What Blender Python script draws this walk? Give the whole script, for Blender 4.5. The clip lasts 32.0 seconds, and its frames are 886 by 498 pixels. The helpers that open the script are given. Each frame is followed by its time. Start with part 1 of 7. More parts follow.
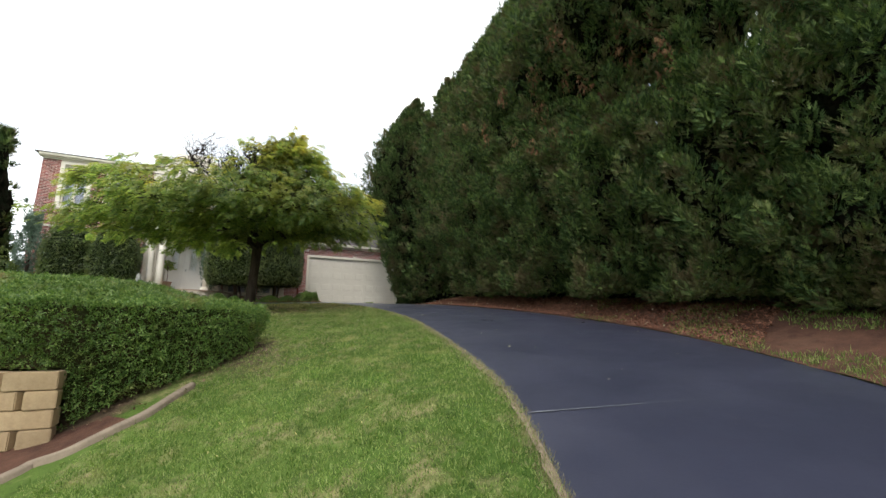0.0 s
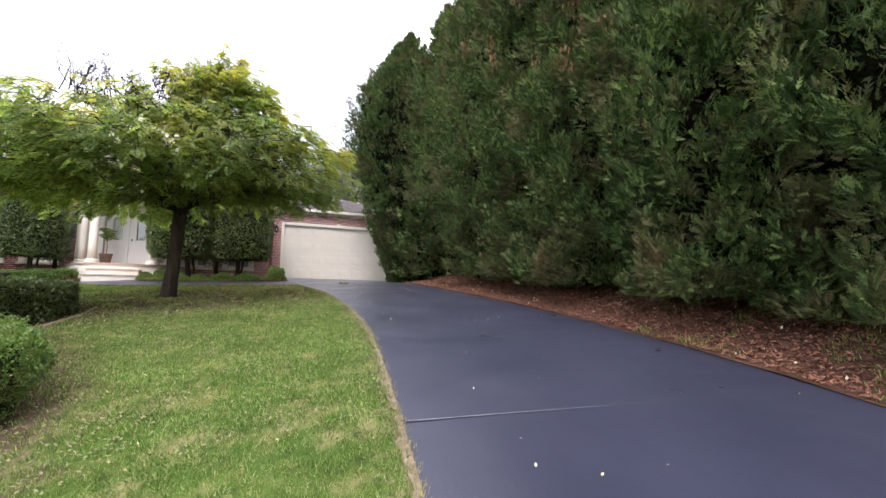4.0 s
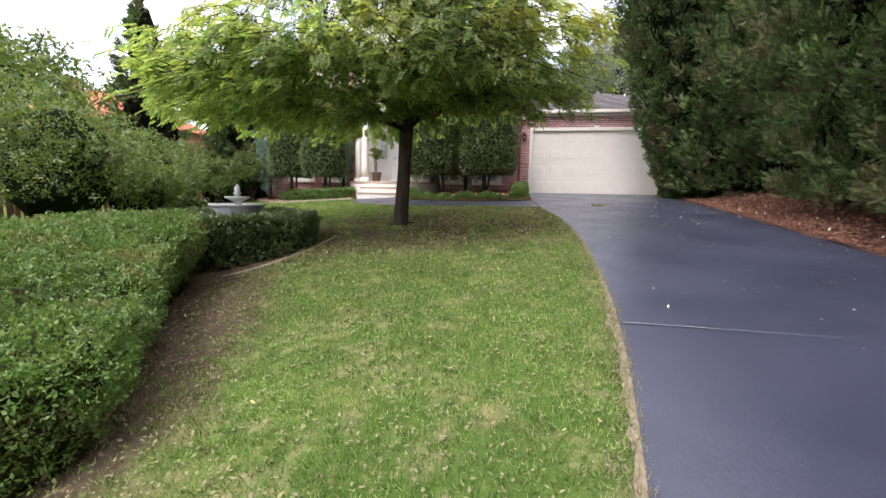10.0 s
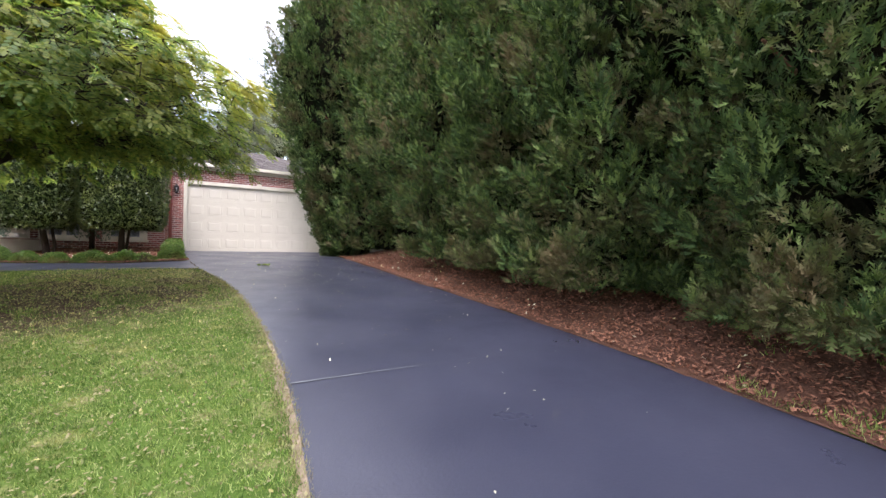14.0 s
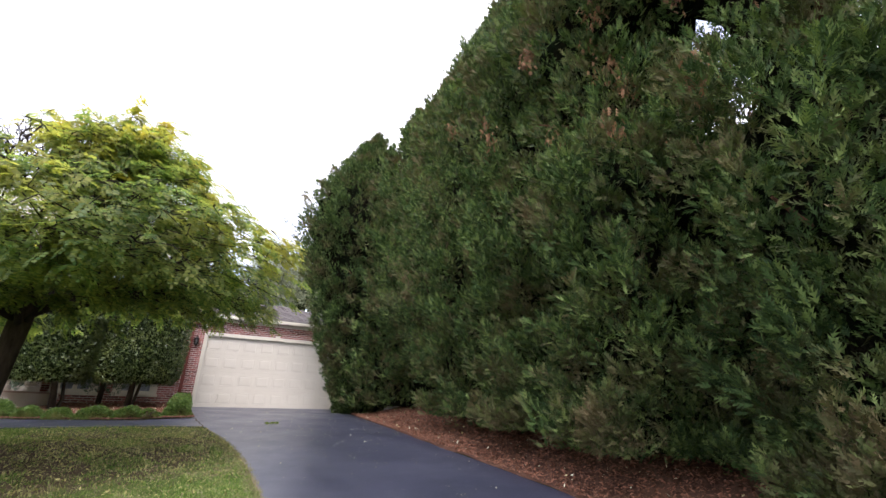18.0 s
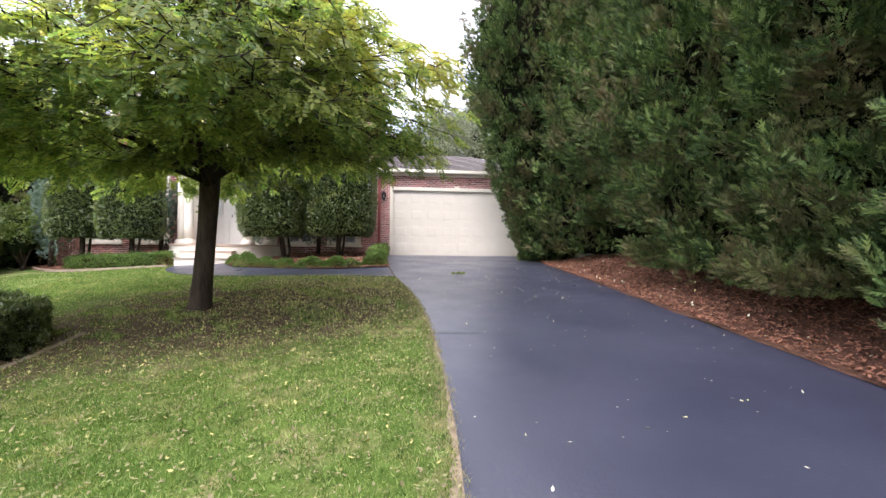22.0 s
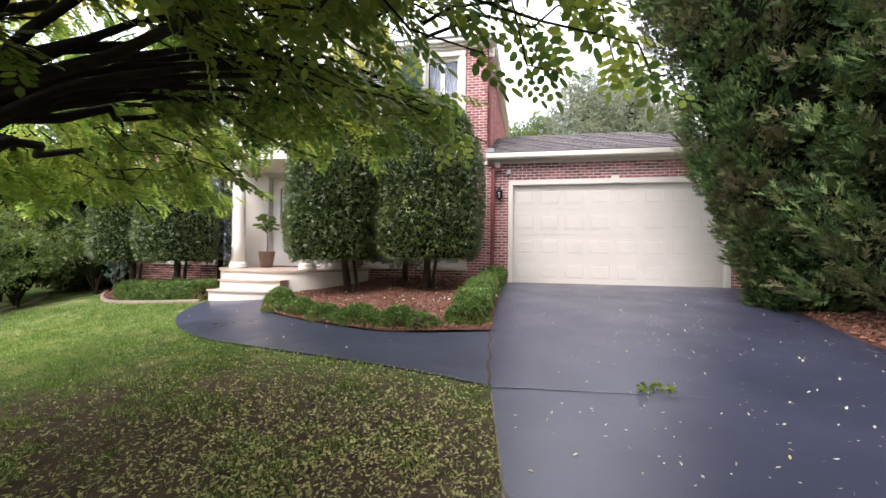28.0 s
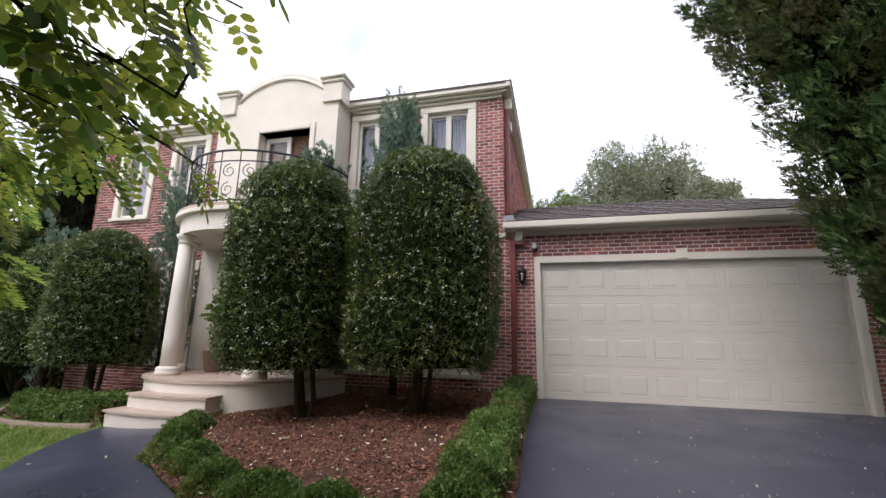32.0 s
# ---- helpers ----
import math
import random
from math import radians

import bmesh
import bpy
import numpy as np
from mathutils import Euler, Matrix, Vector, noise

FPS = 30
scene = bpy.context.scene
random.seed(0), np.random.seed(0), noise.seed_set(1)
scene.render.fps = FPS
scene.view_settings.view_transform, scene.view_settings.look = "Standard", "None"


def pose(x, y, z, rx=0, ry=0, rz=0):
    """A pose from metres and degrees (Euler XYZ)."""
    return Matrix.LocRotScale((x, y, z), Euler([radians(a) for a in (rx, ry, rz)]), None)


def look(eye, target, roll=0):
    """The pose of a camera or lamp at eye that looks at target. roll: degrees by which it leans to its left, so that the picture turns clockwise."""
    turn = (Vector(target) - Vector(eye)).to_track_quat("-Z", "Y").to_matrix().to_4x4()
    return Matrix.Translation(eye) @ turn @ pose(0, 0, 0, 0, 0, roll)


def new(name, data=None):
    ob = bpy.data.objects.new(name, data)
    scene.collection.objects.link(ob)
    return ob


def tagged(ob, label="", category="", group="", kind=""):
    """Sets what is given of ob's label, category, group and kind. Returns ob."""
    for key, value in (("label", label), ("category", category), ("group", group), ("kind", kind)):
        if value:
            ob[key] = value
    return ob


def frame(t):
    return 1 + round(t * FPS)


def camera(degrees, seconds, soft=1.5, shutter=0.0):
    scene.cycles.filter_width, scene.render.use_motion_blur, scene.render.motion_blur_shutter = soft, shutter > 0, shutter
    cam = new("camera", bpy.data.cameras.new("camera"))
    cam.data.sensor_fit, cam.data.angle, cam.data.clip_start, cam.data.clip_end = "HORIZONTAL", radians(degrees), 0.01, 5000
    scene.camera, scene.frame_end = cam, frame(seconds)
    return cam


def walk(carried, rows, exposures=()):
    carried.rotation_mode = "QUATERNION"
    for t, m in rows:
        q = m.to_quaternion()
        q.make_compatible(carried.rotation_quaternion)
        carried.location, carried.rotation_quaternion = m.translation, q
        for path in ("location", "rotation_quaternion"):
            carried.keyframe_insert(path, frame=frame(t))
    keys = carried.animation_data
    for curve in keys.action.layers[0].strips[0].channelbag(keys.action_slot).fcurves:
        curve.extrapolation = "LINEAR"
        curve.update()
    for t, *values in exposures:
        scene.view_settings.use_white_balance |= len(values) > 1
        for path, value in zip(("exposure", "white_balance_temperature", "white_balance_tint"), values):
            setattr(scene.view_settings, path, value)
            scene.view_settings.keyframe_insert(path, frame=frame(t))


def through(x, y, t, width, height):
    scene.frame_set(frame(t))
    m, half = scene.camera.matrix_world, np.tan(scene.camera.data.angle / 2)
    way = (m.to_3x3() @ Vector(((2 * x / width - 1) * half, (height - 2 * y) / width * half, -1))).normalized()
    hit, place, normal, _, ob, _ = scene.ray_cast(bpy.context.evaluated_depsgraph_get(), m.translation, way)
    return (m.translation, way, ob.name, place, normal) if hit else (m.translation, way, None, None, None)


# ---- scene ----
EXPOSURES = [(0.0, 0.65, 6500, 6), (2.0, 1.0, 6435, 11.8), (5.0, 1.4, 6240, 17), (8.0, 1.45, 6240, 17), (12.0, 1.4, 6240, 17), (13.5, 1.5, 6240, 17), (15.0, 1.75, 6240, 17), (16.5, 1.65, 6240, 17), (18.0, 1.35, 6240, 17), (20.0, 1.5, 6240, 17), (24.0, 1.85, 6240, 17), (28.0, 1.65, 6240, 17), (29.0, 1.5, 6240, 17), (30.0, 1.3, 6240, 17), (31.0, 1.1, 6240, 17), (32.0, 0.65, 6240, 17)]
cam = camera(92.22, 32.0)
# seconds, eye, then yaw to the left of +y, pitch up, roll
ROWS = [
    (0.0, -2.822, -23.114, -1.294, -24.72, 10.75, 0.26),
    (0.5, -2.487, -22.822, -1.217, -24.72, 10.11, 0.01),
    (1.0, -2.148, -22.512, -1.130, -24.76, 9.95, 0.08),
    (1.5, -1.858, -22.184, -1.039, -24.98, 9.56, 0.15),
    (2.0, -1.559, -21.850, -0.955, -25.04, 8.74, 0.59),
    (2.5, -1.314, -21.559, -0.872, -25.09, 7.12, 0.88),
    (4.5, -0.897, -19.770, -0.517, -23.18, 6.04, 0.90),
    (5.0, -0.712, -19.401, -0.423, -22.41, 5.67, 1.19),
    (5.5, -0.614, -18.945, -0.315, -19.49, 4.75, 0.68),
    (6.0, -0.542, -18.621, -0.265, -14.25, 3.59, 0.52),
    (6.5, -0.457, -18.330, -0.225, -9.24, 1.58, 0.71),
    (7.0, -0.423, -18.058, -0.181, -6.97, 0.82, 0.87),
    (7.5, -0.361, -17.881, -0.145, -4.56, 0.97, 0.76),
    (8.0, -0.297, -17.772, -0.105, 1.17, 0.99, 0.79),
    (8.5, -0.292, -17.719, -0.088, 5.75, 1.16, 0.94),
    (9.0, -0.311, -17.683, -0.090, 7.54, 0.27, 1.06),
    (9.5, -0.342, -17.664, -0.091, 8.91, -3.42, 1.06),
    (10.0, -0.361, -17.653, -0.100, 9.97, -7.29, 1.08),
    (10.5, -0.375, -17.650, -0.107, 10.23, -10.43, 1.09),
    (11.0, -0.392, -17.661, -0.105, 9.86, -11.86, 1.09),
    (11.5, -0.420, -17.682, -0.090, 4.77, -11.81, 0.97),
    (12.0, -0.422, -17.695, -0.075, -2.81, -11.45, 0.71),
    (12.5, -0.400, -17.710, -0.056, -9.83, -9.19, 0.59),
    (13.0, -0.380, -17.749, -0.052, -17.22, -6.30, 0.53),
    (13.5, -0.379, -17.805, -0.021, -24.17, -3.21, 0.57),
    (14.0, -0.362, -17.832, 0.001, -32.42, 0.72, 0.58),
    (14.5, -0.379, -17.887, 0.011, -39.71, 4.96, 0.61),
    (15.0, -0.405, -17.916, 0.019, -43.86, 10.33, 0.81),
    (15.5, -0.427, -17.909, 0.024, -45.46, 15.92, 1.01),
    (17.5, -0.391, -17.759, 0.013, -37.84, 22.56, 1.27),
    (18.0, -0.391, -17.726, 0.002, -29.92, 20.94, 1.01),
    (18.5, -0.372, -17.698, -0.030, -23.08, 17.44, 0.87),
    (19.0, -0.311, -17.686, -0.059, -18.70, 12.88, 0.71),
    (19.5, -0.241, -17.681, -0.087, -16.73, 9.24, 0.66),
    (20.0, -0.173, -17.556, -0.090, -13.97, 6.03, 0.67),
    (20.5, -0.133, -17.245, -0.047, -11.22, 3.81, 0.63),
    (21.0, -0.042, -16.845, 0.003, -10.40, 2.15, 0.50),
    (21.5, 0.061, -16.445, 0.062, -9.00, 1.21, 0.44),
    (22.0, 0.110, -15.948, 0.136, -6.60, 0.51, 0.55),
    (22.5, 0.170, -15.508, 0.199, -5.97, 0.60, -0.35),
    (23.0, 0.210, -15.038, 0.281, -5.47, 0.58, -0.50),
    (23.5, 0.183, -14.562, 0.332, -5.29, 0.53, -0.34),
    (24.0, 0.203, -14.086, 0.396, -3.67, 0.56, 0.02),
    (24.5, 0.256, -13.656, 0.483, -1.10, 0.72, 0.43),
    (26.5, 0.495, -12.048, 0.637, 5.67, 0.03, 0.55),
    (27.0, 0.499, -11.605, 0.678, 7.89, 0.09, 0.56),
    (27.5, 0.508, -11.195, 0.724, 9.96, 0.19, 0.68),
    (28.0, 0.464, -10.755, 0.778, 11.40, 0.37, 0.65),
    (28.5, 0.453, -10.355, 0.814, 11.95, 0.58, 0.60),
    (29.0, 0.449, -9.918, 0.842, 12.61, 0.79, 0.70),
    (29.5, 0.426, -9.517, 0.881, 13.03, 0.92, 0.76),
    (30.0, 0.421, -9.151, 0.931, 13.83, 0.94, 0.77),
    (30.5, 0.406, -8.851, 0.953, 14.35, 1.75, 0.83),
    (31.0, 0.358, -8.529, 0.974, 14.69, 4.89, 0.98),
    (31.5, 0.322, -8.264, 1.010, 14.75, 8.00, 0.96),
    (32.0, 0.314, -8.083, 1.048, 14.87, 11.79, 1.10),
]


def aim(yaw, pitch):
    a, b = radians(yaw), radians(pitch)
    return Vector((-math.sin(a) * math.cos(b), math.cos(a) * math.cos(b), math.sin(b)))


walk(cam, [(t, look((x, y, z), Vector((x, y, z)) + aim(yaw, pitch), roll)) for t, x, y, z, yaw, pitch, roll in ROWS], EXPOSURES)

# ---- light ----
SUN_EL, SUN_AZ = 52.0, 205.0
world = bpy.data.worlds.new("sky")
scene.world = world
world.use_nodes = True
wn, wl = world.node_tree.nodes, world.node_tree.links
wn.clear()
w_out = wn.new("ShaderNodeOutputWorld")
w_bg = wn.new("ShaderNodeBackground")
w_sky = wn.new("ShaderNodeTexSky")
w_sky.sky_type = "NISHITA"
w_sky.sun_disc = False
w_sky.sun_elevation, w_sky.sun_rotation = radians(SUN_EL), radians(SUN_AZ)
w_sky.dust_density, w_sky.air_density, w_sky.ozone_density = 2.0, 1.0, 1.5
w_map = wn.new("ShaderNodeTexCoord")
w_noise = wn.new("ShaderNodeTexNoise")
w_noise.inputs["Scale"].default_value, w_noise.inputs["Detail"].default_value, w_noise.inputs["Roughness"].default_value = 2.2, 6.0, 0.5
w_ramp = wn.new("ShaderNodeValToRGB")
w_ramp.color_ramp.elements[0].position, w_ramp.color_ramp.elements[1].position = 0.40, 0.56
w_ramp.color_ramp.elements[0].color, w_ramp.color_ramp.elements[1].color = (0.35, 0.35, 0.35, 1), (1, 1, 1, 1)
w_mix = wn.new("ShaderNodeMix")
w_mix.data_type = "RGBA"
w_mix.inputs["B"].default_value = (12.5, 12.5, 12.6, 1)
w_gain = wn.new("ShaderNodeMix")
w_gain.data_type, w_gain.blend_type = "RGBA", "MULTIPLY"
w_gain.inputs["Factor"].default_value = 1.0
w_gain.inputs["B"].default_value = (1.7, 1.7, 1.75, 1)
wl.new(w_map.outputs["Generated"], w_noise.inputs["Vector"])
wl.new(w_noise.outputs["Fac"], w_ramp.inputs["Fac"])
w_dot = wn.new("ShaderNodeVectorMath")
w_dot.operation = "DOT_PRODUCT"
w_dot.inputs[1].default_value = (-0.352, 0.791, 0.5)
w_thin = wn.new("ShaderNodeMapRange")
w_thin.interpolation_type = "SMOOTHSTEP"
w_thin.inputs["From Min"].default_value, w_thin.inputs["From Max"].default_value = 0.91, 1.0
w_thin.inputs["To Min"].default_value, w_thin.inputs["To Max"].default_value = 1.0, 0.72
w_cover = wn.new("ShaderNodeMath")
w_cover.operation = "MULTIPLY"
wl.new(w_map.outputs["Generated"], w_dot.inputs[0])
wl.new(w_dot.outputs["Value"], w_thin.inputs["Value"])
wl.new(w_ramp.outputs["Color"], w_cover.inputs[0])
wl.new(w_thin.outputs["Result"], w_cover.inputs[1])
wl.new(w_cover.outputs[0], w_mix.inputs["Factor"])
wl.new(w_sky.outputs["Color"], w_gain.inputs["A"])
wl.new(w_gain.outputs["Result"], w_mix.inputs["A"])
wl.new(w_mix.outputs["Result"], w_bg.inputs["Color"])
w_bg.inputs["Strength"].default_value = 0.1
wl.new(w_bg.outputs["Background"], w_out.inputs["Surface"])
sun = new("sun", bpy.data.lights.new("sun", "SUN"))
sun.data.energy, sun.data.angle, sun.data.color = 1.0, radians(25), (1.0, 0.96, 0.9)
a, e = radians(SUN_AZ), radians(SUN_EL)
sun.matrix_world = look((math.sin(a) * math.cos(e) * 60, math.cos(a) * math.cos(e) * 60, math.sin(e) * 60), (0, 0, 0))


# ---- materials ----
def node_mat(name):
    m = bpy.data.materials.new(name)
    m.use_nodes = True
    n, l = m.node_tree.nodes, m.node_tree.links
    return m, n, l, n["Principled BSDF"]


def rgba(c):
    return (c[0], c[1], c[2], 1.0)


def blend(n, l, fac, a, b, mode="MIX"):
    x = n.new("ShaderNodeMix")
    x.data_type, x.blend_type = "RGBA", mode
    for key, v in (("Factor", fac), ("A", a), ("B", b)):
        if isinstance(v, (tuple, float, int)):
            x.inputs[key].default_value = v if not isinstance(v, tuple) else rgba(v)
        else:
            l.new(v, x.inputs[key])
    return x.outputs["Result"]


def noise_at(n, l, scale, detail=4.0, rough=0.6, coord="Object", stretch=None, warp=0.0):
    c = n.new("ShaderNodeTexCoord")
    src = c.outputs[coord]
    if stretch:
        mp = n.new("ShaderNodeMapping")
        mp.inputs["Scale"].default_value = stretch
        l.new(src, mp.inputs["Vector"])
        src = mp.outputs["Vector"]
    t = n.new("ShaderNodeTexNoise")
    t.inputs["Scale"].default_value, t.inputs["Detail"].default_value, t.inputs["Roughness"].default_value = scale, detail, rough
    t.inputs["Distortion"].default_value = warp
    l.new(src, t.inputs["Vector"])
    return t.outputs["Fac"]


def ramp(n, l, src, lo, hi, a=(0, 0, 0), b=(1, 1, 1)):
    r = n.new("ShaderNodeValToRGB")
    r.color_ramp.elements[0].position, r.color_ramp.elements[1].position = lo, hi
    r.color_ramp.elements[0].color, r.color_ramp.elements[1].color = rgba(a), rgba(b)
    l.new(src, r.inputs["Fac"])
    return r.outputs["Color"]


def bump(n, l, bsdf, src, strength, dist):
    b = n.new("ShaderNodeBump")
    b.inputs["Strength"].default_value, b.inputs["Distance"].default_value = strength, dist
    l.new(src, b.inputs["Height"])
    l.new(b.outputs["Normal"], bsdf.inputs["Normal"])


def surface(name, c1, c2, rough=0.7, scale=6.0, fine=60.0, relief=0.15, dist=0.004, stain=None, spread=0.0, metal=0.0, stretch=None, lo=0.35, hi=0.65, gloss=0.5):
    """Two-scale paint, stone or wood. spread: how far single pieces differ in brightness."""
    m, n, l, b = node_mat(name)
    big = noise_at(n, l, scale, 5.0, 0.65, stretch=stretch)
    col = blend(n, l, ramp(n, l, big, lo, hi), c1, c2)
    tiny = noise_at(n, l, fine, 3.0, 0.6, stretch=stretch)
    col = blend(n, l, 0.35, col, ramp(n, l, tiny, 0.25, 0.75, (0.62, 0.62, 0.62), (1.15, 1.15, 1.15)), "MULTIPLY")
    if stain:
        s = noise_at(n, l, scale * 0.3, 6.0, 0.7, warp=0.6)
        col = blend(n, l, ramp(n, l, s, 0.52, 0.75), col, stain)
    if spread:
        o = n.new("ShaderNodeObjectInfo")
        g = n.new("ShaderNodeNewGeometry")
        add = n.new("ShaderNodeMath")
        add.operation = "ADD"
        l.new(o.outputs["Random"], add.inputs[0])
        l.new(g.outputs["Random Per Island"], add.inputs[1])
        fr = n.new("ShaderNodeMath")
        fr.operation = "FRACT"
        l.new(add.outputs[0], fr.inputs[0])
        col = blend(n, l, 1.0, col, ramp(n, l, fr.outputs[0], 0.0, 1.0, (1 - spread,) * 3, (1 + spread,) * 3), "MULTIPLY")
    l.new(col, b.inputs["Base Color"])
    b.inputs["Roughness"].default_value, b.inputs["Metallic"].default_value = rough, metal
    b.inputs["Specular IOR Level"].default_value = gloss
    bump(n, l, b, tiny, relief, dist)
    return m


def leaf_mat(name, dark, mid, light, rough=0.5, through=0.35, patch=None, patch_scale=0.5, lo=0.55, hi=0.7, gloss=0.5, turning=None):
    """Leaves that differ one by one, with patches of another colour and light passing through."""
    m, n, l, b = node_mat(name)
    g = n.new("ShaderNodeNewGeometry")
    r = n.new("ShaderNodeValToRGB")
    els = r.color_ramp.elements
    els[0].color, els[1].color = rgba(dark), rgba(light)
    e = els.new(0.55)
    e.color = rgba(mid)
    l.new(g.outputs["Random Per Island"], r.inputs["Fac"])
    col = r.outputs["Color"]
    big = noise_at(n, l, patch_scale, 3.0, 0.6)
    col = blend(n, l, 1.0, col, ramp(n, l, big, 0.3, 0.7, (0.75, 0.75, 0.75), (1.2, 1.2, 1.2)), "MULTIPLY")
    if patch:
        fac = ramp(n, l, noise_at(n, l, patch_scale * 1.7, 4.0, 0.65), lo, hi)
        if turning:
            # leaves turn along one axis: (axis, where it begins, where it is full)
            at, xyz = n.new("ShaderNodeTexCoord"), n.new("ShaderNodeSeparateXYZ")
            l.new(at.outputs["Object"], xyz.inputs[0])
            high = n.new("ShaderNodeMapRange")
            high.inputs["From Min"].default_value, high.inputs["From Max"].default_value = turning[1:]
            high.inputs["To Min"].default_value = 0.12
            l.new(xyz.outputs[turning[0]], high.inputs["Value"])
            fac = blend(n, l, 1.0, fac, high.outputs["Result"], "MULTIPLY")
        col = blend(n, l, fac, col, patch)
    l.new(col, b.inputs["Base Color"])
    b.inputs["Roughness"].default_value = rough
    b.inputs["Specular IOR Level"].default_value = gloss
    t = n.new("ShaderNodeBsdfTranslucent")
    l.new(blend(n, l, 1.0, col, (1.34, 1.4, 0.75), "MULTIPLY"), t.inputs["Color"])
    mx = n.new("ShaderNodeMixShader")
    mx.inputs["Fac"].default_value = through
    l.new(b.outputs["BSDF"], mx.inputs[1])
    l.new(t.outputs["BSDF"], mx.inputs[2])
    l.new(mx.outputs["Shader"], n["Material Output"].inputs["Surface"])
    return m


def drive_mat():
    m, n, l, b = node_mat("dark_sealed_concrete")
    big = noise_at(n, l, 0.7, 6.0, 0.65)
    col = blend(n, l, ramp(n, l, big, 0.35, 0.7), (0.033, 0.035, 0.058), (0.047, 0.049, 0.077))
    scuff = noise_at(n, l, 2.6, 8.0, 0.75, warp=1.2)
    col = blend(n, l, ramp(n, l, scuff, 0.62, 0.8), col, (0.075, 0.075, 0.09))
    tiny = noise_at(n, l, 140.0, 2.0, 0.5)
    col = blend(n, l, 0.3, col, ramp(n, l, tiny, 0.3, 0.7, (0.6, 0.6, 0.6), (1.3, 1.3, 1.3)), "MULTIPLY")
    l.new(col, b.inputs["Base Color"])
    wet = noise_at(n, l, 1.1, 5.0, 0.6)
    l.new(ramp(n, l, wet, 0.3, 0.7, (0.27, 0.27, 0.27), (0.44, 0.44, 0.44)), b.inputs["Roughness"])
    b.inputs["Specular IOR Level"].default_value = 0.55
    bump(n, l, b, noise_at(n, l, 45.0, 5.0, 0.65), 0.22, 0.006)
    return m


BARE = [(-2.2, -9.1, 3.2, 2.6, 0.0), (-2.5, -9.5, 1.5, 1.25, 0.0), (-0.6, -9.0, 1.3, 1.9, 0.0), (-3.5, -14.2, 3.0, 0.85, 112.0), (-4.6, -17.3, 1.6, 0.5, 50.0), (-5.17, -10.95, 2.05, 2.0, 0.0)]


def lawn_mat():
    m, n, l, b = node_mat("lawn_soil_and_thatch")
    big = noise_at(n, l, 0.55, 5.0, 0.6)
    mid = noise_at(n, l, 2.2, 6.0, 0.7)
    col = blend(n, l, ramp(n, l, big, 0.35, 0.65), (0.076, 0.128, 0.026), (0.122, 0.178, 0.040))
    col = blend(n, l, ramp(n, l, mid, 0.50, 0.66), col, (0.28, 0.245, 0.12))
    dark = noise_at(n, l, 5.5, 5.0, 0.7)
    col = blend(n, l, ramp(n, l, dark, 0.52, 0.68), col, (0.046, 0.072, 0.018))
    # worn, bare places with ragged edges: (x, y, half length, half width, turn)
    ragged = noise_at(n, l, 4.0, 6.0, 0.75)
    soil = blend(n, l, ramp(n, l, noise_at(n, l, 9.0, 5.0, 0.7), 0.35, 0.65), (0.068, 0.048, 0.033), (0.130, 0.092, 0.060))
    for x, y, rx, ry, turn in BARE:
        c = n.new("ShaderNodeTexCoord")
        mp = n.new("ShaderNodeMapping")
        mp.vector_type = "TEXTURE"
        mp.inputs["Location"].default_value = (x, y, 0)
        mp.inputs["Rotation"].default_value = (0, 0, radians(turn))
        mp.inputs["Scale"].default_value = (rx, ry, 1000.0)
        ln = n.new("ShaderNodeVectorMath")
        ln.operation = "LENGTH"
        l.new(c.outputs["Object"], mp.inputs["Vector"])
        l.new(mp.outputs["Vector"], ln.inputs[0])
        add = n.new("ShaderNodeMath")
        add.operation = "MULTIPLY_ADD"
        add.inputs[1].default_value = 1.6
        l.new(ragged, add.inputs[0])
        l.new(ln.outputs["Value"], add.inputs[2])
        half = n.new("ShaderNodeMath")
        half.operation = "MULTIPLY"
        half.inputs[1].default_value = 0.5
        l.new(add.outputs[0], half.inputs[0])
        col = blend(n, l, ramp(n, l, half.outputs[0], 0.76, 1.0, (1, 1, 1), (0, 0, 0)), col, soil)
    fine = noise_at(n, l, 70.0, 4.0, 0.7)
    col = blend(n, l, 0.7, col, ramp(n, l, fine, 0.3, 0.7, (0.6, 0.6, 0.6), (1.35, 1.35, 1.35)), "MULTIPLY")
    l.new(col, b.inputs["Base Color"])
    b.inputs["Roughness"].default_value, b.inputs["Specular IOR Level"].default_value = 0.95, 0.08
    bump(n, l, b, fine, 0.6, 0.02)
    return m


def glass_mat(name, tint, rough=0.03):
    m, n, l, b = node_mat(name)
    b.inputs["Base Color"].default_value = rgba(tint)
    b.inputs["Roughness"].default_value = rough
    b.inputs["Transmission Weight"].default_value = 1.0
    b.inputs["IOR"].default_value = 1.45
    return m


M_DRIVE = drive_mat()
M_JOINT = surface("joint_filler_grey", (0.22, 0.23, 0.25), (0.12, 0.13, 0.15), 0.8, 9.0, 80.0)
M_LAWN = lawn_mat()
M_GRASS = leaf_mat("grass_blades", (0.052, 0.105, 0.024), (0.156, 0.252, 0.057), (0.41, 0.45, 0.20), 0.7, 0.4, (0.46, 0.41, 0.20), 1.6, 0.55, 0.72, 0.15, ("Y", -20.0, -16.5))
M_MULCH = surface("bark_mulch_soil", (0.150, 0.076, 0.052), (0.080, 0.042, 0.031), 0.95, 5.0, 55.0, 0.9, 0.03, stain=(0.16, 0.09, 0.06), gloss=0.12)
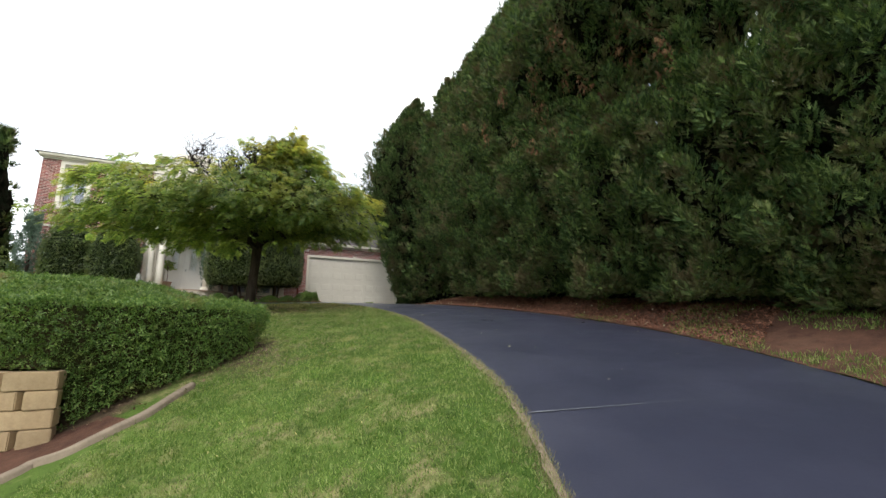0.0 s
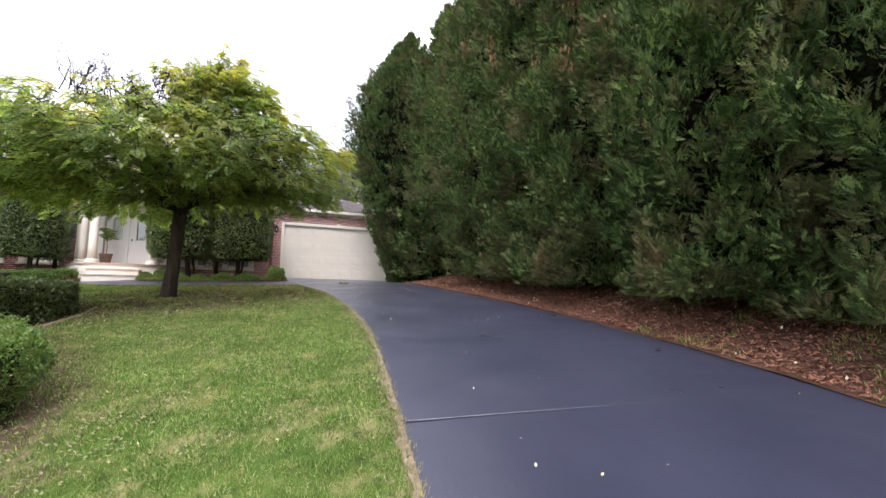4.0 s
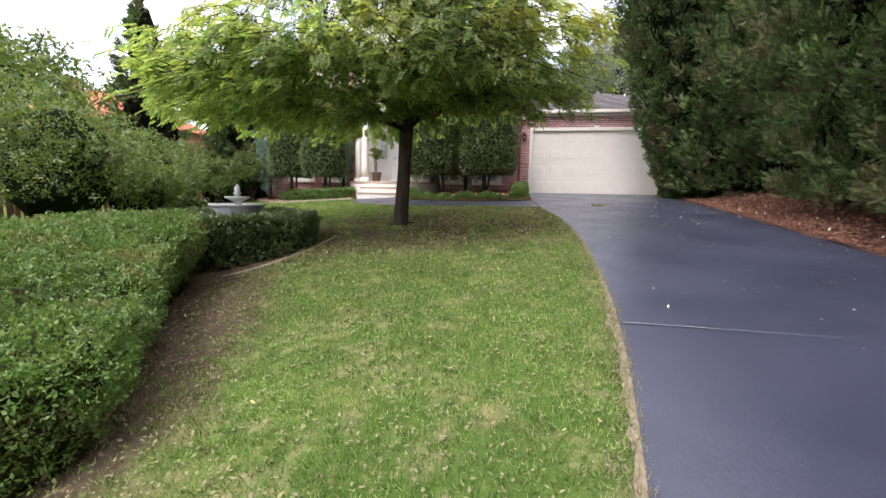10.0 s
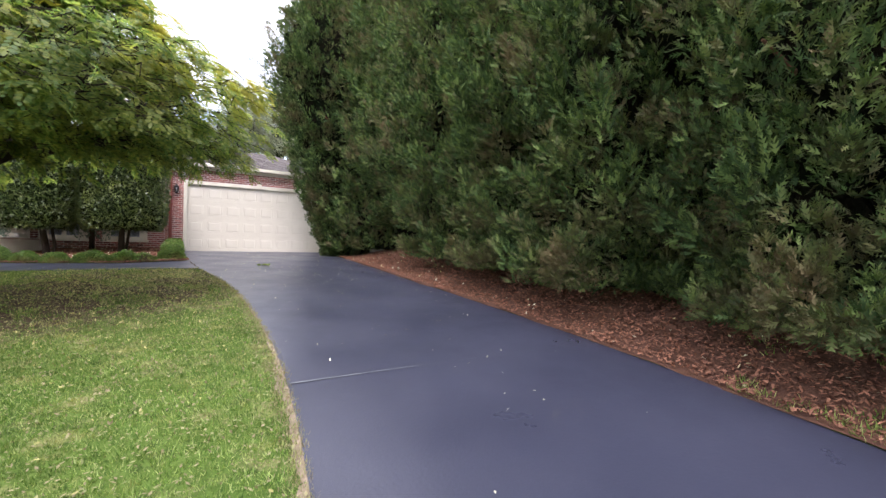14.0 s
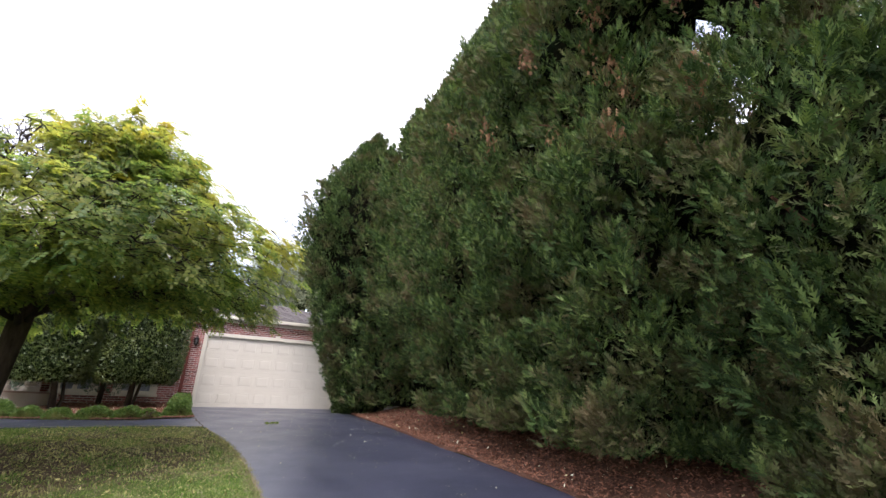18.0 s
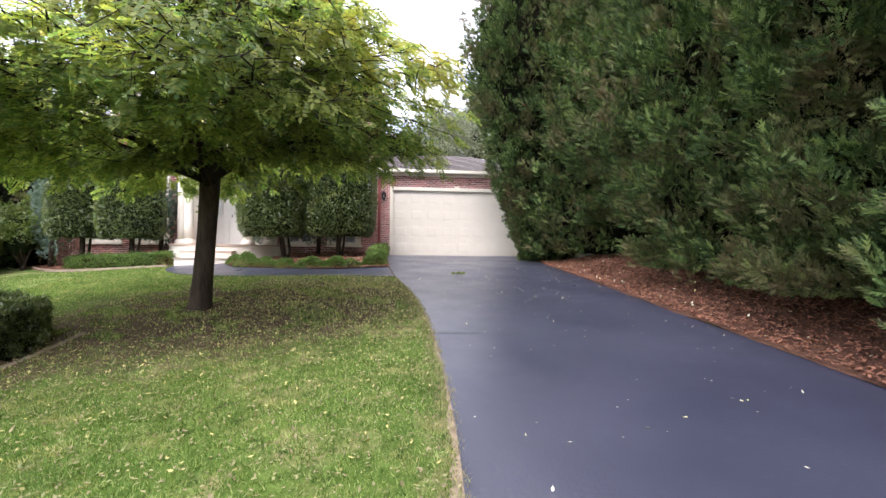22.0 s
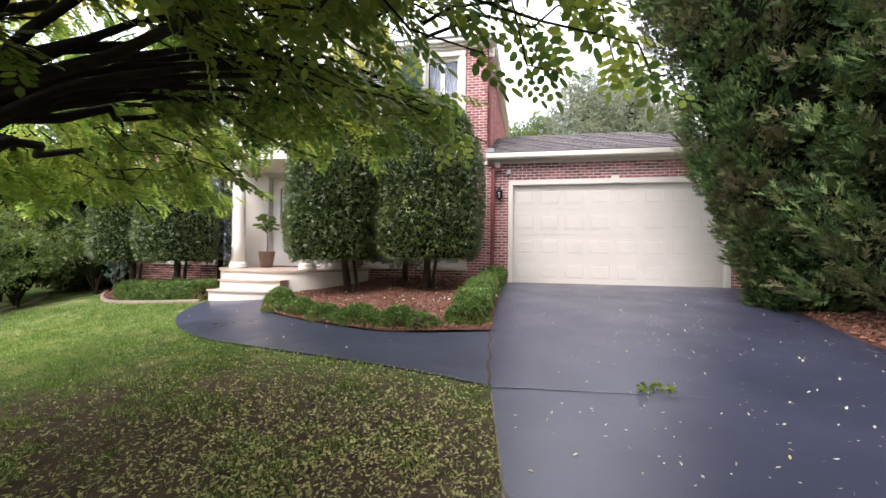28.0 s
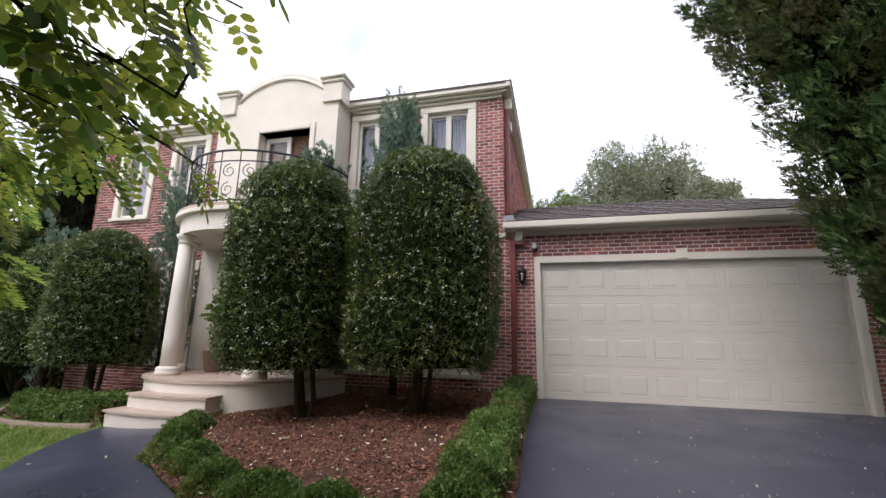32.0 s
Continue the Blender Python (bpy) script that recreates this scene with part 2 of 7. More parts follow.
M_CHIP = surface("bark_chips", (0.300, 0.142, 0.092), (0.160, 0.078, 0.052), 0.9, 8.0, 60.0, 0.3, 0.004, spread=0.5, gloss=0.12)
M_SOIL = surface("bare_soil", (0.125, 0.095, 0.060), (0.080, 0.060, 0.039), 0.95, 4.0, 50.0, 0.8, 0.03, gloss=0.12)
M_BRICK = surface("red_clay_brick", (0.40, 0.155, 0.13), (0.30, 0.11, 0.098), 0.85, 7.0, 70.0, 0.35, 0.004, spread=0.42)
M_MORTAR = surface("pale_mortar", (0.84, 0.77, 0.72), (0.74, 0.67, 0.62), 0.95, 5.0, 90.0, 0.4, 0.003)
M_CREAM = surface("cream_painted_render", (0.83, 0.765, 0.67), (0.77, 0.71, 0.62), 0.75, 1.5, 90.0, 0.25, 0.002, stain=(0.70, 0.62, 0.53))
M_TRIM = surface("cream_gloss_paint", (0.80, 0.745, 0.63), (0.76, 0.70, 0.59), 0.45, 3.0, 120.0, 0.06, 0.001)
M_DOORPAINT = surface("cream_garage_door_paint", (0.70, 0.645, 0.555), (0.665, 0.61, 0.52), 0.5, 2.0, 150.0, 0.08, 0.001)
M_WHITE = surface("white_painted_timber", (0.78, 0.75, 0.70), (0.74, 0.71, 0.66), 0.4, 3.0, 120.0, 0.05, 0.001)
M_RISER = surface("cream_painted_step", (0.76, 0.69, 0.60), (0.70, 0.63, 0.55), 0.6, 2.0, 90.0, 0.1, 0.002)
M_STEPTILE = surface("terracotta_porch_tile", (0.56, 0.43, 0.35), (0.47, 0.36, 0.29), 0.55, 4.0, 70.0, 0.12, 0.002)
M_ROOF = surface("grey_brown_roof_tile", (0.105, 0.085, 0.078), (0.07, 0.058, 0.056), 0.85, 3.0, 45.0, 0.4, 0.006, stain=(0.14, 0.12, 0.10), spread=0.22)
M_IRON = surface("black_wrought_iron", (0.02, 0.02, 0.022), (0.03, 0.028, 0.028), 0.5, 10.0, 90.0, 0.1, 0.001, metal=0.4)
M_REDPIPE = surface("brick_red_downpipe_paint", (0.24, 0.055, 0.04), (0.20, 0.045, 0.035), 0.5, 3.0, 80.0, 0.08, 0.001)
M_BARK = surface("dark_ridged_bark", (0.085, 0.064, 0.048), (0.034, 0.025, 0.020), 0.95, 9.0, 38.0, 1.0, 0.02, stretch=(1, 1, 0.22), gloss=0.12)
M_TWIG = surface("dark_twig_bark", (0.045, 0.035, 0.028), (0.025, 0.02, 0.017), 0.9, 8.0, 60.0, 0.4, 0.004, gloss=0.12)
M_BROWNTWIG = surface("brown_dead_twig", (0.15, 0.07, 0.04), (0.08, 0.045, 0.03), 0.9, 8.0, 60.0, 0.4, 0.004, gloss=0.12)
M_STONE = surface("sandstone_block", (0.46, 0.34, 0.20), (0.36, 0.255, 0.145), 0.9, 4.0, 50.0, 0.5, 0.008, stain=(0.28, 0.20, 0.12), spread=0.12)
M_KERB = surface("tan_concrete_edging", (0.30, 0.235, 0.17), (0.22, 0.17, 0.125), 0.9, 5.0, 60.0, 0.4, 0.006, stain=(0.13, 0.10, 0.07))
M_FOUNTAIN = surface("weathered_white_cast_stone", (0.50, 0.50, 0.48), (0.38, 0.38, 0.365), 0.85, 6.0, 60.0, 0.3, 0.004, stain=(0.22, 0.21, 0.18))
M_POT = surface("terracotta_pot", (0.27, 0.165, 0.12), (0.20, 0.125, 0.09), 0.85, 8.0, 60.0, 0.25, 0.002)
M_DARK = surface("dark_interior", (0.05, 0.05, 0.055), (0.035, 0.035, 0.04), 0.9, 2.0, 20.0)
M_CURTAIN = surface("pale_curtain", (0.50, 0.50, 0.55), (0.42, 0.42, 0.48), 0.9, 3.0, 40.0, 0.2, 0.004, stretch=(6, 1, 0.3))
M_GLASS = glass_mat("window_glass", (0.92, 0.95, 0.97))
M_ORANGE = surface("orange_terracotta_roof", (0.50, 0.16, 0.07), (0.42, 0.13, 0.06), 0.85, 2.0, 30.0, spread=0.2)
M_TIMBER = surface("brown_timber", (0.20, 0.10, 0.055), (0.14, 0.07, 0.04), 0.7, 4.0, 60.0, 0.3, 0.003, stretch=(8, 8, 0.6))
M_GREYWOOD = surface("weathered_grey_timber", (0.24, 0.225, 0.21), (0.16, 0.15, 0.14), 0.9, 5.0, 60.0, 0.4, 0.003, stretch=(8, 8, 0.6), spread=0.2)
M_DRYEDGE = surface("dead_thatch_and_sand", (0.33, 0.26, 0.19), (0.19, 0.15, 0.10), 0.95, 14.0, 70.0, 0.9, 0.01, stain=(0.10, 0.10, 0.05), gloss=0.12)
M_METAL = surface("grey_galvanised_metal", (0.34, 0.35, 0.36), (0.28, 0.29, 0.30), 0.45, 4.0, 60.0, 0.1, 0.001, metal=0.7)
M_PLASTIC = surface("white_plastic", (0.75, 0.75, 0.73), (0.70, 0.70, 0.68), 0.4, 4.0, 80.0, 0.03, 0.001)
M_CONIFER = leaf_mat("cypress_sprays", (0.019, 0.040, 0.014), (0.064, 0.110, 0.035), (0.160, 0.216, 0.068), 0.65, 0.15, (0.140, 0.108, 0.060), 0.8, 0.48, 0.69, 0.15)
M_DEADSPRAY = leaf_mat("dead_cypress_sprays", (0.11, 0.058, 0.032), (0.18, 0.098, 0.054), (0.28, 0.165, 0.095), 0.8, 0.15, None, 0.9, gloss=0.1)
# near-black hull colour standing for the deep shade inside the cypresses
M_CONCORE = surface("cypress_inner_shade", (0.007, 0.012, 0.006), (0.014, 0.011, 0.008), 0.95, 3.0, 16.0, 1.0, 0.12, gloss=0.0)
M_ROBINIA = leaf_mat("robinia_leaves", (0.085, 0.165, 0.062), (0.205, 0.280, 0.098), (0.36, 0.39, 0.13), 0.45, 0.7, (0.42, 0.36, 0.085), 0.6, 0.46, 0.64, 0.5, ("Z", 2.0, 3.8))
M_TOPIARY = leaf_mat("glossy_topiary_leaves", (0.028, 0.052, 0.012), (0.070, 0.108, 0.022), (0.175, 0.21, 0.06), 0.36, 0.16, (0.17, 0.20, 0.045), 1.3, 0.52, 0.70, 0.75)
# dark colour painted on inner hulls as the shade behind the leaves
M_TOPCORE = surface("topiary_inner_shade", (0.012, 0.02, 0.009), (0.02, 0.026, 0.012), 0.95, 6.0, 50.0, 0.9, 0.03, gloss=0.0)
M_BOX = leaf_mat("box_hedge_leaves", (0.055, 0.108, 0.024), (0.118, 0.200, 0.046), (0.225, 0.30, 0.088), 0.5, 0.3, (0.26, 0.20, 0.09), 0.8, 0.52, 0.74, 0.35)
# dark green for shade inside the hedge, mixed with brown for bare twigs
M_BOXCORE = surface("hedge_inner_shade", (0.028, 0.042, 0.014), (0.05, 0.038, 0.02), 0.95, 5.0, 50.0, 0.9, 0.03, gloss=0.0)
M_JUNIPER = leaf_mat("blue_green_juniper", (0.08, 0.13, 0.105), (0.14, 0.205, 0.17), (0.24, 0.30, 0.25), 0.65, 0.25, None, 0.9)
M_SHRUB = leaf_mat("garden_shrub_leaves", (0.052, 0.092, 0.020), (0.115, 0.165, 0.038), (0.21, 0.255, 0.07), 0.5, 0.35, (0.20, 0.19, 0.06), 0.7)
M_POTLEAF = leaf_mat("pot_plant_leaves", (0.10, 0.16, 0.035), (0.20, 0.28, 0.06), (0.34, 0.38, 0.12), 0.45, 0.4, None, 1.0)
M_OLIVE = leaf_mat("grey_green_gum_leaves", (0.13, 0.15, 0.10), (0.21, 0.23, 0.16), (0.30, 0.31, 0.23), 0.6, 0.3, None, 0.6)
M_FALLEN = leaf_mat("fallen_leaves", (0.58, 0.55, 0.42), (0.74, 0.71, 0.58), (0.60, 0.54, 0.26), 0.6, 0.2, None, 1.0)


# ---- making ----
def link_mesh(name, verts, faces, mat, smooth=False):
    me = bpy.data.meshes.new(name)
    me.from_pydata(verts, [], faces)
    me.update()
    if mat:
        me.materials.append(mat)
    if smooth:
        me.polygons.foreach_set("use_smooth", [True] * len(me.polygons))
    return me


def big_mesh(name, v, f, mat):
    """A mesh from arrays: v (n, 3), f (m, k) with k corners each."""
    me = bpy.data.meshes.new(name)
    k = f.shape[1]
    me.vertices.add(len(v))
    me.vertices.foreach_set("co", np.ascontiguousarray(v, np.float32).ravel())
    me.loops.add(f.size)
    me.loops.foreach_set("vertex_index", np.ascontiguousarray(f, np.int32).ravel())
    me.polygons.add(len(f))
    me.polygons.foreach_set("loop_start", np.arange(0, f.size, k, dtype=np.int32))
    me.polygons.foreach_set("loop_total", np.full(len(f), k, np.int32))
    me.update(calc_edges=True)
    me.materials.append(mat)
    return me


def part(name, data, mat, parent, label=""):
    """ONE mesh object under a thing or a part. data: a bmesh or a mesh."""
    if isinstance(data, bmesh.types.BMesh):
        me = bpy.data.meshes.new(name)
        data.to_mesh(me)
        data.free()
        if mat:
            me.materials.append(mat)
    else:
        me = data
    ob = new(name, me)
    ob.parent = parent
    if label:
        ob["label"] = label
    return ob


def thing(name, label, category, at=(0, 0, 0), group="", kind="", turn=0.0):
    ob = new(name)
    ob.matrix_world = pose(at[0], at[1], at[2], 0, 0, turn)
    return tagged(ob, label, category, group, kind)


def solid(name, data, mat, label, category, group="", kind=""):
    ob = part(name, data, mat, None)
    return tagged(ob, label, category, group, kind)


def box(x0, x1, y0, y1, z0, z1, bevel=0.0, bm=None):
    bm = bm or bmesh.new()
    m = Matrix.Translation(((x0 + x1) / 2, (y0 + y1) / 2, (z0 + z1) / 2)) @ Matrix.Diagonal((x1 - x0, y1 - y0, z1 - z0, 1))
    vs = bmesh.ops.create_cube(bm, size=1, matrix=m)["verts"]
    if bevel:
        es = list({e for v in vs for e in v.link_edges})
        bmesh.ops.bevel(bm, geom=es, offset=bevel, segments=2, affect="EDGES")
    return bm


def lathe(profile, seg=24, bm=None, at=(0, 0, 0)):
    """A turned body from (radius, height) pairs."""
    bm = bm or bmesh.new()
    rings = []
    for r, z in profile:
        rings.append([bm.verts.new((at[0] + r * math.cos(2 * math.pi * i / seg), at[1] + r * math.sin(2 * math.pi * i / seg), at[2] + z)) for i in range(seg)])
    for p, q in zip(rings, rings[1:]):
        for i in range(seg):
            bm.faces.new((p[i], p[(i + 1) % seg], q[(i + 1) % seg], q[i]))
    bm.faces.new(list(reversed(rings[0])))
    bm.faces.new(rings[-1])
    for f in bm.faces:
        f.smooth = True
    return bm


def tube(points, radii, seg=6, bm=None):
    """A round bar along points."""
    bm = bm or bmesh.new()
    pts = [Vector(p) for p in points]
    if isinstance(radii, (int, float)):
        radii = [radii] * len(pts)
    rings = []
    for i, p in enumerate(pts):
        d = (pts[min(i + 1, len(pts) - 1)] - pts[max(i - 1, 0)])
        d = d.normalized() if d.length > 1e-6 else Vector((0, 0, 1))
        u = d.orthogonal().normalized() if i == 0 else (u - d * u.dot(d)).normalized()
        w = d.cross(u)
        rings.append([bm.verts.new(p + radii[i] * (math.cos(2 * math.pi * k / seg) * u + math.sin(2 * math.pi * k / seg) * w)) for k in range(seg)])
    for a, b in zip(rings, rings[1:]):
        for k in range(seg):
            bm.faces.new((a[k], a[(k + 1) % seg], b[(k + 1) % seg], b[k])).smooth = True
    bm.faces.new(list(reversed(rings[0])))
    bm.faces.new(rings[-1])
    return bm


def prism(outline, z0, z1, bm=None):
    """An upright body over a plan outline."""
    bm = bm or bmesh.new()
    lo = [bm.verts.new((x, y, z0)) for x, y in outline]
    hi = [bm.verts.new((x, y, z1)) for x, y in outline]
    n = len(lo)
    for i in range(n):
        bm.faces.new((lo[i], lo[(i + 1) % n], hi[(i + 1) % n], hi[i]))
    bm.faces.new(hi)
    bm.faces.new(list(reversed(lo)))
    bmesh.ops.recalc_face_normals(bm, faces=bm.faces)
    return bm


def scatter(name, tv, tf, pos, right, up, size, mat):
    """One mesh of many copies of a small template (tv, tf): x along right, z along up."""
    tv, tf = np.asarray(tv, float), np.asarray(tf, int)
    n, k = len(pos), len(tv)
    up = up / np.maximum(np.linalg.norm(up, axis=1, keepdims=True), 1e-6)
    right = right - up * (right * up).sum(1, keepdims=True)
    right = right / np.maximum(np.linalg.norm(right, axis=1, keepdims=True), 1e-6)
    fwd = np.cross(up, right)
    s = np.broadcast_to(np.asarray(size, float).reshape(-1, 1, 1), (n, 1, 1))
    v = pos[:, None] + s * (tv[None, :, 0:1] * right[:, None] + tv[None, :, 1:2] * fwd[:, None] + tv[None, :, 2:3] * up[:, None])
    f = tf[None] + (np.arange(n) * k)[:, None, None]
    return big_mesh(name, v.reshape(-1, 3), f.reshape(-1, tf.shape[1]), mat)


RNG = np.random.default_rng(7)


def rand_dirs(n):
    d = RNG.normal(size=(n, 3))
    return d / np.linalg.norm(d, axis=1, keepdims=True)


def leaflet(px, pz, ang, length, width, bend=0.0, oval=False):
    """A small leaf in the x-z plane: four corners, or six for a rounder one."""
    c, s = math.cos(ang), math.sin(ang)
    pts = [(0, 0), (0.45 * length, width / 2), (length, 0), (0.45 * length, -width / 2)]
    if oval:
        pts = [(0, 0), (0.25 * length, width * 0.46), (0.72 * length, width * 0.46), (length, 0), (0.72 * length, -width * 0.46), (0.25 * length, -width * 0.46)]
    return [(px + a * c - b * s, bend * (a / length) ** 2 * length, pz + a * s + b * c) for a, b in pts]


def compound(parts):
    v, f = [], []
    for quad in parts:
        f.append([len(v) + i for i in range(len(quad))])
        v += quad
    return v, f


# templates, about one unit long
LEAFLETS = [(0.01 * s, 0.06 + 0.135 * i, (0.42 if s > 0 else math.pi - 0.42), 0.29 - 0.02 * abs(i - 2)) for i in range(6) for s in (1, -1)] + [(0, 0.80, math.pi / 2, 0.26)]
PINNATE_FAR = compound([leaflet(a, b - 0.1 * b * b, c, d, 0.135, -0.14 - 0.2 * b) for a, b, c, d in LEAFLETS])
PINNATE = compound([leaflet(0.02 * s, 0.12 + 0.185 * i, (0.3 if s > 0 else math.pi - 0.3), 0.30 - 0.015 * i, 0.15, 0.12, True) for i in range(4) for s in (1, -1)] + [leaflet(0, 0.80, math.pi / 2, 0.29, 0.15, 0.1, True)])


def feather(n, width, curl=0.16):
    """A flat fern-like spray: short pointed side sprays joined along one curved middle line."""
    v = [(0.0, curl * (i / n) ** 2, i / n) for i in range(n + 1)]
    f = []
    for i in range(n):
        z = (i + 0.5) / n
        w = width * (0.62 + 0.9 * z - 1.35 * z * z) + 0.03
        for q in (1, -1):
            f.append((i, i + 1, len(v)) if q > 0 else (i + 1, i, len(v)))
            v.append((q * w, curl * z * z - 0.08 + 0.05 * (i % 2), z + 0.40))
    return v, f


SPRAY = feather(3, 0.36)
OVALS = compound([leaflet(0.05 * math.cos(a), 0.05 * math.sin(a), a, 0.55 + 0.2 * (i % 2), 0.34, 0.25) for i, a in enumerate([0.3, 1.5, 2.7, 4.0, 5.2])])
NEEDLES = compound([leaflet(0, 0.06 * i, math.pi / 2 + (i - 2) * 0.34, 1.0 - 0.10 * abs(i - 2), 0.13, 0.1 * (i % 3)) for i in range(5)])
TRIO = compound([leaflet(0.05 * math.cos(a), 0.05 * math.sin(a), a, 0.75, 0.42, 0.25) for a in (0.4, 2.4, 4.5)])
FAN = compound([leaflet(0, 0, math.pi / 2 + s * 0.5, 1.0 - 0.25 * abs(s), 0.26, 0.3) for s in (-1, 0, 1)])
TUFT = ([c for i in range(4) for c in ((0.35 * (i - 1.5) - 0.09, 0.3 * (i % 2) - 0.15, 0.0), (0.35 * (i - 1.5) + 0.09, 0.3 * (i % 2) - 0.15, 0.0), (0.62 * (i - 1.5), 0.9 * (i % 2) - 0.45, 1.0 - 0.15 * (i % 3)))], [(3 * i, 3 * i + 1, 3 * i + 2) for i in range(4)])
ONE_LEAF = compound([leaflet(-0.5, 0, 0, 1.0, 0.5, 0.15)])


# ---- lie of the land ----
LEFT_EDGE = [(-34, -9.2), (-27, -4.4), (-24, -2.65), (-21.2, -1.22), (-20.2, -0.76), (-19.6, -0.55), (-18.8, -0.34), (-17.4, -0.07), (-16.4, 0.11), (-15.6, 0.25), (-15, 0.35), (-14.1, 0.45), (-12.8, 0.53), (-11.3, 0.54), (-10.2, 0.52), (-8.6, 0.37), (-6.9, 0.12), (-5.4, -0.05), (-2.5, -0.08), (0.2, -0.08)]
RIGHT_EDGE = [(-34, -3.4), (-27, -0.4), (-24, 0.9), (-21.3, 2.07), (-20.7, 2.33), (-20, 2.58), (-18.9, 2.92), (-17.4, 3.2), (-15.2, 3.38), (-12.2, 3.5), (-10.5, 3.56), (-9, 3.72), (-6.5, 3.98), (-5, 4.22), (-2.3, 4.74), (0.2, 5.05)]


def along(rows, y):
    return np.interp(y, [r[0] for r in rows], [r[1] for r in rows])


def smooth(t):
    t = np.clip(t, 0, 1)
    return t * t * (3 - 2 * t)


def plain(x, y):
    x, y = np.clip(np.asarray(x, float), -13, 6), np.clip(np.asarray(y, float), -27, 0.3)
    z = 0.0737 + 0.04736 * y - 0.00234 * y * y - 0.00614 * x - 0.0062 * x * y - 0.00455 * x * x
    flat = 0.02 * np.ones_like(z)
    near = smooth((y + 2.6) / 2.4) * smooth((x + 1.2) / 1.0)
    return z * (1 - near) + flat * near


def ground_z(x, y):
    """Height of the garden ground, with the bank under the tall hedge."""
    x, y = np.asarray(x, float), np.asarray(y, float)
    z = plain(x, y)
    off = x - along(RIGHT_EDGE, y)
    z = z + 0.38 * smooth((off - 0.05) / 1.9) * smooth((-2.0 - y) / 3.0)
    z = z - 0.26 * smooth((-1.2 - x) / 2.2) * smooth((-15.0 - y) / 2.5)
    wallside = smooth((-3.7 - x) / 0.9) * smooth((-16.6 - y) / 0.9)
    return z - 0.16 * wallside


def gz(x, y):
    return float(ground_z(x, y))


def axis(a, b, fine, coarse, lo, hi):
    s = np.arange(a, b + 1e-6, fine)
    out_l = [a - coarse * (1.35 ** k - 1) / 0.35 for k in range(1, 40)]
    out_h = [b + coarse * (1.35 ** k - 1) / 0.35 for k in range(1, 40)]
    return np.array(sorted([v for v in out_l if v > lo] + [lo] + s.tolist() + [v for v in out_h if v < hi] + [hi]))


gx, gy = axis(-13, 8, 0.25, 0.6, -900, 900), axis(-27, 3, 0.25, 0.6, -900, 900)
GX, GY = np.meshgrid(gx, gy)
GZ = ground_z(GX, GY)
far = smooth((np.hypot(GX + 2, GY + 10) - 30) / 60)
GZ = GZ * (1 - far) + (-2.5) * far
inside = (GX > along(LEFT_EDGE, GY) + 0.12) & (GX < along(RIGHT_EDGE, GY) - 0.12) & (GY > -34) & (GY < 0.2)
GZ = np.where(inside, GZ - 0.05, GZ)
house_under = (GY > 0.25) & (GX > -12) & (GX < 6)
GZ = np.where(house_under, GZ - 0.6, GZ)
nx, ny = len(gx), len(gy)
quad = np.array([[j * nx + i, j * nx + i + 1, (j + 1) * nx + i + 1, (j + 1) * nx + i] for j in range(ny - 1) for i in range(nx - 1)])
ground = solid("ground", big_mesh("ground", np.stack([GX, GY, GZ], -1).reshape(-1, 3), quad, M_LAWN), None, "sloping lawn ground with short green grass and worn patches", "ground", kind="structure")


def sheet(name, rows, mat, lift=0.012, lane=10):
    """A sheet on the ground between two edges: rows of (left point, right point)."""
    v = []
    for (x0, y0), (x1, y1) in rows:
        for k in range(lane + 1):
            t = k / lane
            x, y = x0 + (x1 - x0) * t, y0 + (y1 - y0) * t
            v.append((x, y, float(plain(x, y)) + lift))
    f = [[j * (lane + 1) + i, j * (lane + 1) + i + 1, (j + 1) * (lane + 1) + i + 1, (j + 1) * (lane + 1) + i] for j in range(len(rows) - 1) for i in range(lane)]
    n = len(v)
    # a skirt round the rim gives the slab its edge
    w = lane + 1
    rim = [i for i in range(w)] + [j * w + lane for j in range(1, len(rows))] + [(len(rows) - 1) * w + i for i in range(lane - 1, -1, -1)] + [j * w for j in range(len(rows) - 2, 0, -1)]
    m = len(rim)
    v += [v[i] for i in rim] + [(v[i][0], v[i][1], v[i][2] - 0.09) for i in rim]
    for k in range(m):
        k2 = (k + 1) % m
        f.append([n + k2, n + k, n + m + k, n + m + k2])
    return link_mesh(name, v, f, mat, True)


ys = np.concatenate([np.arange(-34, -22, 0.5), np.arange(-22, 0.01, 0.2), [0.2]])


def smooth_edge(rows, y):
    k = np.linspace(-0.9, 0.9, 7)
    return float(np.mean([along(rows, y + d) for d in k]))


driveway = solid("driveway", sheet("driveway", [((smooth_edge(LEFT_EDGE, y), y), (smooth_edge(RIGHT_EDGE, y), y)) for y in ys], M_DRIVE), None, "dark blue-grey sealed concrete driveway curving uphill to the garage", "driveway", kind="structure")

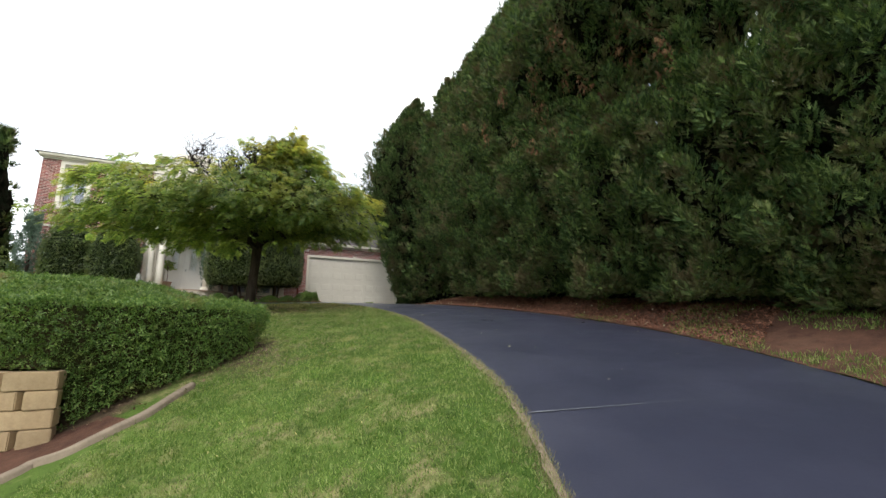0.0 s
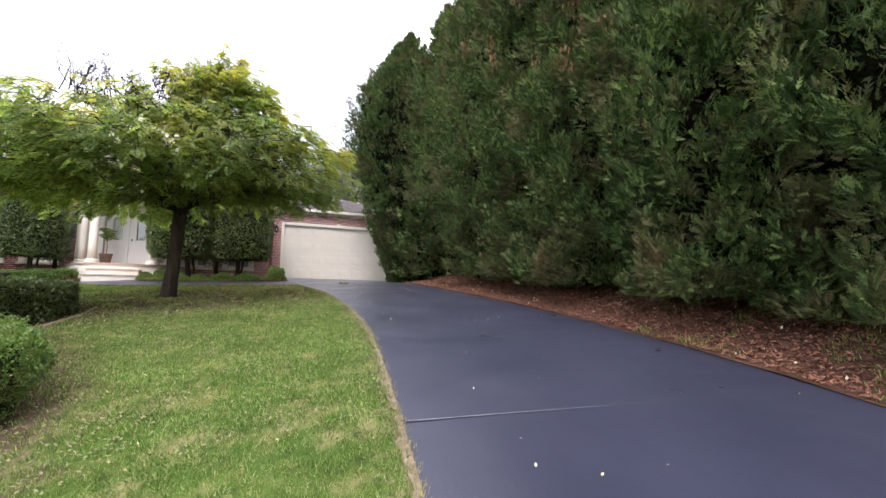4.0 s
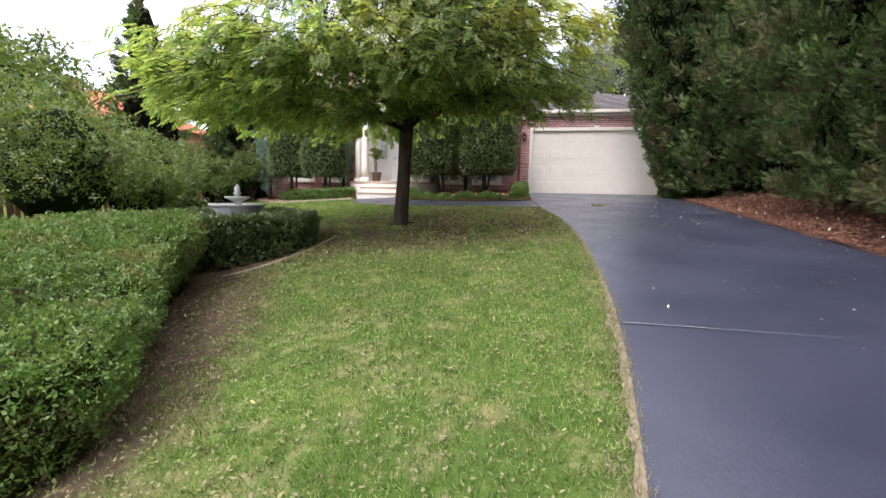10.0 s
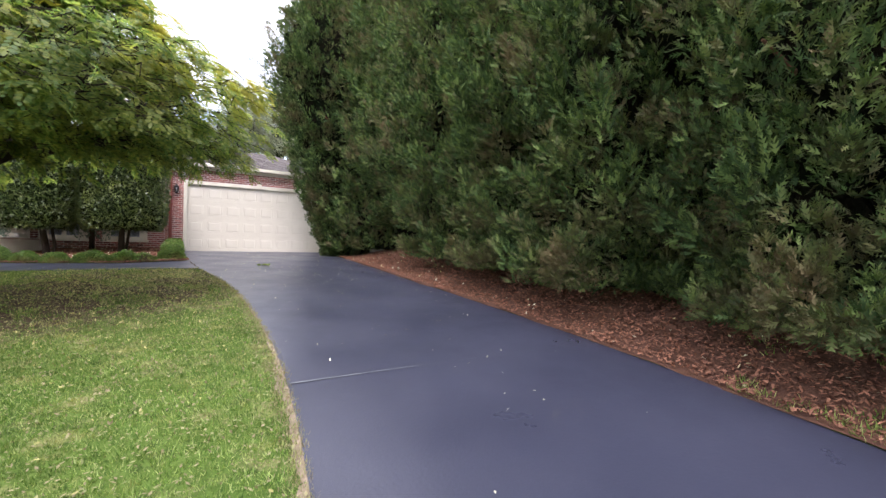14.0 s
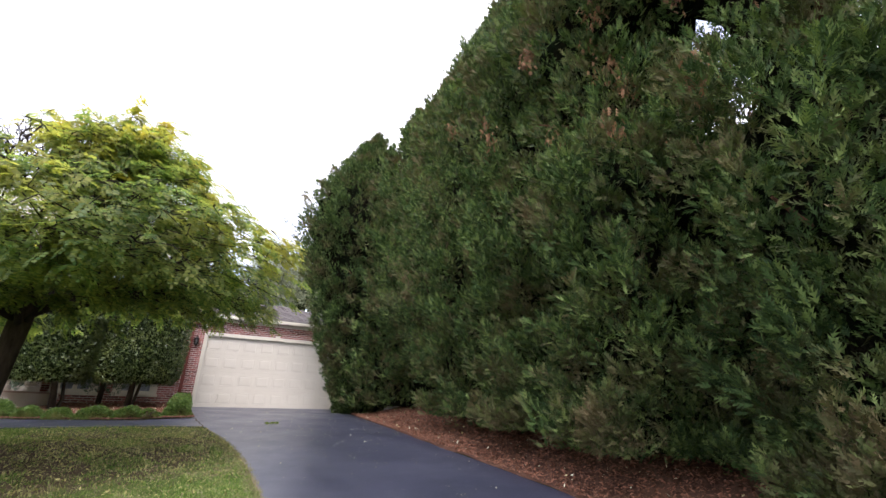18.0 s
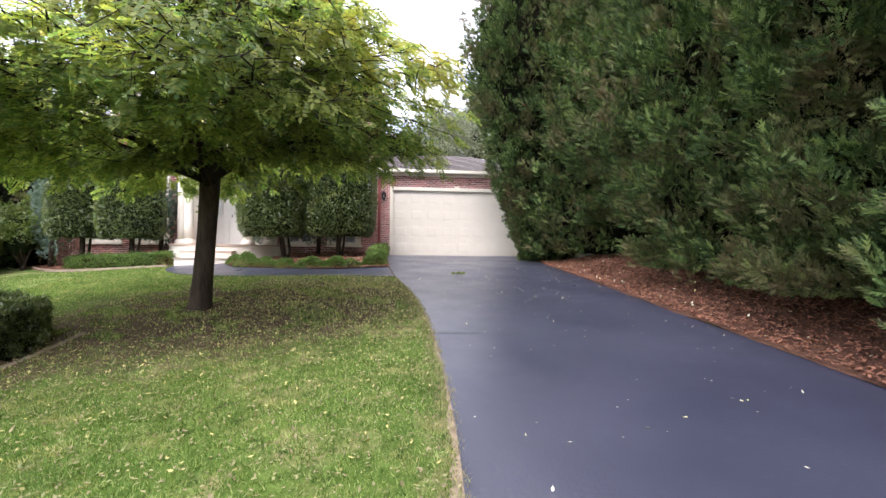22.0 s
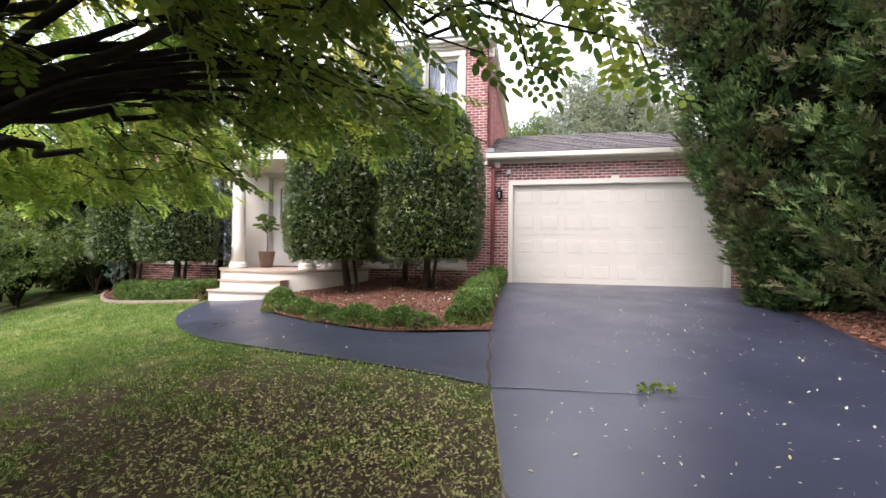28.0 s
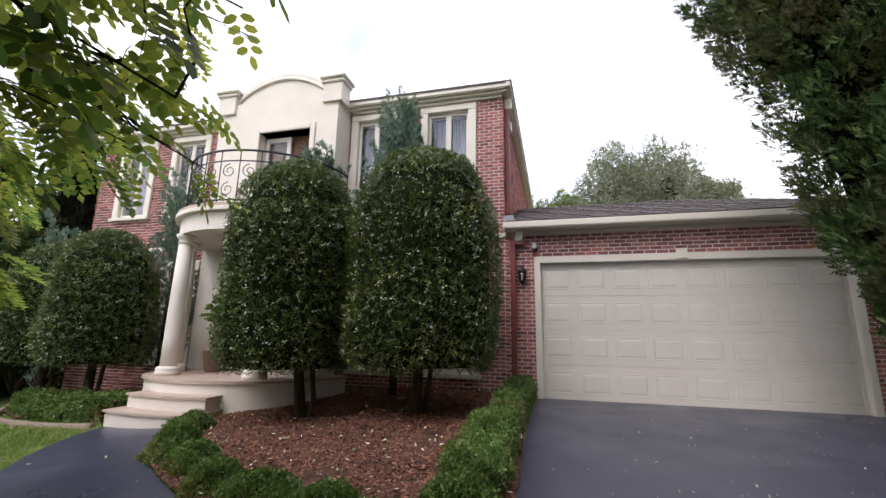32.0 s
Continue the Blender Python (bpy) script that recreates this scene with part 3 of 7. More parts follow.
# joints cut across the drive
JOINTS = [((-0.75, -20.24), (1.95, -21.25)), ((-0.05, -17.4), (3.15, -18.4)), ((0.44, -14.33), (3.4, -14.95)), ((0.57, -11.4), (3.5, -12.0)), ((0.42, -9.0), (3.72, -9.1)), ((0.17, -7.12), (3.9, -7.2)), ((-0.02, -5.2), (4.2, -5.2)), ((-0.05, -1.5), (4.85, -1.4))]
for (xa, ya), (xb, yb) in JOINTS:
    n, v, f = 24, [], []
    for i in range(n + 1):
        t = i / n
        x, y = xa + (xb - xa) * t, ya + (yb - ya) * t
        half = (0.012 + 0.004 * math.sin(i * 2.1)) * max(0.2, 1 - 1.7 * t)
        for s in (-1, 1):
            v.append((x, y + s * half, float(plain(x, y)) + 0.0185))
    f = [[2 * i, 2 * i + 1, 2 * i + 3, 2 * i + 2] for i in range(n)]
    solid("control_joint", link_mesh("control_joint", v, f, M_JOINT), None, "pale filled control joint across the dark driveway", "joint", "driveway joints", "structure")

# path to the front steps
OUT = [(0.13, -7.10), (-0.35, -6.9), (-0.82, -6.72), (-1.7, -6.43), (-2.75, -6.1), (-3.9, -5.68), (-4.8, -5.1), (-5.5, -4.45), (-5.95, -3.75), (-6.12, -3.2), (-6.1, -2.7)]
INN = [(0.0, -5.32), (-0.35, -5.38), (-0.92, -5.43), (-1.5, -5.4), (-2.2, -5.1), (-2.7, -4.9), (-3.4, -4.5), (-4.2, -3.94), (-4.5, -3.4), (-4.62, -3.0), (-4.65, -2.7)]


def densify(pts, k=6):
    out = []
    P = [Vector((p[0], p[1], 0)) for p in pts]
    for i in range(len(P) - 1):
        p0, p1, p2, p3 = P[max(i - 1, 0)], P[i], P[i + 1], P[min(i + 2, len(P) - 1)]
        for j in range(k):
            t = j / k
            q = 0.5 * ((2 * p1) + (p2 - p0) * t + (2 * p0 - 5 * p1 + 4 * p2 - p3) * t * t + (3 * p1 - p0 - 3 * p2 + p3) * t ** 3)
            out.append((q.x, q.y))
    out.append((P[-1].x, P[-1].y))
    return out


OUT_D, INN_D = densify(OUT), densify(INN)
footpath = solid("footpath", sheet("footpath", list(zip(OUT_D, INN_D)), M_DRIVE, 0.02, 8), None, "dark sealed concrete path curving from drive to front steps", "path", kind="structure")
v, f = [], []
for i in range(21):
    y = -7.05 + 1.75 * i / 20
    x = 0.13 - 0.14 * i / 20 + 0.012 * math.sin(i * 0.9)
    for s in (-1, 1):
        v.append((x + s * 0.012, y, float(plain(x, y)) + 0.024))
f = [[2 * i, 2 * i + 1, 2 * i + 3, 2 * i + 2] for i in range(20)]
solid("path_joint", link_mesh("path_joint", v, f, M_SOIL), None, "open gap with leaf litter between path and drive", "joint", kind="structure")
for (xa, ya), (xb, yb) in (((-1.75, -6.41), (-1.35, -5.42)), ((-3.7, -5.75), (-2.9, -4.8)), ((-5.3, -4.7), (-4.1, -4.0))):
    v = []
    for i in range(9):
        t = i / 8
        x, y = xa + (xb - xa) * t, ya + (yb - ya) * t
        for s in (-1, 1):
            v.append((x + s * 0.006, y, float(plain(x, y)) + 0.024))
    solid("control_joint", link_mesh("control_joint", v, [[2 * i, 2 * i + 1, 2 * i + 3, 2 * i + 2] for i in range(8)], M_JOINT), None, "pale filled control joint across the dark path", "joint", "path joints", "structure")


def bed(name, outline, mat, label, lift=0.03, step=0.22, sheetz=ground_z):
    """A patch of soil or mulch over an outline, on the ground."""
    xs, yy = [p[0] for p in outline], [p[1] for p in outline]
    bm = bmesh.new()
    vs = [bm.verts.new((x, y, 0)) for x, y in outline]
    bm.faces.new(vs)
    for a0, b0, d in ((min(xs), max(xs), 0), (min(yy), max(yy), 1)):
        s = a0 + step
        while s < b0:
            co, no = ((s, 0, 0), (1, 0, 0)) if d == 0 else ((0, s, 0), (0, 1, 0))
            bmesh.ops.bisect_plane(bm, geom=bm.verts[:] + bm.edges[:] + bm.faces[:], plane_co=co, plane_no=no)
            s += step
    for vv in bm.verts:
        edge = 1.0
        vv.co.z = float(sheetz(vv.co.x, vv.co.y)) + lift + 0.02 * noise.noise(Vector((vv.co.x * 2.1, vv.co.y * 2.1, 3)))
    bmesh.ops.recalc_face_normals(bm, faces=bm.faces)
    for fc in bm.faces:
        fc.smooth = True
        if fc.normal.z < 0:
            fc.normal_flip()
    return solid(name, bm, mat, label, name.replace("_", " "), kind="structure")


bank_y = np.arange(-30, -1.9, 1.0)
BANK = [(float(along(RIGHT_EDGE, y)) - 0.02, y) for y in bank_y] + [(float(along(RIGHT_EDGE, y)) + 5.5, y) for y in bank_y[::-1]]
bed("mulch_bank", BANK, M_MULCH, "red-brown bark mulch bank under the tall hedge", 0.02, 0.4)
FRONT_BED = [(x, y) for x, y in INN_D[::3]] + [(-4.65, -2.5), (-3.5, -1.0), (-3.3, 0.0), (-0.12, 0.0), (-0.12, -2.0)]
bed("mulch_bed", FRONT_BED, M_MULCH, "brown bark mulch bed between box edging and house", 0.045)
LEFT_BED = [(-6.2, -2.75), (-7.2, -2.6), (-8.9, -2.35), (-10.6, -1.6), (-11.6, -0.6), (-12.5, 0.2), (-12.5, 1.2), (-11.2, 1.2), (-11.0, 0.0), (-7.4, 0.0), (-7.0, -1.6), (-6.4, -2.2)]
bed("garden_bed", LEFT_BED, M_MULCH, "brown mulch garden bed along the brick wall", 0.04)
TREE_SOIL = [(-2.68 + 0.24 * math.cos(t) * (1 + 0.15 * math.sin(3 * t)), -9.25 + 0.22 * math.sin(t) * (1 + 0.2 * math.cos(2 * t))) for t in np.linspace(0, 2 * math.pi, 20)[:-1]]


# ---- house ----
FX0, FX1, FY = -11.3, -0.6, 0.0
WZ0, WZ1 = -0.6, 6.0
house = thing("house", "two-storey red brick house with cream portico and windows", "house")
UPPER = [(-10.6, -9.55), (-8.95, -7.9), (-3.95, -2.9), (-2.32, -1.22)]
UZ = (3.9, 5.77)
LOWER = [(-10.4, -9.3), (-8.8, -7.75), (-3.8, -2.75), (-2.25, -1.15)]
LZ = (0.42, 2.55)
HOLES = [(x0, x1, *UZ) for x0, x1 in UPPER] + [(x0, x1, *LZ) for x0, x1 in LOWER]
CORE = (-7.1, -4.06)


def holed_wall(x0, x1, z0, z1, holes, y, thick):
    """A wall in the x-z plane, with thickness, its holes going through."""
    xs = sorted({x0, x1, *[h[i] for h in holes for i in (0, 1) if x0 < h[i] < x1]})
    zs = sorted({z0, z1, *[h[i] for h in holes for i in (2, 3) if z0 < h[i] < z1]})
    bm = bmesh.new()
    for a, b in zip(xs, xs[1:]):
        for c, d in zip(zs, zs[1:]):
            mx, mz = (a + b) / 2, (c + d) / 2
            if any(h[0] < mx < h[1] and h[2] < mz < h[3] for h in holes):
                continue
            box(a, b, y, y + thick, c, d, bm=bm)
    bmesh.ops.remove_doubles(bm, verts=bm.verts, dist=1e-4)
    inner = [fc for fc in bm.faces if len([g for e in fc.edges for g in e.link_faces if g is not fc and set(g.verts) == set(fc.verts)])]
    bmesh.ops.delete(bm, geom=inner, context="FACES")
    return bm


DOORWAY = (-6.3, -4.75, 0.34, 2.75)
BALC_DOOR = (-5.95, -4.68, 3.3, 5.45)
part("wall", holed_wall(FX0, CORE[0], WZ0, WZ1, HOLES, FY + 0.012, 0.25), M_MORTAR, house, "pale mortar backing of the brick wall")
part("wall", holed_wall(CORE[1], FX1, WZ0, WZ1, HOLES, FY + 0.012, 0.25), M_MORTAR, house, "pale mortar backing of the brick wall")
part("side_wall", box(FX1 - 0.25, FX1, FY + 0.262, 9.0, WZ0, WZ1), M_MORTAR, house, "brick side wall above the garage roof")
part("side_wall", box(FX0, FX0 + 0.25, FY + 0.262, 9.0, WZ0, WZ1), M_MORTAR, house)
part("back_wall", box(FX0, FX1, 9.0, 9.25, WZ0, WZ1), M_MORTAR, house)
part("central_wall", holed_wall(CORE[0], CORE[1], -0.4, 6.25, [DOORWAY, BALC_DOOR], -0.6, 0.3), M_CREAM, house, "cream rendered central bay")
for xs in CORE:
    s = 0.0 if xs == CORE[0] else -0.3
    part("bay_return", box(xs + s, xs + s + 0.3, -0.3, 0.2, -0.4, 6.25), M_CREAM, house)
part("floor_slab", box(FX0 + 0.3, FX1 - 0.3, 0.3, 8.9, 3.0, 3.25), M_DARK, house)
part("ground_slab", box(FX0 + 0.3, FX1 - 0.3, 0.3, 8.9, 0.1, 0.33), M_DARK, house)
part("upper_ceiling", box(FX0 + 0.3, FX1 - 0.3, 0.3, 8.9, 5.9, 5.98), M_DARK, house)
part("inner_wall", box(FX0 + 0.3, FX1 - 0.3, 3.2, 3.3, 0.3, 6.0), M_CURTAIN, house)

# eaves, gutter, string course
for x0, x1 in ((FX0 - 0.12, CORE[0] + 0.02), (CORE[1] - 0.02, FX1 + 0.07)):
    part("frieze", box(x0 + 0.1, x1 - 0.1 if x1 > -1 else x1, -0.05, 0.0, 5.97, 6.03, 0.008), M_TRIM, house)
    part("soffit", box(x0, x1, -0.13, 0.05, 6.03, 6.08, 0.006), M_TRIM, house)
    part("gutter", box(x0, x1, -0.22, -0.10, 6.08, 6.21, 0.02), M_TRIM, house, "cream fascia gutter")
part("side_gutter", box(FX1 + 0.07, FX1 + 0.18, -0.24, 9.1, 6.08, 6.21, 0.02), M_TRIM, house)
part("side_soffit", box(FX1 + 0.003, FX1 + 0.10, -0.15, 9.1, 6.032, 6.076, 0.006), M_TRIM, house)
for x0, x1 in ((FX0 - 0.02, CORE[0]), (CORE[1], FX1 + 0.02)):
    part("string_course", box(x0, x1, -0.035, 0.02, 2.98, 3.06, 0.008), M_CREAM, house, "cream string course between the storeys")


def hip_roof(x0, x1, y0, y1, z0, rise, mat, name, parent, course=0.30, lap=0.03, abut=False):
    """A hipped roof laid in overlapping tile courses; abut: its left end runs straight into a wall."""
    run = min(x1 - x0, y1 - y0) / 2
    k = max(2, int(math.hypot(run, rise) / course))
    v, f = [], []
    for i in range(k):
        t0, t1 = i / k, min(1.0, (i + 1.06) / k)
        ring0 = [(x0 + run * t0, y0 + run * t0), (x1 - run * t0, y0 + run * t0), (x1 - run * t0, y1 - run * t0), (x0 + run * t0, y1 - run * t0)]
        ring1 = [(x0 + run * t1, y0 + run * t1), (x1 - run * t1, y0 + run * t1), (x1 - run * t1, y1 - run * t1), (x0 + run * t1, y1 - run * t1)]
        if abut:
            ring0, ring1 = [[(x0, r[0][1]), r[1], r[2], (x0, r[3][1])] for r in (ring0, ring1)]
        n = len(v)
        v += [(x, y, z0 + rise * t0 + lap) for x, y in ring0] + [(x, y, z0 + rise * t1) for x, y in ring1] + [(x, y, z0 + rise * t0 - 0.01) for x, y in ring0]
        for a in range(4):
            b = (a + 1) % 4
            f.append([n + a, n + b, n + 4 + b, n + 4 + a])
            f.append([n + 8 + a, n + 8 + b, n + b, n + a])
    return part(name, link_mesh(name, v, f, mat), None, parent)


hip_roof(FX0 - 0.24, FX1 + 0.2, -0.24, 9.25, 6.19, 1.3, M_ROOF, "roof", house)

# parapet of the bay: two piers and a segmental arch
arch = []
for t in np.linspace(0, 1, 25):
    x = CORE[0] + 0.5 + (CORE[1] - CORE[0] - 0.85) * t
    arch.append((x, 6.42 + 0.42 * math.sin(math.pi * t) ** 0.8))
bm = bmesh.new()
front = [bm.verts.new((x, -0.58, z)) for x, z in [(arch[0][0], 6.2)] + arch + [(arch[-1][0], 6.2)]]
back = [bm.verts.new((p.co.x, -0.33, p.co.z)) for p in front]
bm.faces.new(front)
bm.faces.new(list(reversed(back)))
for i in range(len(front)):
    j = (i + 1) % len(front)
    bm.faces.new((front[j], front[i], back[i], back[j]))
bmesh.ops.recalc_face_normals(bm, faces=bm.faces)
part("parapet", bm, M_CREAM, house, "cream segmental parapet over the bay")
part("parapet_coping", tube([(x, -0.5, z + 0.03) for x, z in arch], 0.085, 8), M_CREAM, house)
part("parapet_moulding", tube([(x, -0.60, z - 0.10) for x, z in arch], 0.035, 6), M_CREAM, house)
for x in (CORE[0] + 0.2, CORE[1] - 0.13):
    part("parapet_pier", box(x - 0.24, x + 0.22, -0.66, -0.28, 6.0, 6.52, 0.01), M_CREAM, house)
    part("pier_cap", box(x - 0.31, x + 0.30, -0.74, -0.22, 6.52, 6.60, 0.02), M_CREAM, house)
    part("pier_cap_lower", box(x - 0.275, x + 0.26, -0.70, -0.25, 6.44, 6.515, 0.015), M_CREAM, house)


def window(parent, x0, x1, z0, z1, y, lights=2, sill=True):
    w = part("window", box(x0, x1, y + 0.16, y + 0.2, z0, z0 + 0.05), M_TRIM, parent, "cream timber window with two tall panes")
    t = 0.11
    part("architrave", box(x0 - 0.06, x0 + t, y - 0.045, y + 0.05, z0 - 0.02, z1 + 0.02, 0.01), M_TRIM, w)
    part("architrave", box(x1 - t, x1 + 0.06, y - 0.045, y + 0.05, z0 - 0.02, z1 + 0.02, 0.01), M_TRIM, w)
    part("architrave", box(x0 - 0.06, x1 + 0.06, y - 0.05, y + 0.05, z1 + 0.02, z1 + 0.15, 0.01), M_TRIM, w)
    if sill:
        part("window_sill", box(x0 - 0.1, x1 + 0.1, y - 0.09, y + 0.1, z0 - 0.1, z0 - 0.02, 0.012), M_TRIM, w)
    inner0, inner1 = x0 + t, x1 - t
    for k in range(lights):
        a = inner0 + (inner1 - inner0) * k / lights
        b = inner0 + (inner1 - inner0) * (k + 1) / lights
        s = 0.055
        bm = box(a, a + s, y + 0.05, y + 0.1, z0, z1 + 0.02)
        box(b - s, b, y + 0.05, y + 0.1, z0, z1 + 0.02, bm=bm)
        box(a + s, b - s, y + 0.05, y + 0.1, z0, z0 + 0.07, bm=bm)
        box(a + s, b - s, y + 0.05, y + 0.1, z1 - 0.06, z1 + 0.02, bm=bm)
        part("sash", bm, M_TRIM, w)
        p = part("pane", box(a + s, b - s, y + 0.07, y + 0.078, z0 + 0.07, z1 - 0.06), M_GLASS, w)
        p.visible_shadow = False
        v, f = [], []
        for i in range(13):
            x = a + 0.03 + (b - a - 0.06) * i / 12
            v += [(x, y + 0.32 + 0.03 * (i % 2), z0), (x, y + 0.32 + 0.03 * (i % 2), z1)]
        f = [[2 * i, 2 * i + 2, 2 * i + 3, 2 * i + 1] for i in range(12)]
        part("curtain", link_mesh("curtain", v, f, M_CURTAIN), None, w, "pale drawn curtain behind the glass")
    return w


for x0, x1 in UPPER:
    window(house, x0, x1, UZ[0], UZ[1], 0.0)
for x0, x1 in LOWER:
    window(house, x0, x1, LZ[0], LZ[1], 0.0)

# front doors and balcony door
fd = part("front_door", box(DOORWAY[0], DOORWAY[1], -0.42, -0.40, 0.34, 2.75), M_WHITE, house, "white double front doors with narrow leaded glass")
part("door_frame", box(DOORWAY[0] - 0.1, DOORWAY[0] + 0.02, -0.66, -0.38, 0.34, 2.8, 0.01), M_WHITE, fd)
part("door_frame", box(DOORWAY[1] - 0.02, DOORWAY[1] + 0.1, -0.66, -0.38, 0.34, 2.8, 0.01), M_WHITE, fd)
part("door_frame", box(DOORWAY[0] - 0.1, DOORWAY[1] + 0.1, -0.66, -0.38, 2.72, 2.86, 0.01), M_WHITE, fd)
mid = (DOORWAY[0] + DOORWAY[1]) / 2
for x0, x1 in ((DOORWAY[0] + 0.03, mid - 0.004), (mid + 0.004, DOORWAY[1] - 0.03)):
    leaf = holed_wall(x0, x1, 0.36, 2.70, [((x0 + x1) / 2 - 0.13, (x0 + x1) / 2 + 0.13, 1.35, 2.4)], -0.47, 0.045)
    part("door_leaf", leaf, M_WHITE, fd)
    part("glass_light", box((x0 + x1) / 2 - 0.13, (x0 + x1) / 2 + 0.13, -0.455, -0.445, 1.35, 2.4), M_GLASS, fd)
    part("light_moulding", tube([((x0 + x1) / 2 + sx * 0.14, -0.48, z) for sx, z in ((-1, 1.34), (1, 1.34), (1, 2.41), (-1, 2.41), (-1, 1.34))], 0.018, 4), M_WHITE, fd)
    part("raised_panel", box((x0 + x1) / 2 - 0.22, (x0 + x1) / 2 + 0.22, -0.485, -0.468, 0.55, 1.15, 0.012), M_WHITE, fd)
part("door_handle", lathe([(0.03, 0), (0.03, 0.02), (0.014, 0.05), (0.028, 0.07), (0.02, 0.09)], 10, at=(mid + 0.09, -0.49, 1.3)), M_METAL, fd, "metal door knob")
part("threshold", box(DOORWAY[0], DOORWAY[1], -0.62, -0.4, 0.335, 0.36), M_TIMBER, fd)
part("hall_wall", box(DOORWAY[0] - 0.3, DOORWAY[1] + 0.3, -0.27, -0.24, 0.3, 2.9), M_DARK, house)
bd = part("balcony_door", box(BALC_DOOR[0], BALC_DOOR[1], -0.30, -0.28, 3.3, 5.45), M_TIMBER, house, "white glazed balcony doors standing partly open")
for x0, x1 in ((BALC_DOOR[0] + 0.02, BALC_DOOR[0] + 0.66),):
    bm = box(x0, x0 + 0.09, -0.40, -0.35, 3.31, 5.4)
    box(x1 - 0.09, x1, -0.40, -0.35, 3.31, 5.4, bm=bm)
    box(x0 + 0.09, x1 - 0.09, -0.40, -0.35, 3.31, 3.5, bm=bm)
    box(x0 + 0.09, x1 - 0.09, -0.40, -0.35, 5.3, 5.4, bm=bm)
    part("door_sash", bm, M_WHITE, bd)
    p = part("pane", box(x0 + 0.09, x1 - 0.09, -0.38, -0.372, 3.5, 5.3), M_GLASS, bd)
    p.visible_shadow = False
part("reveal", box(BALC_DOOR[0] - 0.03, BALC_DOOR[1] + 0.03, -0.595, -0.3, 5.45, 5.47), M_TIMBER, bd)
part("surround", box(BALC_DOOR[0] - 0.12, BALC_DOOR[0], -0.64, -0.58, 3.25, 5.57, 0.01), M_CREAM, bd)
part("surround", box(BALC_DOOR[1], BALC_DOOR[1] + 0.12, -0.64, -0.58, 3.25, 5.57, 0.01), M_CREAM, bd)
part("surround", box(BALC_DOOR[0], BALC_DOOR[1], -0.64, -0.58, 5.45, 5.57, 0.01), M_CREAM, bd)

# round porch, steps, columns, balcony
PC = (-5.35, -0.6)


def half_disc(r, n=36, y_back=0.0):
    pts = [(PC[0] + r * math.cos(t), PC[1] + r * math.sin(t)) for t in np.linspace(math.pi, 2 * math.pi, n)]
    return pts


porch = thing("porch", "round cream porch with tiled top and three steps", "porch", kind="")
part("base", prism(half_disc(1.86), -0.5, 0.29), M_CREAM, porch)
part("tile_top", prism(half_disc(1.90), 0.29, 0.335), M_STEPTILE, porch, "terracotta coloured tiled porch top")


def step_plan(front, half):
    pts = []
    for t in np.linspace(-1, 1, 13):
        pts.append((PC[0] - 0.05 + half * t, front + 0.10 * t * t))
    return pts + [(PC[0] - 0.05 + half, -1.6), (PC[0] - 0.05 - half, -1.6)]


part("step", prism(step_plan(-2.72, 0.72), -0.5, 0.10), M_RISER, porch)
part("tread", prism(step_plan(-2.75, 0.75), 0.10, 0.13), M_STEPTILE, porch)
part("step", prism(step_plan(-3.02, 0.75), -0.5, -0.105), M_RISER, porch)
part("tread", prism(step_plan(-3.05, 0.78), -0.105, -0.075), M_STEPTILE, porch)


def column(x, y):
    c = thing("column", "smooth round cream column with moulded base and capital", "column", (x, y, 0.335), "porch columns")
    part("plinth", lathe([(0.20, 0), (0.20, 0.06), (0.185, 0.075), (0.195, 0.10), (0.18, 0.13), (0.15, 0.15)], 28), M_CREAM, c)
    part("shaft", lathe([(0.135, 0.13), (0.135, 0.6), (0.13, 1.4), (0.115, 2.3)], 28), M_CREAM, c)
    part("capital", lathe([(0.115, 2.3), (0.135, 2.32), (0.12, 2.35), (0.12, 2.38), (0.16, 2.42), (0.175, 2.47)], 28), M_CREAM, c)


for x, y in ((-6.22, -1.88), (-6.68, -1.32), (-4.46, -1.88), (-4.02, -1.32)):
    column(x, y)
balcony = thing("balcony", "round cream balcony with black scrolled iron railing", "balcony")
part("beam", prism(half_disc(1.66), 2.80, 3.12), M_CREAM, balcony)
part("cornice", prism(half_disc(1.76), 3.12, 3.19), M_CREAM, balcony)
part("deck_edge", prism(half_disc(1.74), 3.19, 3.25), M_STEPTILE, balcony, "terracotta tile edge")


def arc(r, z, n=40):
    return [(PC[0] + r * math.cos(t), PC[1] + r * math.sin(t), z) for t in np.linspace(math.pi, 2 * math.pi, n)]


RR = 1.62
for z, rad in ((3.33, 0.014), (4.05, 0.012), (4.25, 0.02)):
    part("rail", tube(arc(RR, z), rad, 6), M_IRON, balcony)


def scroll(th, z, r, s, turns=1.4):
    pts = []
    for k in range(15):
        q = k / 14
        rr = r * (1 - 0.75 * q)
        ang = math.pi * (0.5 + s * 2 * turns * q)
        pts.append((th + rr * math.cos(ang) * s / RR, z + rr * math.sin(ang)))
    return [(PC[0] + RR * math.cos(a), PC[1] + RR * math.sin(a), zz) for a, zz in pts]


NB = 14
for i in range(NB + 1):
    th = math.pi + math.pi * i / NB
    part("baluster", tube([(PC[0] + RR * math.cos(th), PC[1] + RR * math.sin(th), z) for z in (3.25, 4.25)], 0.010, 5), M_IRON, balcony)
    if i < NB:
        tm = th + math.pi / NB / 2
        for z, s in ((3.52, 1), (3.86, -1)):
            part("scroll", tube(scroll(tm, z, 0.135, s), 0.008, 4), M_IRON, balcony)

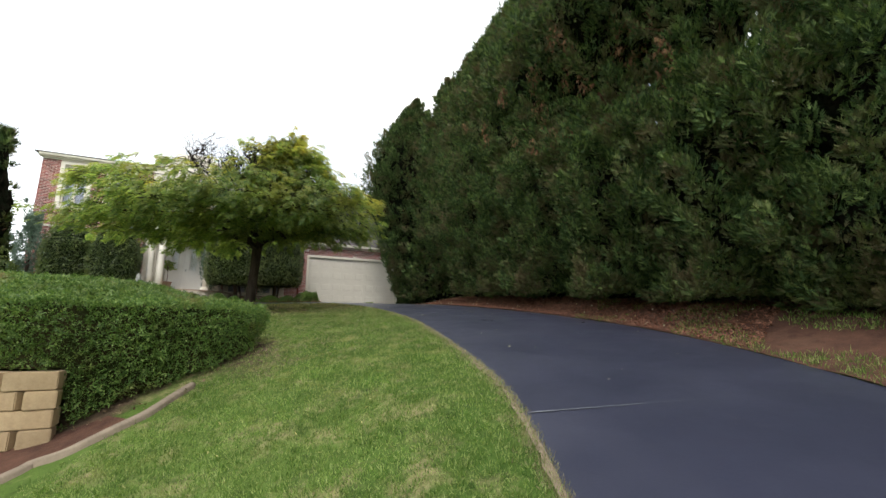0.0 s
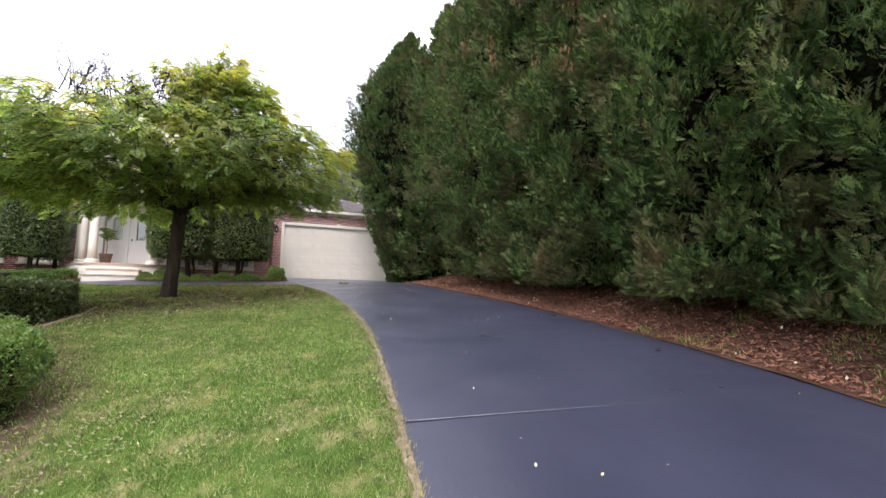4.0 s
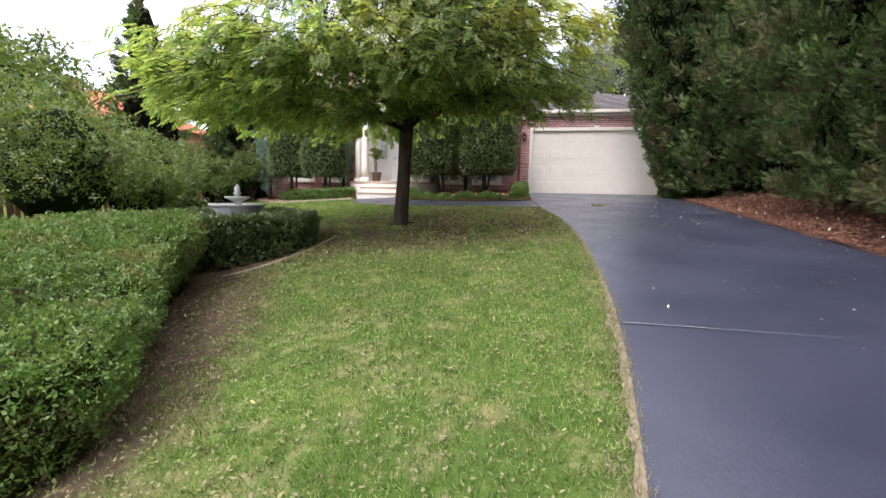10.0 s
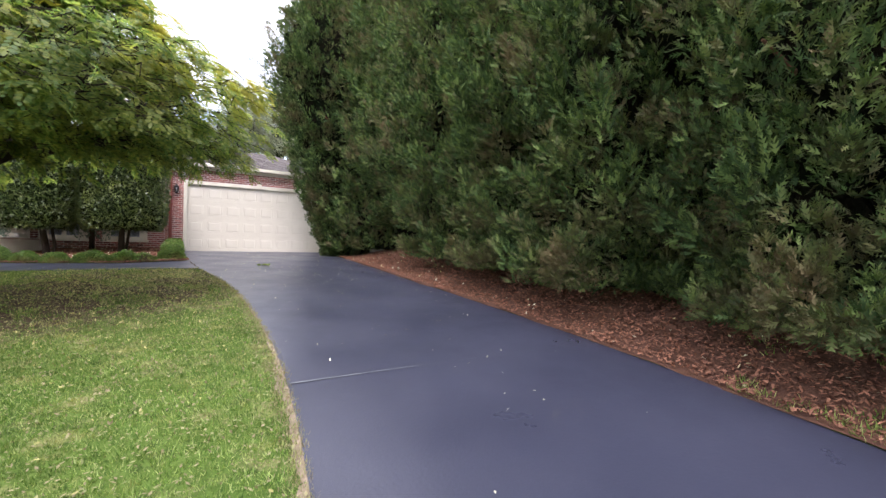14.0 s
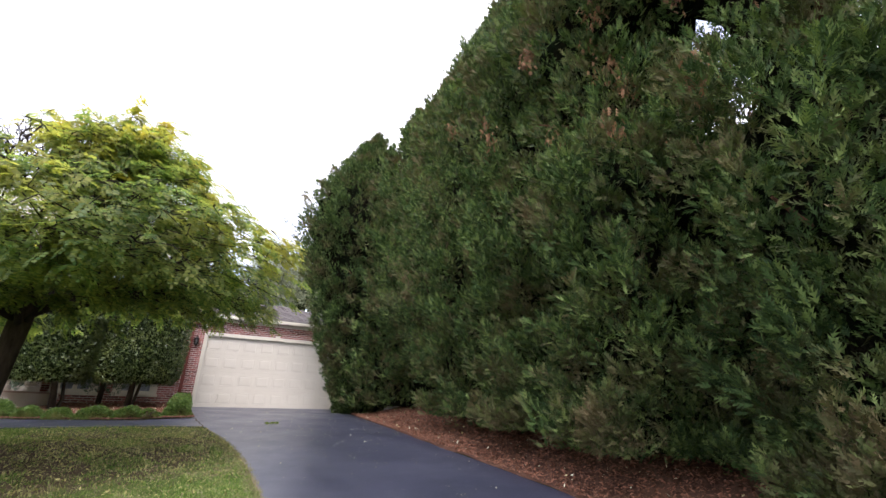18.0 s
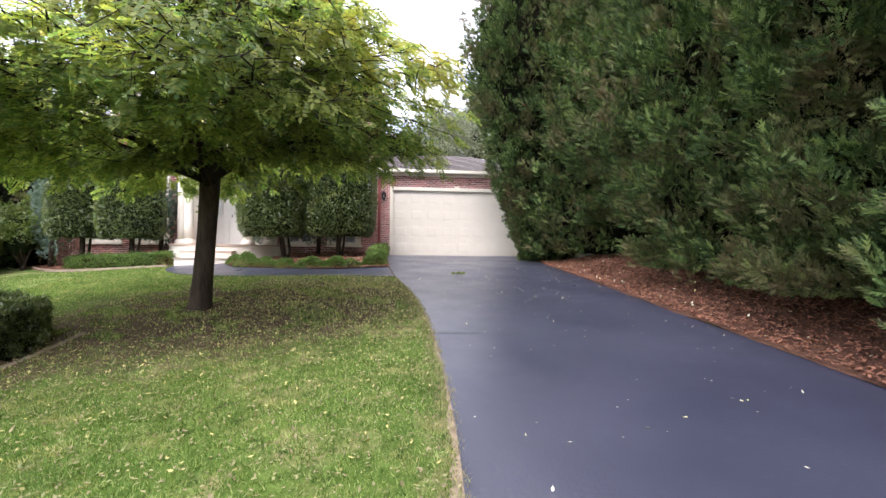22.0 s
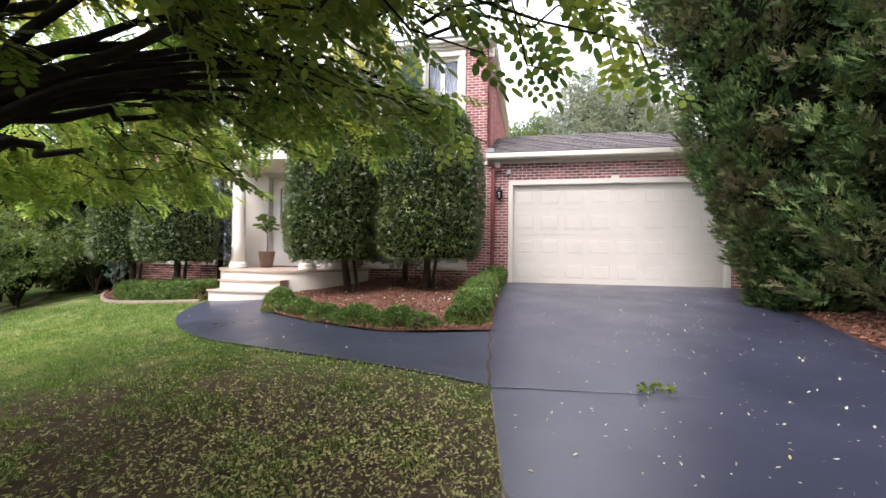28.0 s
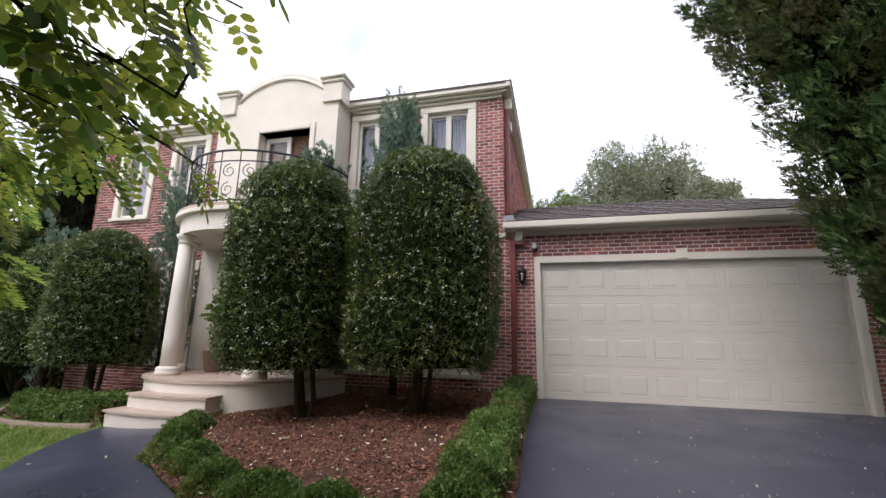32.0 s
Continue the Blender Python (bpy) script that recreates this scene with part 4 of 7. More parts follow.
# ---- garage ----
garage = thing("garage", "red brick double garage joined to the house", "garage")
GX1 = 6.3
DX0, DX1, DZ1 = 0.05, 4.85, 2.46
part("wall", holed_wall(FX1, GX1, -0.6, 3.06, [(DX0, DX1, -0.7, DZ1)], 0.012, 0.25), M_MORTAR, garage, "pale mortar backing of the brick wall")
part("side_wall", box(GX1 - 0.25, GX1, 0.262, 7.0, -0.6, 3.06), M_BRICK, garage)
part("back_wall", box(FX1, GX1, 7.0, 7.25, -0.6, 3.06), M_BRICK, garage)
part("floor", box(FX1, GX1, 0.1, 7.0, -0.2, 0.0), M_JOINT, garage)
part("frieze", box(FX1 + 0.005, GX1 + 0.1, -0.05, 0.05, 3.02, 3.07, 0.008), M_TRIM, garage)
part("soffit", box(FX1 + 0.005, GX1 + 0.25, -0.20, 0.05, 3.07, 3.10, 0.006), M_TRIM, garage)
part("gutter", box(FX1 + 0.005, GX1 + 0.4, -0.33, -0.19, 3.075, 3.205, 0.02), M_TRIM, garage, "cream fascia gutter")
hip_roof(FX1 + 0.03, GX1 + 0.35, -0.28, 7.3, 3.18, 1.36, M_ROOF, "roof", garage, abut=True)
part("flashing", box(FX1 + 0.01, FX1 + 0.2, -0.26, 0.45, 3.22, 3.34), M_METAL, garage, "grey lead flashing against the wall")
J = 0.10
part("jamb", box(DX0 - J, DX0 + 0.012, -0.03, 0.118, 0.0, DZ1 + 0.1, 0.01), M_TRIM, garage)
part("jamb", box(DX1 - 0.012, DX1 + J, -0.03, 0.118, 0.0, DZ1 + 0.1, 0.01), M_TRIM, garage)
part("lintel", box(DX0 + 0.012, DX1 - 0.012, -0.03, 0.118, DZ1 - 0.01, DZ1 + 0.1, 0.01), M_TRIM, garage)
part("keystone", prism([(2.36, -0.07), (2.54, -0.07), (2.52, -0.02), (2.38, -0.02)], DZ1 + 0.02, DZ1 + 0.19), M_TRIM, garage, "small cream keystone")
door = thing("garage_door", "closed cream panelled double garage door", "garage door")
rows, cols = 4, 8
hgt = (DZ1 - 0.01) / rows
for r in range(rows):
    z0, z1 = 0.01 + r * hgt, 0.01 + (r + 1) * hgt - 0.0015
    sec = part("door_section", box(DX0 + 0.005, DX1 - 0.005, 0.075, 0.115, z0, z1, 0.004), M_DOORPAINT, door)
    for c in range(cols):
        w = (DX1 - DX0) / cols
        x0, x1 = DX0 + c * w + 0.085, DX0 + (c + 1) * w - 0.085
        bm = bmesh.new()
        a = [bm.verts.new(p) for p in ((x0, 0.075, z0 + 0.14), (x1, 0.075, z0 + 0.14), (x1, 0.075, z1 - 0.14), (x0, 0.075, z1 - 0.14))]
        b = [bm.verts.new(p) for p in ((x0 + 0.012, 0.083, z0 + 0.152), (x1 - 0.012, 0.083, z0 + 0.152), (x1 - 0.012, 0.083, z1 - 0.152), (x0 + 0.012, 0.083, z1 - 0.152))]
        d = [bm.verts.new(p) for p in ((x0 + 0.045, 0.067, z0 + 0.185), (x1 - 0.045, 0.067, z0 + 0.185), (x1 - 0.045, 0.067, z1 - 0.185), (x0 + 0.045, 0.067, z1 - 0.185))]
        o = [bm.verts.new(p) for p in ((x0 - 0.012, 0.0685, z0 + 0.128), (x1 + 0.012, 0.0685, z0 + 0.128), (x1 + 0.012, 0.0685, z1 - 0.128), (x0 - 0.012, 0.0685, z1 - 0.128))]
        k2 = [bm.verts.new(p) for p in ((x0 - 0.02, 0.076, z0 + 0.12), (x1 + 0.02, 0.076, z0 + 0.12), (x1 + 0.02, 0.076, z1 - 0.12), (x0 - 0.02, 0.076, z1 - 0.12))]
        for lo, hi in ((k2, o), (o, a), (a, d)):
            for i in range(4):
                bm.faces.new((lo[i], lo[(i + 1) % 4], hi[(i + 1) % 4], hi[i]))
        bm.faces.new(d)
        for q in b:
            bm.verts.remove(q)
        bmesh.ops.recalc_face_normals(bm, faces=bm.faces)
        part("raised_panel", bm, M_DOORPAINT, sec)

# lamp, sensor, downpipes
lamp = thing("wall_lantern", "black iron wall lantern with clear glass beside the garage door", "wall lamp", (-0.27, -0.10, 2.1))
part("backplate", box(-0.05, 0.05, 0.06, 0.098, 0.0, 0.2, 0.01), M_IRON, lamp)
part("arm", tube([(0, 0.07, 0.22), (0, 0.0, 0.30), (0, -0.02, 0.27)], 0.012, 6), M_IRON, lamp)
part("cap", lathe([(0.085, 0.18), (0.09, 0.195), (0.05, 0.24), (0.02, 0.27)], 6), M_IRON, lamp)
part("glass", lathe([(0.055, 0.03), (0.075, 0.18)], 6), M_GLASS, lamp)
for k in range(6):
    t = 2 * math.pi * k / 6
    part("bar", tube([(0.057 * math.cos(t), 0.057 * math.sin(t), 0.03), (0.077 * math.cos(t), 0.077 * math.sin(t), 0.18)], 0.006, 4), M_IRON, lamp)
part("base", lathe([(0.02, -0.04), (0.05, -0.01), (0.06, 0.03)], 6), M_IRON, lamp)
part("candle", lathe([(0.014, 0.03), (0.014, 0.12), (0.02, 0.15)], 8), M_PLASTIC, lamp)
sensor = thing("security_sensor", "small white sensor on the brick above the garage door", "sensor", (-0.04, -0.06, 2.78))
part("housing", box(-0.04, 0.04, -0.02, 0.06, -0.05, 0.05, 0.012), M_PLASTIC, sensor)
part("eye", lathe([(0.03, 0), (0.03, 0.012), (0.012, 0.02)], 10, at=(0, 0, -0.075)), M_IRON, sensor)
pipe = thing("downpipe", "brick red painted rainwater pipe with cream rain head", "downpipe", (-0.44, -0.06, 0))
part("pipe", box(-0.05, 0.05, -0.05, 0.05, 0.0, 2.88, 0.012), M_REDPIPE, pipe)
part("offset", box(0.05, 0.22, -0.05, 0.05, 2.80, 2.88, 0.012), M_REDPIPE, pipe)
part("rain_head", box(0.06, 0.19, -0.07, 0.06, 2.88, 3.12, 0.012), M_TRIM, pipe)
for z in (0.5, 1.9):
    part("strap", box(-0.06, 0.06, -0.056, 0.058, z, z + 0.03), M_REDPIPE, pipe)
box2 = thing("alarm_box", "small white alarm box under the eaves of the side wall", "alarm box", (FX1 + 0.06, 0.5, 5.55))
part("cover", box(-0.06, 0.06, -0.12, 0.12, -0.1, 0.1, 0.015), M_PLASTIC, box2)
box3 = thing("rain_head", "cream rain head under the eaves gutter", "rain head", (FX1 + 0.08, 0.2, 5.9))
part("head", box(-0.07, 0.07, -0.08, 0.08, -0.12, 0.12, 0.012), M_TRIM, box3)
pipe2 = thing("corner_downpipe", "dark red rainwater pipe at the house corner", "downpipe", (FX1 + 0.05, 0.2, 3.5))
part("pipe", box(-0.045, 0.045, -0.05, 0.05, 0, 2.45, 0.01), M_REDPIPE, pipe2)


# ---- planting ----
def shell_leaves(name, pos, nrm, template, size, mat, spread=0.8, upward=0.25, jitter=0.03):
    n = len(pos)
    d = rand_dirs(n)
    up = nrm * (1.0 - 0.3 * spread) + d * spread + np.array([0, 0, upward])
    right = rand_dirs(n)
    p = pos + nrm * RNG.normal(0, jitter, (n, 1))
    return scatter(name, template[0], template[1], p, right, up, size * RNG.uniform(0.65, 1.25, n), mat)


def lumps(p, scale, amount, seed):
    return np.array([noise.noise(Vector((x * scale + seed, y * scale, z * scale))) for x, y, z in p])[:, None] * amount


def topiary(x, y, r, z_low, z_top, stem, label, lean=0.0, count=19000):
    base = gz(x, y)
    t = thing("topiary_bush", label, "topiary bush", (x, y, base), "clipped topiary bushes")
    h0, h1 = z_low - base, z_top - base
    n = count
    u = RNG.uniform(0, 1, n)
    th = RNG.uniform(0, 2 * math.pi, n)
    # bullet profile: nearly straight sides, domed top, tucked-in foot
    def prof(s):
        return r * np.where(s < 0.12, 0.80 + 0.2 * np.sin(s / 0.12 * math.pi / 2), np.where(s < 0.45, 1.0, np.sqrt(np.maximum(0.0, 1 - (np.maximum(s - 0.45, 0) / 0.55) ** 2.5))))
    s = np.where(RNG.uniform(0, 1, n) < 0.66, u * 0.75, 0.75 + 0.25 * np.sqrt(u))
    rr = prof(s)
    top = RNG.uniform(0, 1, n) < 0.10
    rr = np.where(top, rr * np.sqrt(RNG.uniform(0, 1, n)), rr)
    p = np.stack([rr * np.cos(th), rr * np.sin(th), h0 + (h1 - h0) * s], 1)
    ds = (prof(np.clip(s + 0.01, 0, 1)) - prof(np.clip(s - 0.01, 0, 1))) / 0.02 / (h1 - h0)
    nrm = np.stack([np.cos(th), np.sin(th), -ds], 1)
    nrm /= np.linalg.norm(nrm, axis=1, keepdims=True)
    p = p + nrm * lumps(p, 1.6, 0.09, x)
    part("foliage", shell_leaves("foliage", p, nrm, TRIO, 0.054, M_TOPIARY, 0.9, 0.1, 0.03), None, t)
    # solid hull under the leaves, coloured dark for the shade between them
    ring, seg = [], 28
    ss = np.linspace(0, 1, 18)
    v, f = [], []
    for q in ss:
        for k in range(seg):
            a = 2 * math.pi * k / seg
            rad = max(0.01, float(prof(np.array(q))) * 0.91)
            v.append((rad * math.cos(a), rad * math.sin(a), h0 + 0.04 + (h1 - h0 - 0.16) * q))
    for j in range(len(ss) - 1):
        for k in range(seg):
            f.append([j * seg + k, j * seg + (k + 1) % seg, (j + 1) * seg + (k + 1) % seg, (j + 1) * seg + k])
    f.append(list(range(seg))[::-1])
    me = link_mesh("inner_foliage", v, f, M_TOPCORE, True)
    part("inner_foliage", me, None, t, "solid hull painted dark as shade inside the topiary")
    part("trunk", tube([(lean, 0.02, -0.15), (lean * 0.9, 0, 0.25), (lean * 0.5, 0.03, h0 + 0.4)], [0.10, 0.08, 0.06], 8), M_BARK, t)
    part("stem", tube([(lean + 0.06, 0.05, -0.15), (lean + 0.14, 0.06, 0.3), (lean * 0.5 + 0.2, 0.1, h0 + 0.3)], [0.045, 0.04, 0.03], 7), M_BARK, t)
    return t


topiary(-3.55, -2.45, 0.96, 0.56, 3.72, 0, "tall clipped dark green topiary beside the porch", 0.35)
topiary(-1.62, -2.0, 1.11, 0.62, 3.95, 0, "tall bullet-shaped dark green topiary near the garage", -0.03, 23000)
topiary(-7.80, -2.0, 0.85, 0.46, 2.85, 0, "rounded clipped green topiary by the brick wall", 0.0, 12000)
topiary(-9.35, -1.75, 0.85, 0.46, 2.78, 0, "rounded clipped green topiary at the end of the bed", 0.0, 12000)


def clump_bush(name, label, category, x, y, rx, ry, h, mat, core, template, size, count, group="", turn=0.0):
    """A loose low mound of leaves."""
    base = gz(x, y)
    t = thing(name, label, category, (x, y, base), group, turn=turn)
    d = rand_dirs(count)
    d[:, 2] = np.abs(d[:, 2]) * 1.0 - 0.12
    p = d * np.array([rx, ry, h])
    p = p + d * lumps(p + np.array([x, y, 0]), 5.0, 0.25 * h, 1.7)
    p[:, 2] = np.maximum(p[:, 2], 0.02)
    part("foliage", shell_leaves("foliage", p, d, template, size, mat, 0.9, 0.35, 0.02), None, t)
    # inner hull: M_BOXCORE paints it as shade, M_SOIL as bare earth
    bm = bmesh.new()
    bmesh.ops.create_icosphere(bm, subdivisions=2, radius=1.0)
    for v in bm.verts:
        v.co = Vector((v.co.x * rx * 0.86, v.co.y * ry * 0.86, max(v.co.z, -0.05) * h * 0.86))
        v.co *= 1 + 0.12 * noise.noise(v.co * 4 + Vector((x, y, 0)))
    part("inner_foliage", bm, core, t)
    return t


LOW = "low box edging round the mulch bed"
for x, y, rx, ry, h, turn in ((-4.42, -3.25, 0.30, 0.34, 0.34, 0), (-3.85, -4.05, 0.42, 0.34, 0.46, -40), (-3.30, -4.40, 0.30, 0.26, 0.34, -30), (-2.68, -4.78, 0.34, 0.27, 0.32, -25), (-2.0, -5.05, 0.46, 0.27, 0.36, -15), (-1.4, -5.2, 0.40, 0.26, 0.36, -5), (-0.42, -4.98, 0.38, 0.34, 0.42, 0)):
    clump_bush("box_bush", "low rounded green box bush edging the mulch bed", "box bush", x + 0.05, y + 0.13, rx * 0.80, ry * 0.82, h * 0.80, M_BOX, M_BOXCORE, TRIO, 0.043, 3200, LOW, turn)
clump_bush("box_bush", "sparse yellow-green box bush with bare gaps", "box bush", -0.92, -5.15, 0.26, 0.2, 0.24, M_BOX, M_SOIL, OVALS, 0.055, 450, LOW)


def hedge(name, label, outline, top, foot, mat, core, template, size, per_m2, group="", undercut=0.0, round_=0.10, sparse=-99.0):
    """A clipped hedge over a plan outline; top(x, y) and foot(x, y) give its heights."""
    t = thing(name, label, "hedge", (0, 0, 0), group)
    P = np.array(outline)
    nxt = np.roll(P, -1, 0)
    seg = np.linalg.norm(nxt - P, axis=1)
    area2 = float(np.sum(P[:, 0] * nxt[:, 1] - nxt[:, 0] * P[:, 1]))
    sgn = 1 if area2 > 0 else -1
    out = np.stack([(nxt - P)[:, 1], -(nxt - P)[:, 0]], 1) / seg[:, None] * sgn
    pos, nrm = [], []
    full = undercut

    def tuck(y):
        return full * (0.12 + 0.88 * float(smooth((y + 16.3) / 0.9))) if sparse > -50 else full

    for a, b, l, o in zip(P, nxt, seg, out):
        undercut = tuck((a[1] + b[1]) / 2)
        mid_h = max(0.2, top(*a) - foot(*a))
        n = int(l * mid_h * per_m2)
        q = RNG.uniform(0, 1, (n, 1))
        xy = a + (b - a) * q
        tz = np.array([top(x, y) for x, y in xy])
        fz = np.array([foot(x, y) for x, y in xy])
        w = RNG.uniform(0, 1, n)
        z = fz + (tz - fz) * w
        bare = RNG.uniform(0, 1, n) < undercut * 2.2 * (1 - w / 0.45)
        w = np.where(bare, 0.45 + 0.55 * RNG.uniform(0, 1, n), w)
        z = fz + (tz - fz) * w
        xy = xy - o * (undercut * np.clip(1 - w / 0.5, 0, 1) * 0.5)[:, None]
        roundoff = np.clip((w - 0.82) / 0.18, 0, 1)
        xy = xy - o * (round_ * roundoff ** 2)[:, None]
        pos.append(np.column_stack([xy, z]))
        nrm.append(np.column_stack([np.repeat(o[None], n, 0), roundoff * 0.8]))
    lo, hi = P.min(0), P.max(0)
    n = int((hi - lo).prod() * per_m2)
    xy = lo + (hi - lo) * RNG.uniform(0, 1, (n, 2))
    inside_ = np.zeros(n, bool)
    for a, b in zip(P, nxt):
        cond = (a[1] > xy[:, 1]) != (b[1] > xy[:, 1])
        xi = a[0] + (xy[:, 1] - a[1]) * (b[0] - a[0]) / (b[1] - a[1] + 1e-12)
        inside_ ^= cond & (xy[:, 0] < xi)
    xy = xy[inside_]
    pos.append(np.column_stack([xy, [top(x, y) for x, y in xy]]))
    nrm.append(np.repeat(np.array([[0, 0, 1.0]]), len(xy), 0))
    pos, nrm = np.concatenate(pos), np.concatenate(nrm)
    # the far end carries fewer, larger leaves
    far_end = pos[:, 0] < sparse
    keep = ~far_end | (RNG.uniform(0, 1, len(pos)) < 0.3)
    pos, nrm, size = pos[keep], nrm[keep], np.where(far_end, size * 1.7, size)[keep]
    pos = pos + nrm * lumps(pos, 2.4, 0.09, 5.0)
    part("foliage", shell_leaves("foliage", pos, nrm, template, size, mat, 0.85, 0.25, 0.025), None, t)
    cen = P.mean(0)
    # solid hull, its dark colour doing for inner shade and twigs
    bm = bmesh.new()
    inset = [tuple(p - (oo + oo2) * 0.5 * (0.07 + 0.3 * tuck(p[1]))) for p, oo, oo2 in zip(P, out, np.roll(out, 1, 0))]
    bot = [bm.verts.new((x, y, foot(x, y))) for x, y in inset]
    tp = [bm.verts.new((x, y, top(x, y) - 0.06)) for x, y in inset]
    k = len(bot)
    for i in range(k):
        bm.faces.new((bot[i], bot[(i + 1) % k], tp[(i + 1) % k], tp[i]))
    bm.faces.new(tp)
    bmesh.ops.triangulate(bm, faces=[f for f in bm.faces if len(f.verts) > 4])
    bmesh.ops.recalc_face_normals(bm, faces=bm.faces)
    part("inner_foliage", bm, core, t, "solid hull painted dark as inner shade and brown twigs")
    return t


def near_top(x, y):
    return min(-0.25, -0.229 - 0.187 * x + 0.079 * y) - 0.08 - 0.15 * max(0.0, -4.7 - x) - 0.2 * float(smooth((-15.2 - y) / 2.2) * smooth((-3.0 - x) / 2.0)) + 0.1 * float(smooth((x + 3.6) / 1.0) * smooth((-14.8 - y) / 0.8))


NEAR = densify([(-2.5, -15.8), (-2.95, -15.15), (-3.75, -14.05), (-4.45, -12.7), (-5.2, -12.45), (-6.6, -12.7), (-9.0, -13.6), (-10.2, -14.6), (-9.4, -15.2), (-7.6, -15.7), (-6.2, -16.2), (-5.55, -16.75), (-5.1, -17.25), (-4.6, -17.38), (-4.2, -17.2), (-3.4, -16.65), (-2.75, -16.2), (-2.5, -15.8)], 3)[:-1]
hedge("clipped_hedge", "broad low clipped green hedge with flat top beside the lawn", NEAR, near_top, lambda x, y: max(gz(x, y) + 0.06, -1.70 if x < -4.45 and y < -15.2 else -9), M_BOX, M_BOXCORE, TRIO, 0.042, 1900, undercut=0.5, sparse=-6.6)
RING = [(-5.17 + r * math.cos(t), -10.95 + r * math.sin(t)) for r, ts in ((1.32, np.linspace(0, 2 * math.pi, 40)[:-1]),) for t in ts]


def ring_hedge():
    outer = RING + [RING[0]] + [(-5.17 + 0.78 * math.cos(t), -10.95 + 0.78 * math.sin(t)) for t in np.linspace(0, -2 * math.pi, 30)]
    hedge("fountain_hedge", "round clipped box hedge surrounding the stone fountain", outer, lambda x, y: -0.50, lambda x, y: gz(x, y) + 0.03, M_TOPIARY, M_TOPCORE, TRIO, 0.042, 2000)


ring_hedge()
STRIP = densify([(-0.13, -4.75), (-0.54, -4.7), (-0.50, -3.0), (-0.48, -1.2), (-0.46, -0.12), (-0.12, -0.12), (-0.14, -1.5), (-0.16, -3.2), (-0.13, -4.75)], 3)[:-1]
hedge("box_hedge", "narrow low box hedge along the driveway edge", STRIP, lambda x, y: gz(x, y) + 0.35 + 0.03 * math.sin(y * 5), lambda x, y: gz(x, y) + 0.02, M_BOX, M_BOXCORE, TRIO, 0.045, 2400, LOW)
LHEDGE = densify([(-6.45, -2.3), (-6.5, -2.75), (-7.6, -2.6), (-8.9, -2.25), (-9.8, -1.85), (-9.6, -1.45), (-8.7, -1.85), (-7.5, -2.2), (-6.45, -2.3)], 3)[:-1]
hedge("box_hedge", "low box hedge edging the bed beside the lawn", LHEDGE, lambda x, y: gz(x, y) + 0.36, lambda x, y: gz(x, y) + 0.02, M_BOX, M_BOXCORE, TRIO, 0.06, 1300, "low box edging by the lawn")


def juniper(x, y, h, r, label, plumes=58):
    base = gz(x, y)
    t = thing("juniper", label, "juniper", (x, y, base), "blue junipers by the house")
    n, per = plumes, 52
    s = RNG.uniform(0.02, 1, n) ** 0.85
    s[:3] = (0.92, 0.86, 0.8)
    th = RNG.uniform(0, 2 * math.pi, n)
    rr = r * np.minimum(1, 0.45 + 1.6 * s) * (1 - s ** 1.4) * RNG.uniform(0.35, 0.85, n)
    c = np.stack([rr * np.cos(th), rr * np.sin(th), 0.15 + (h - 1.0) * s], 1)
    ax = np.stack([0.30 * np.cos(th), 0.30 * np.sin(th), np.ones(n)], 1) + 0.12 * rand_dirs(n)
    ax /= np.linalg.norm(ax, axis=1, keepdims=True)
    ln = np.repeat(RNG.uniform(0.65, 1.15, n), per)[:, None]
    u = RNG.uniform(0, 1, (n * per, 1))
    side = rand_dirs(n * per)
    A = np.repeat(ax, per, 0)
    p = np.repeat(c, per, 0) + A * ln * u + side * 0.15 * (1.05 - u)
    nrm = A * 1.0 + side * 0.55
    part("foliage", shell_leaves("foliage", p, nrm, NEEDLES, 0.12, M_JUNIPER, 0.22, 0.2, 0.0), None, t)
    part("trunk", tube([(0, 0, -0.2), (0.03, 0, h * 0.5), (0, 0, h * 0.85)], [0.08, 0.05, 0.02], 6), M_BARK, t)


juniper(-4.15, -1.0, 4.9, 0.95, "slim blue-green juniper beside the balcony", 120)
juniper(-2.48, -0.8, 5.75, 1.2, "tall pointed blue-green juniper against the brick wall", 170)
juniper(-7.55, -0.85, 4.7, 0.5, "dark blue-green juniper beside the porch column")
juniper(-10.9, -0.8, 4.2, 0.7, "blue-green juniper at the house corner")


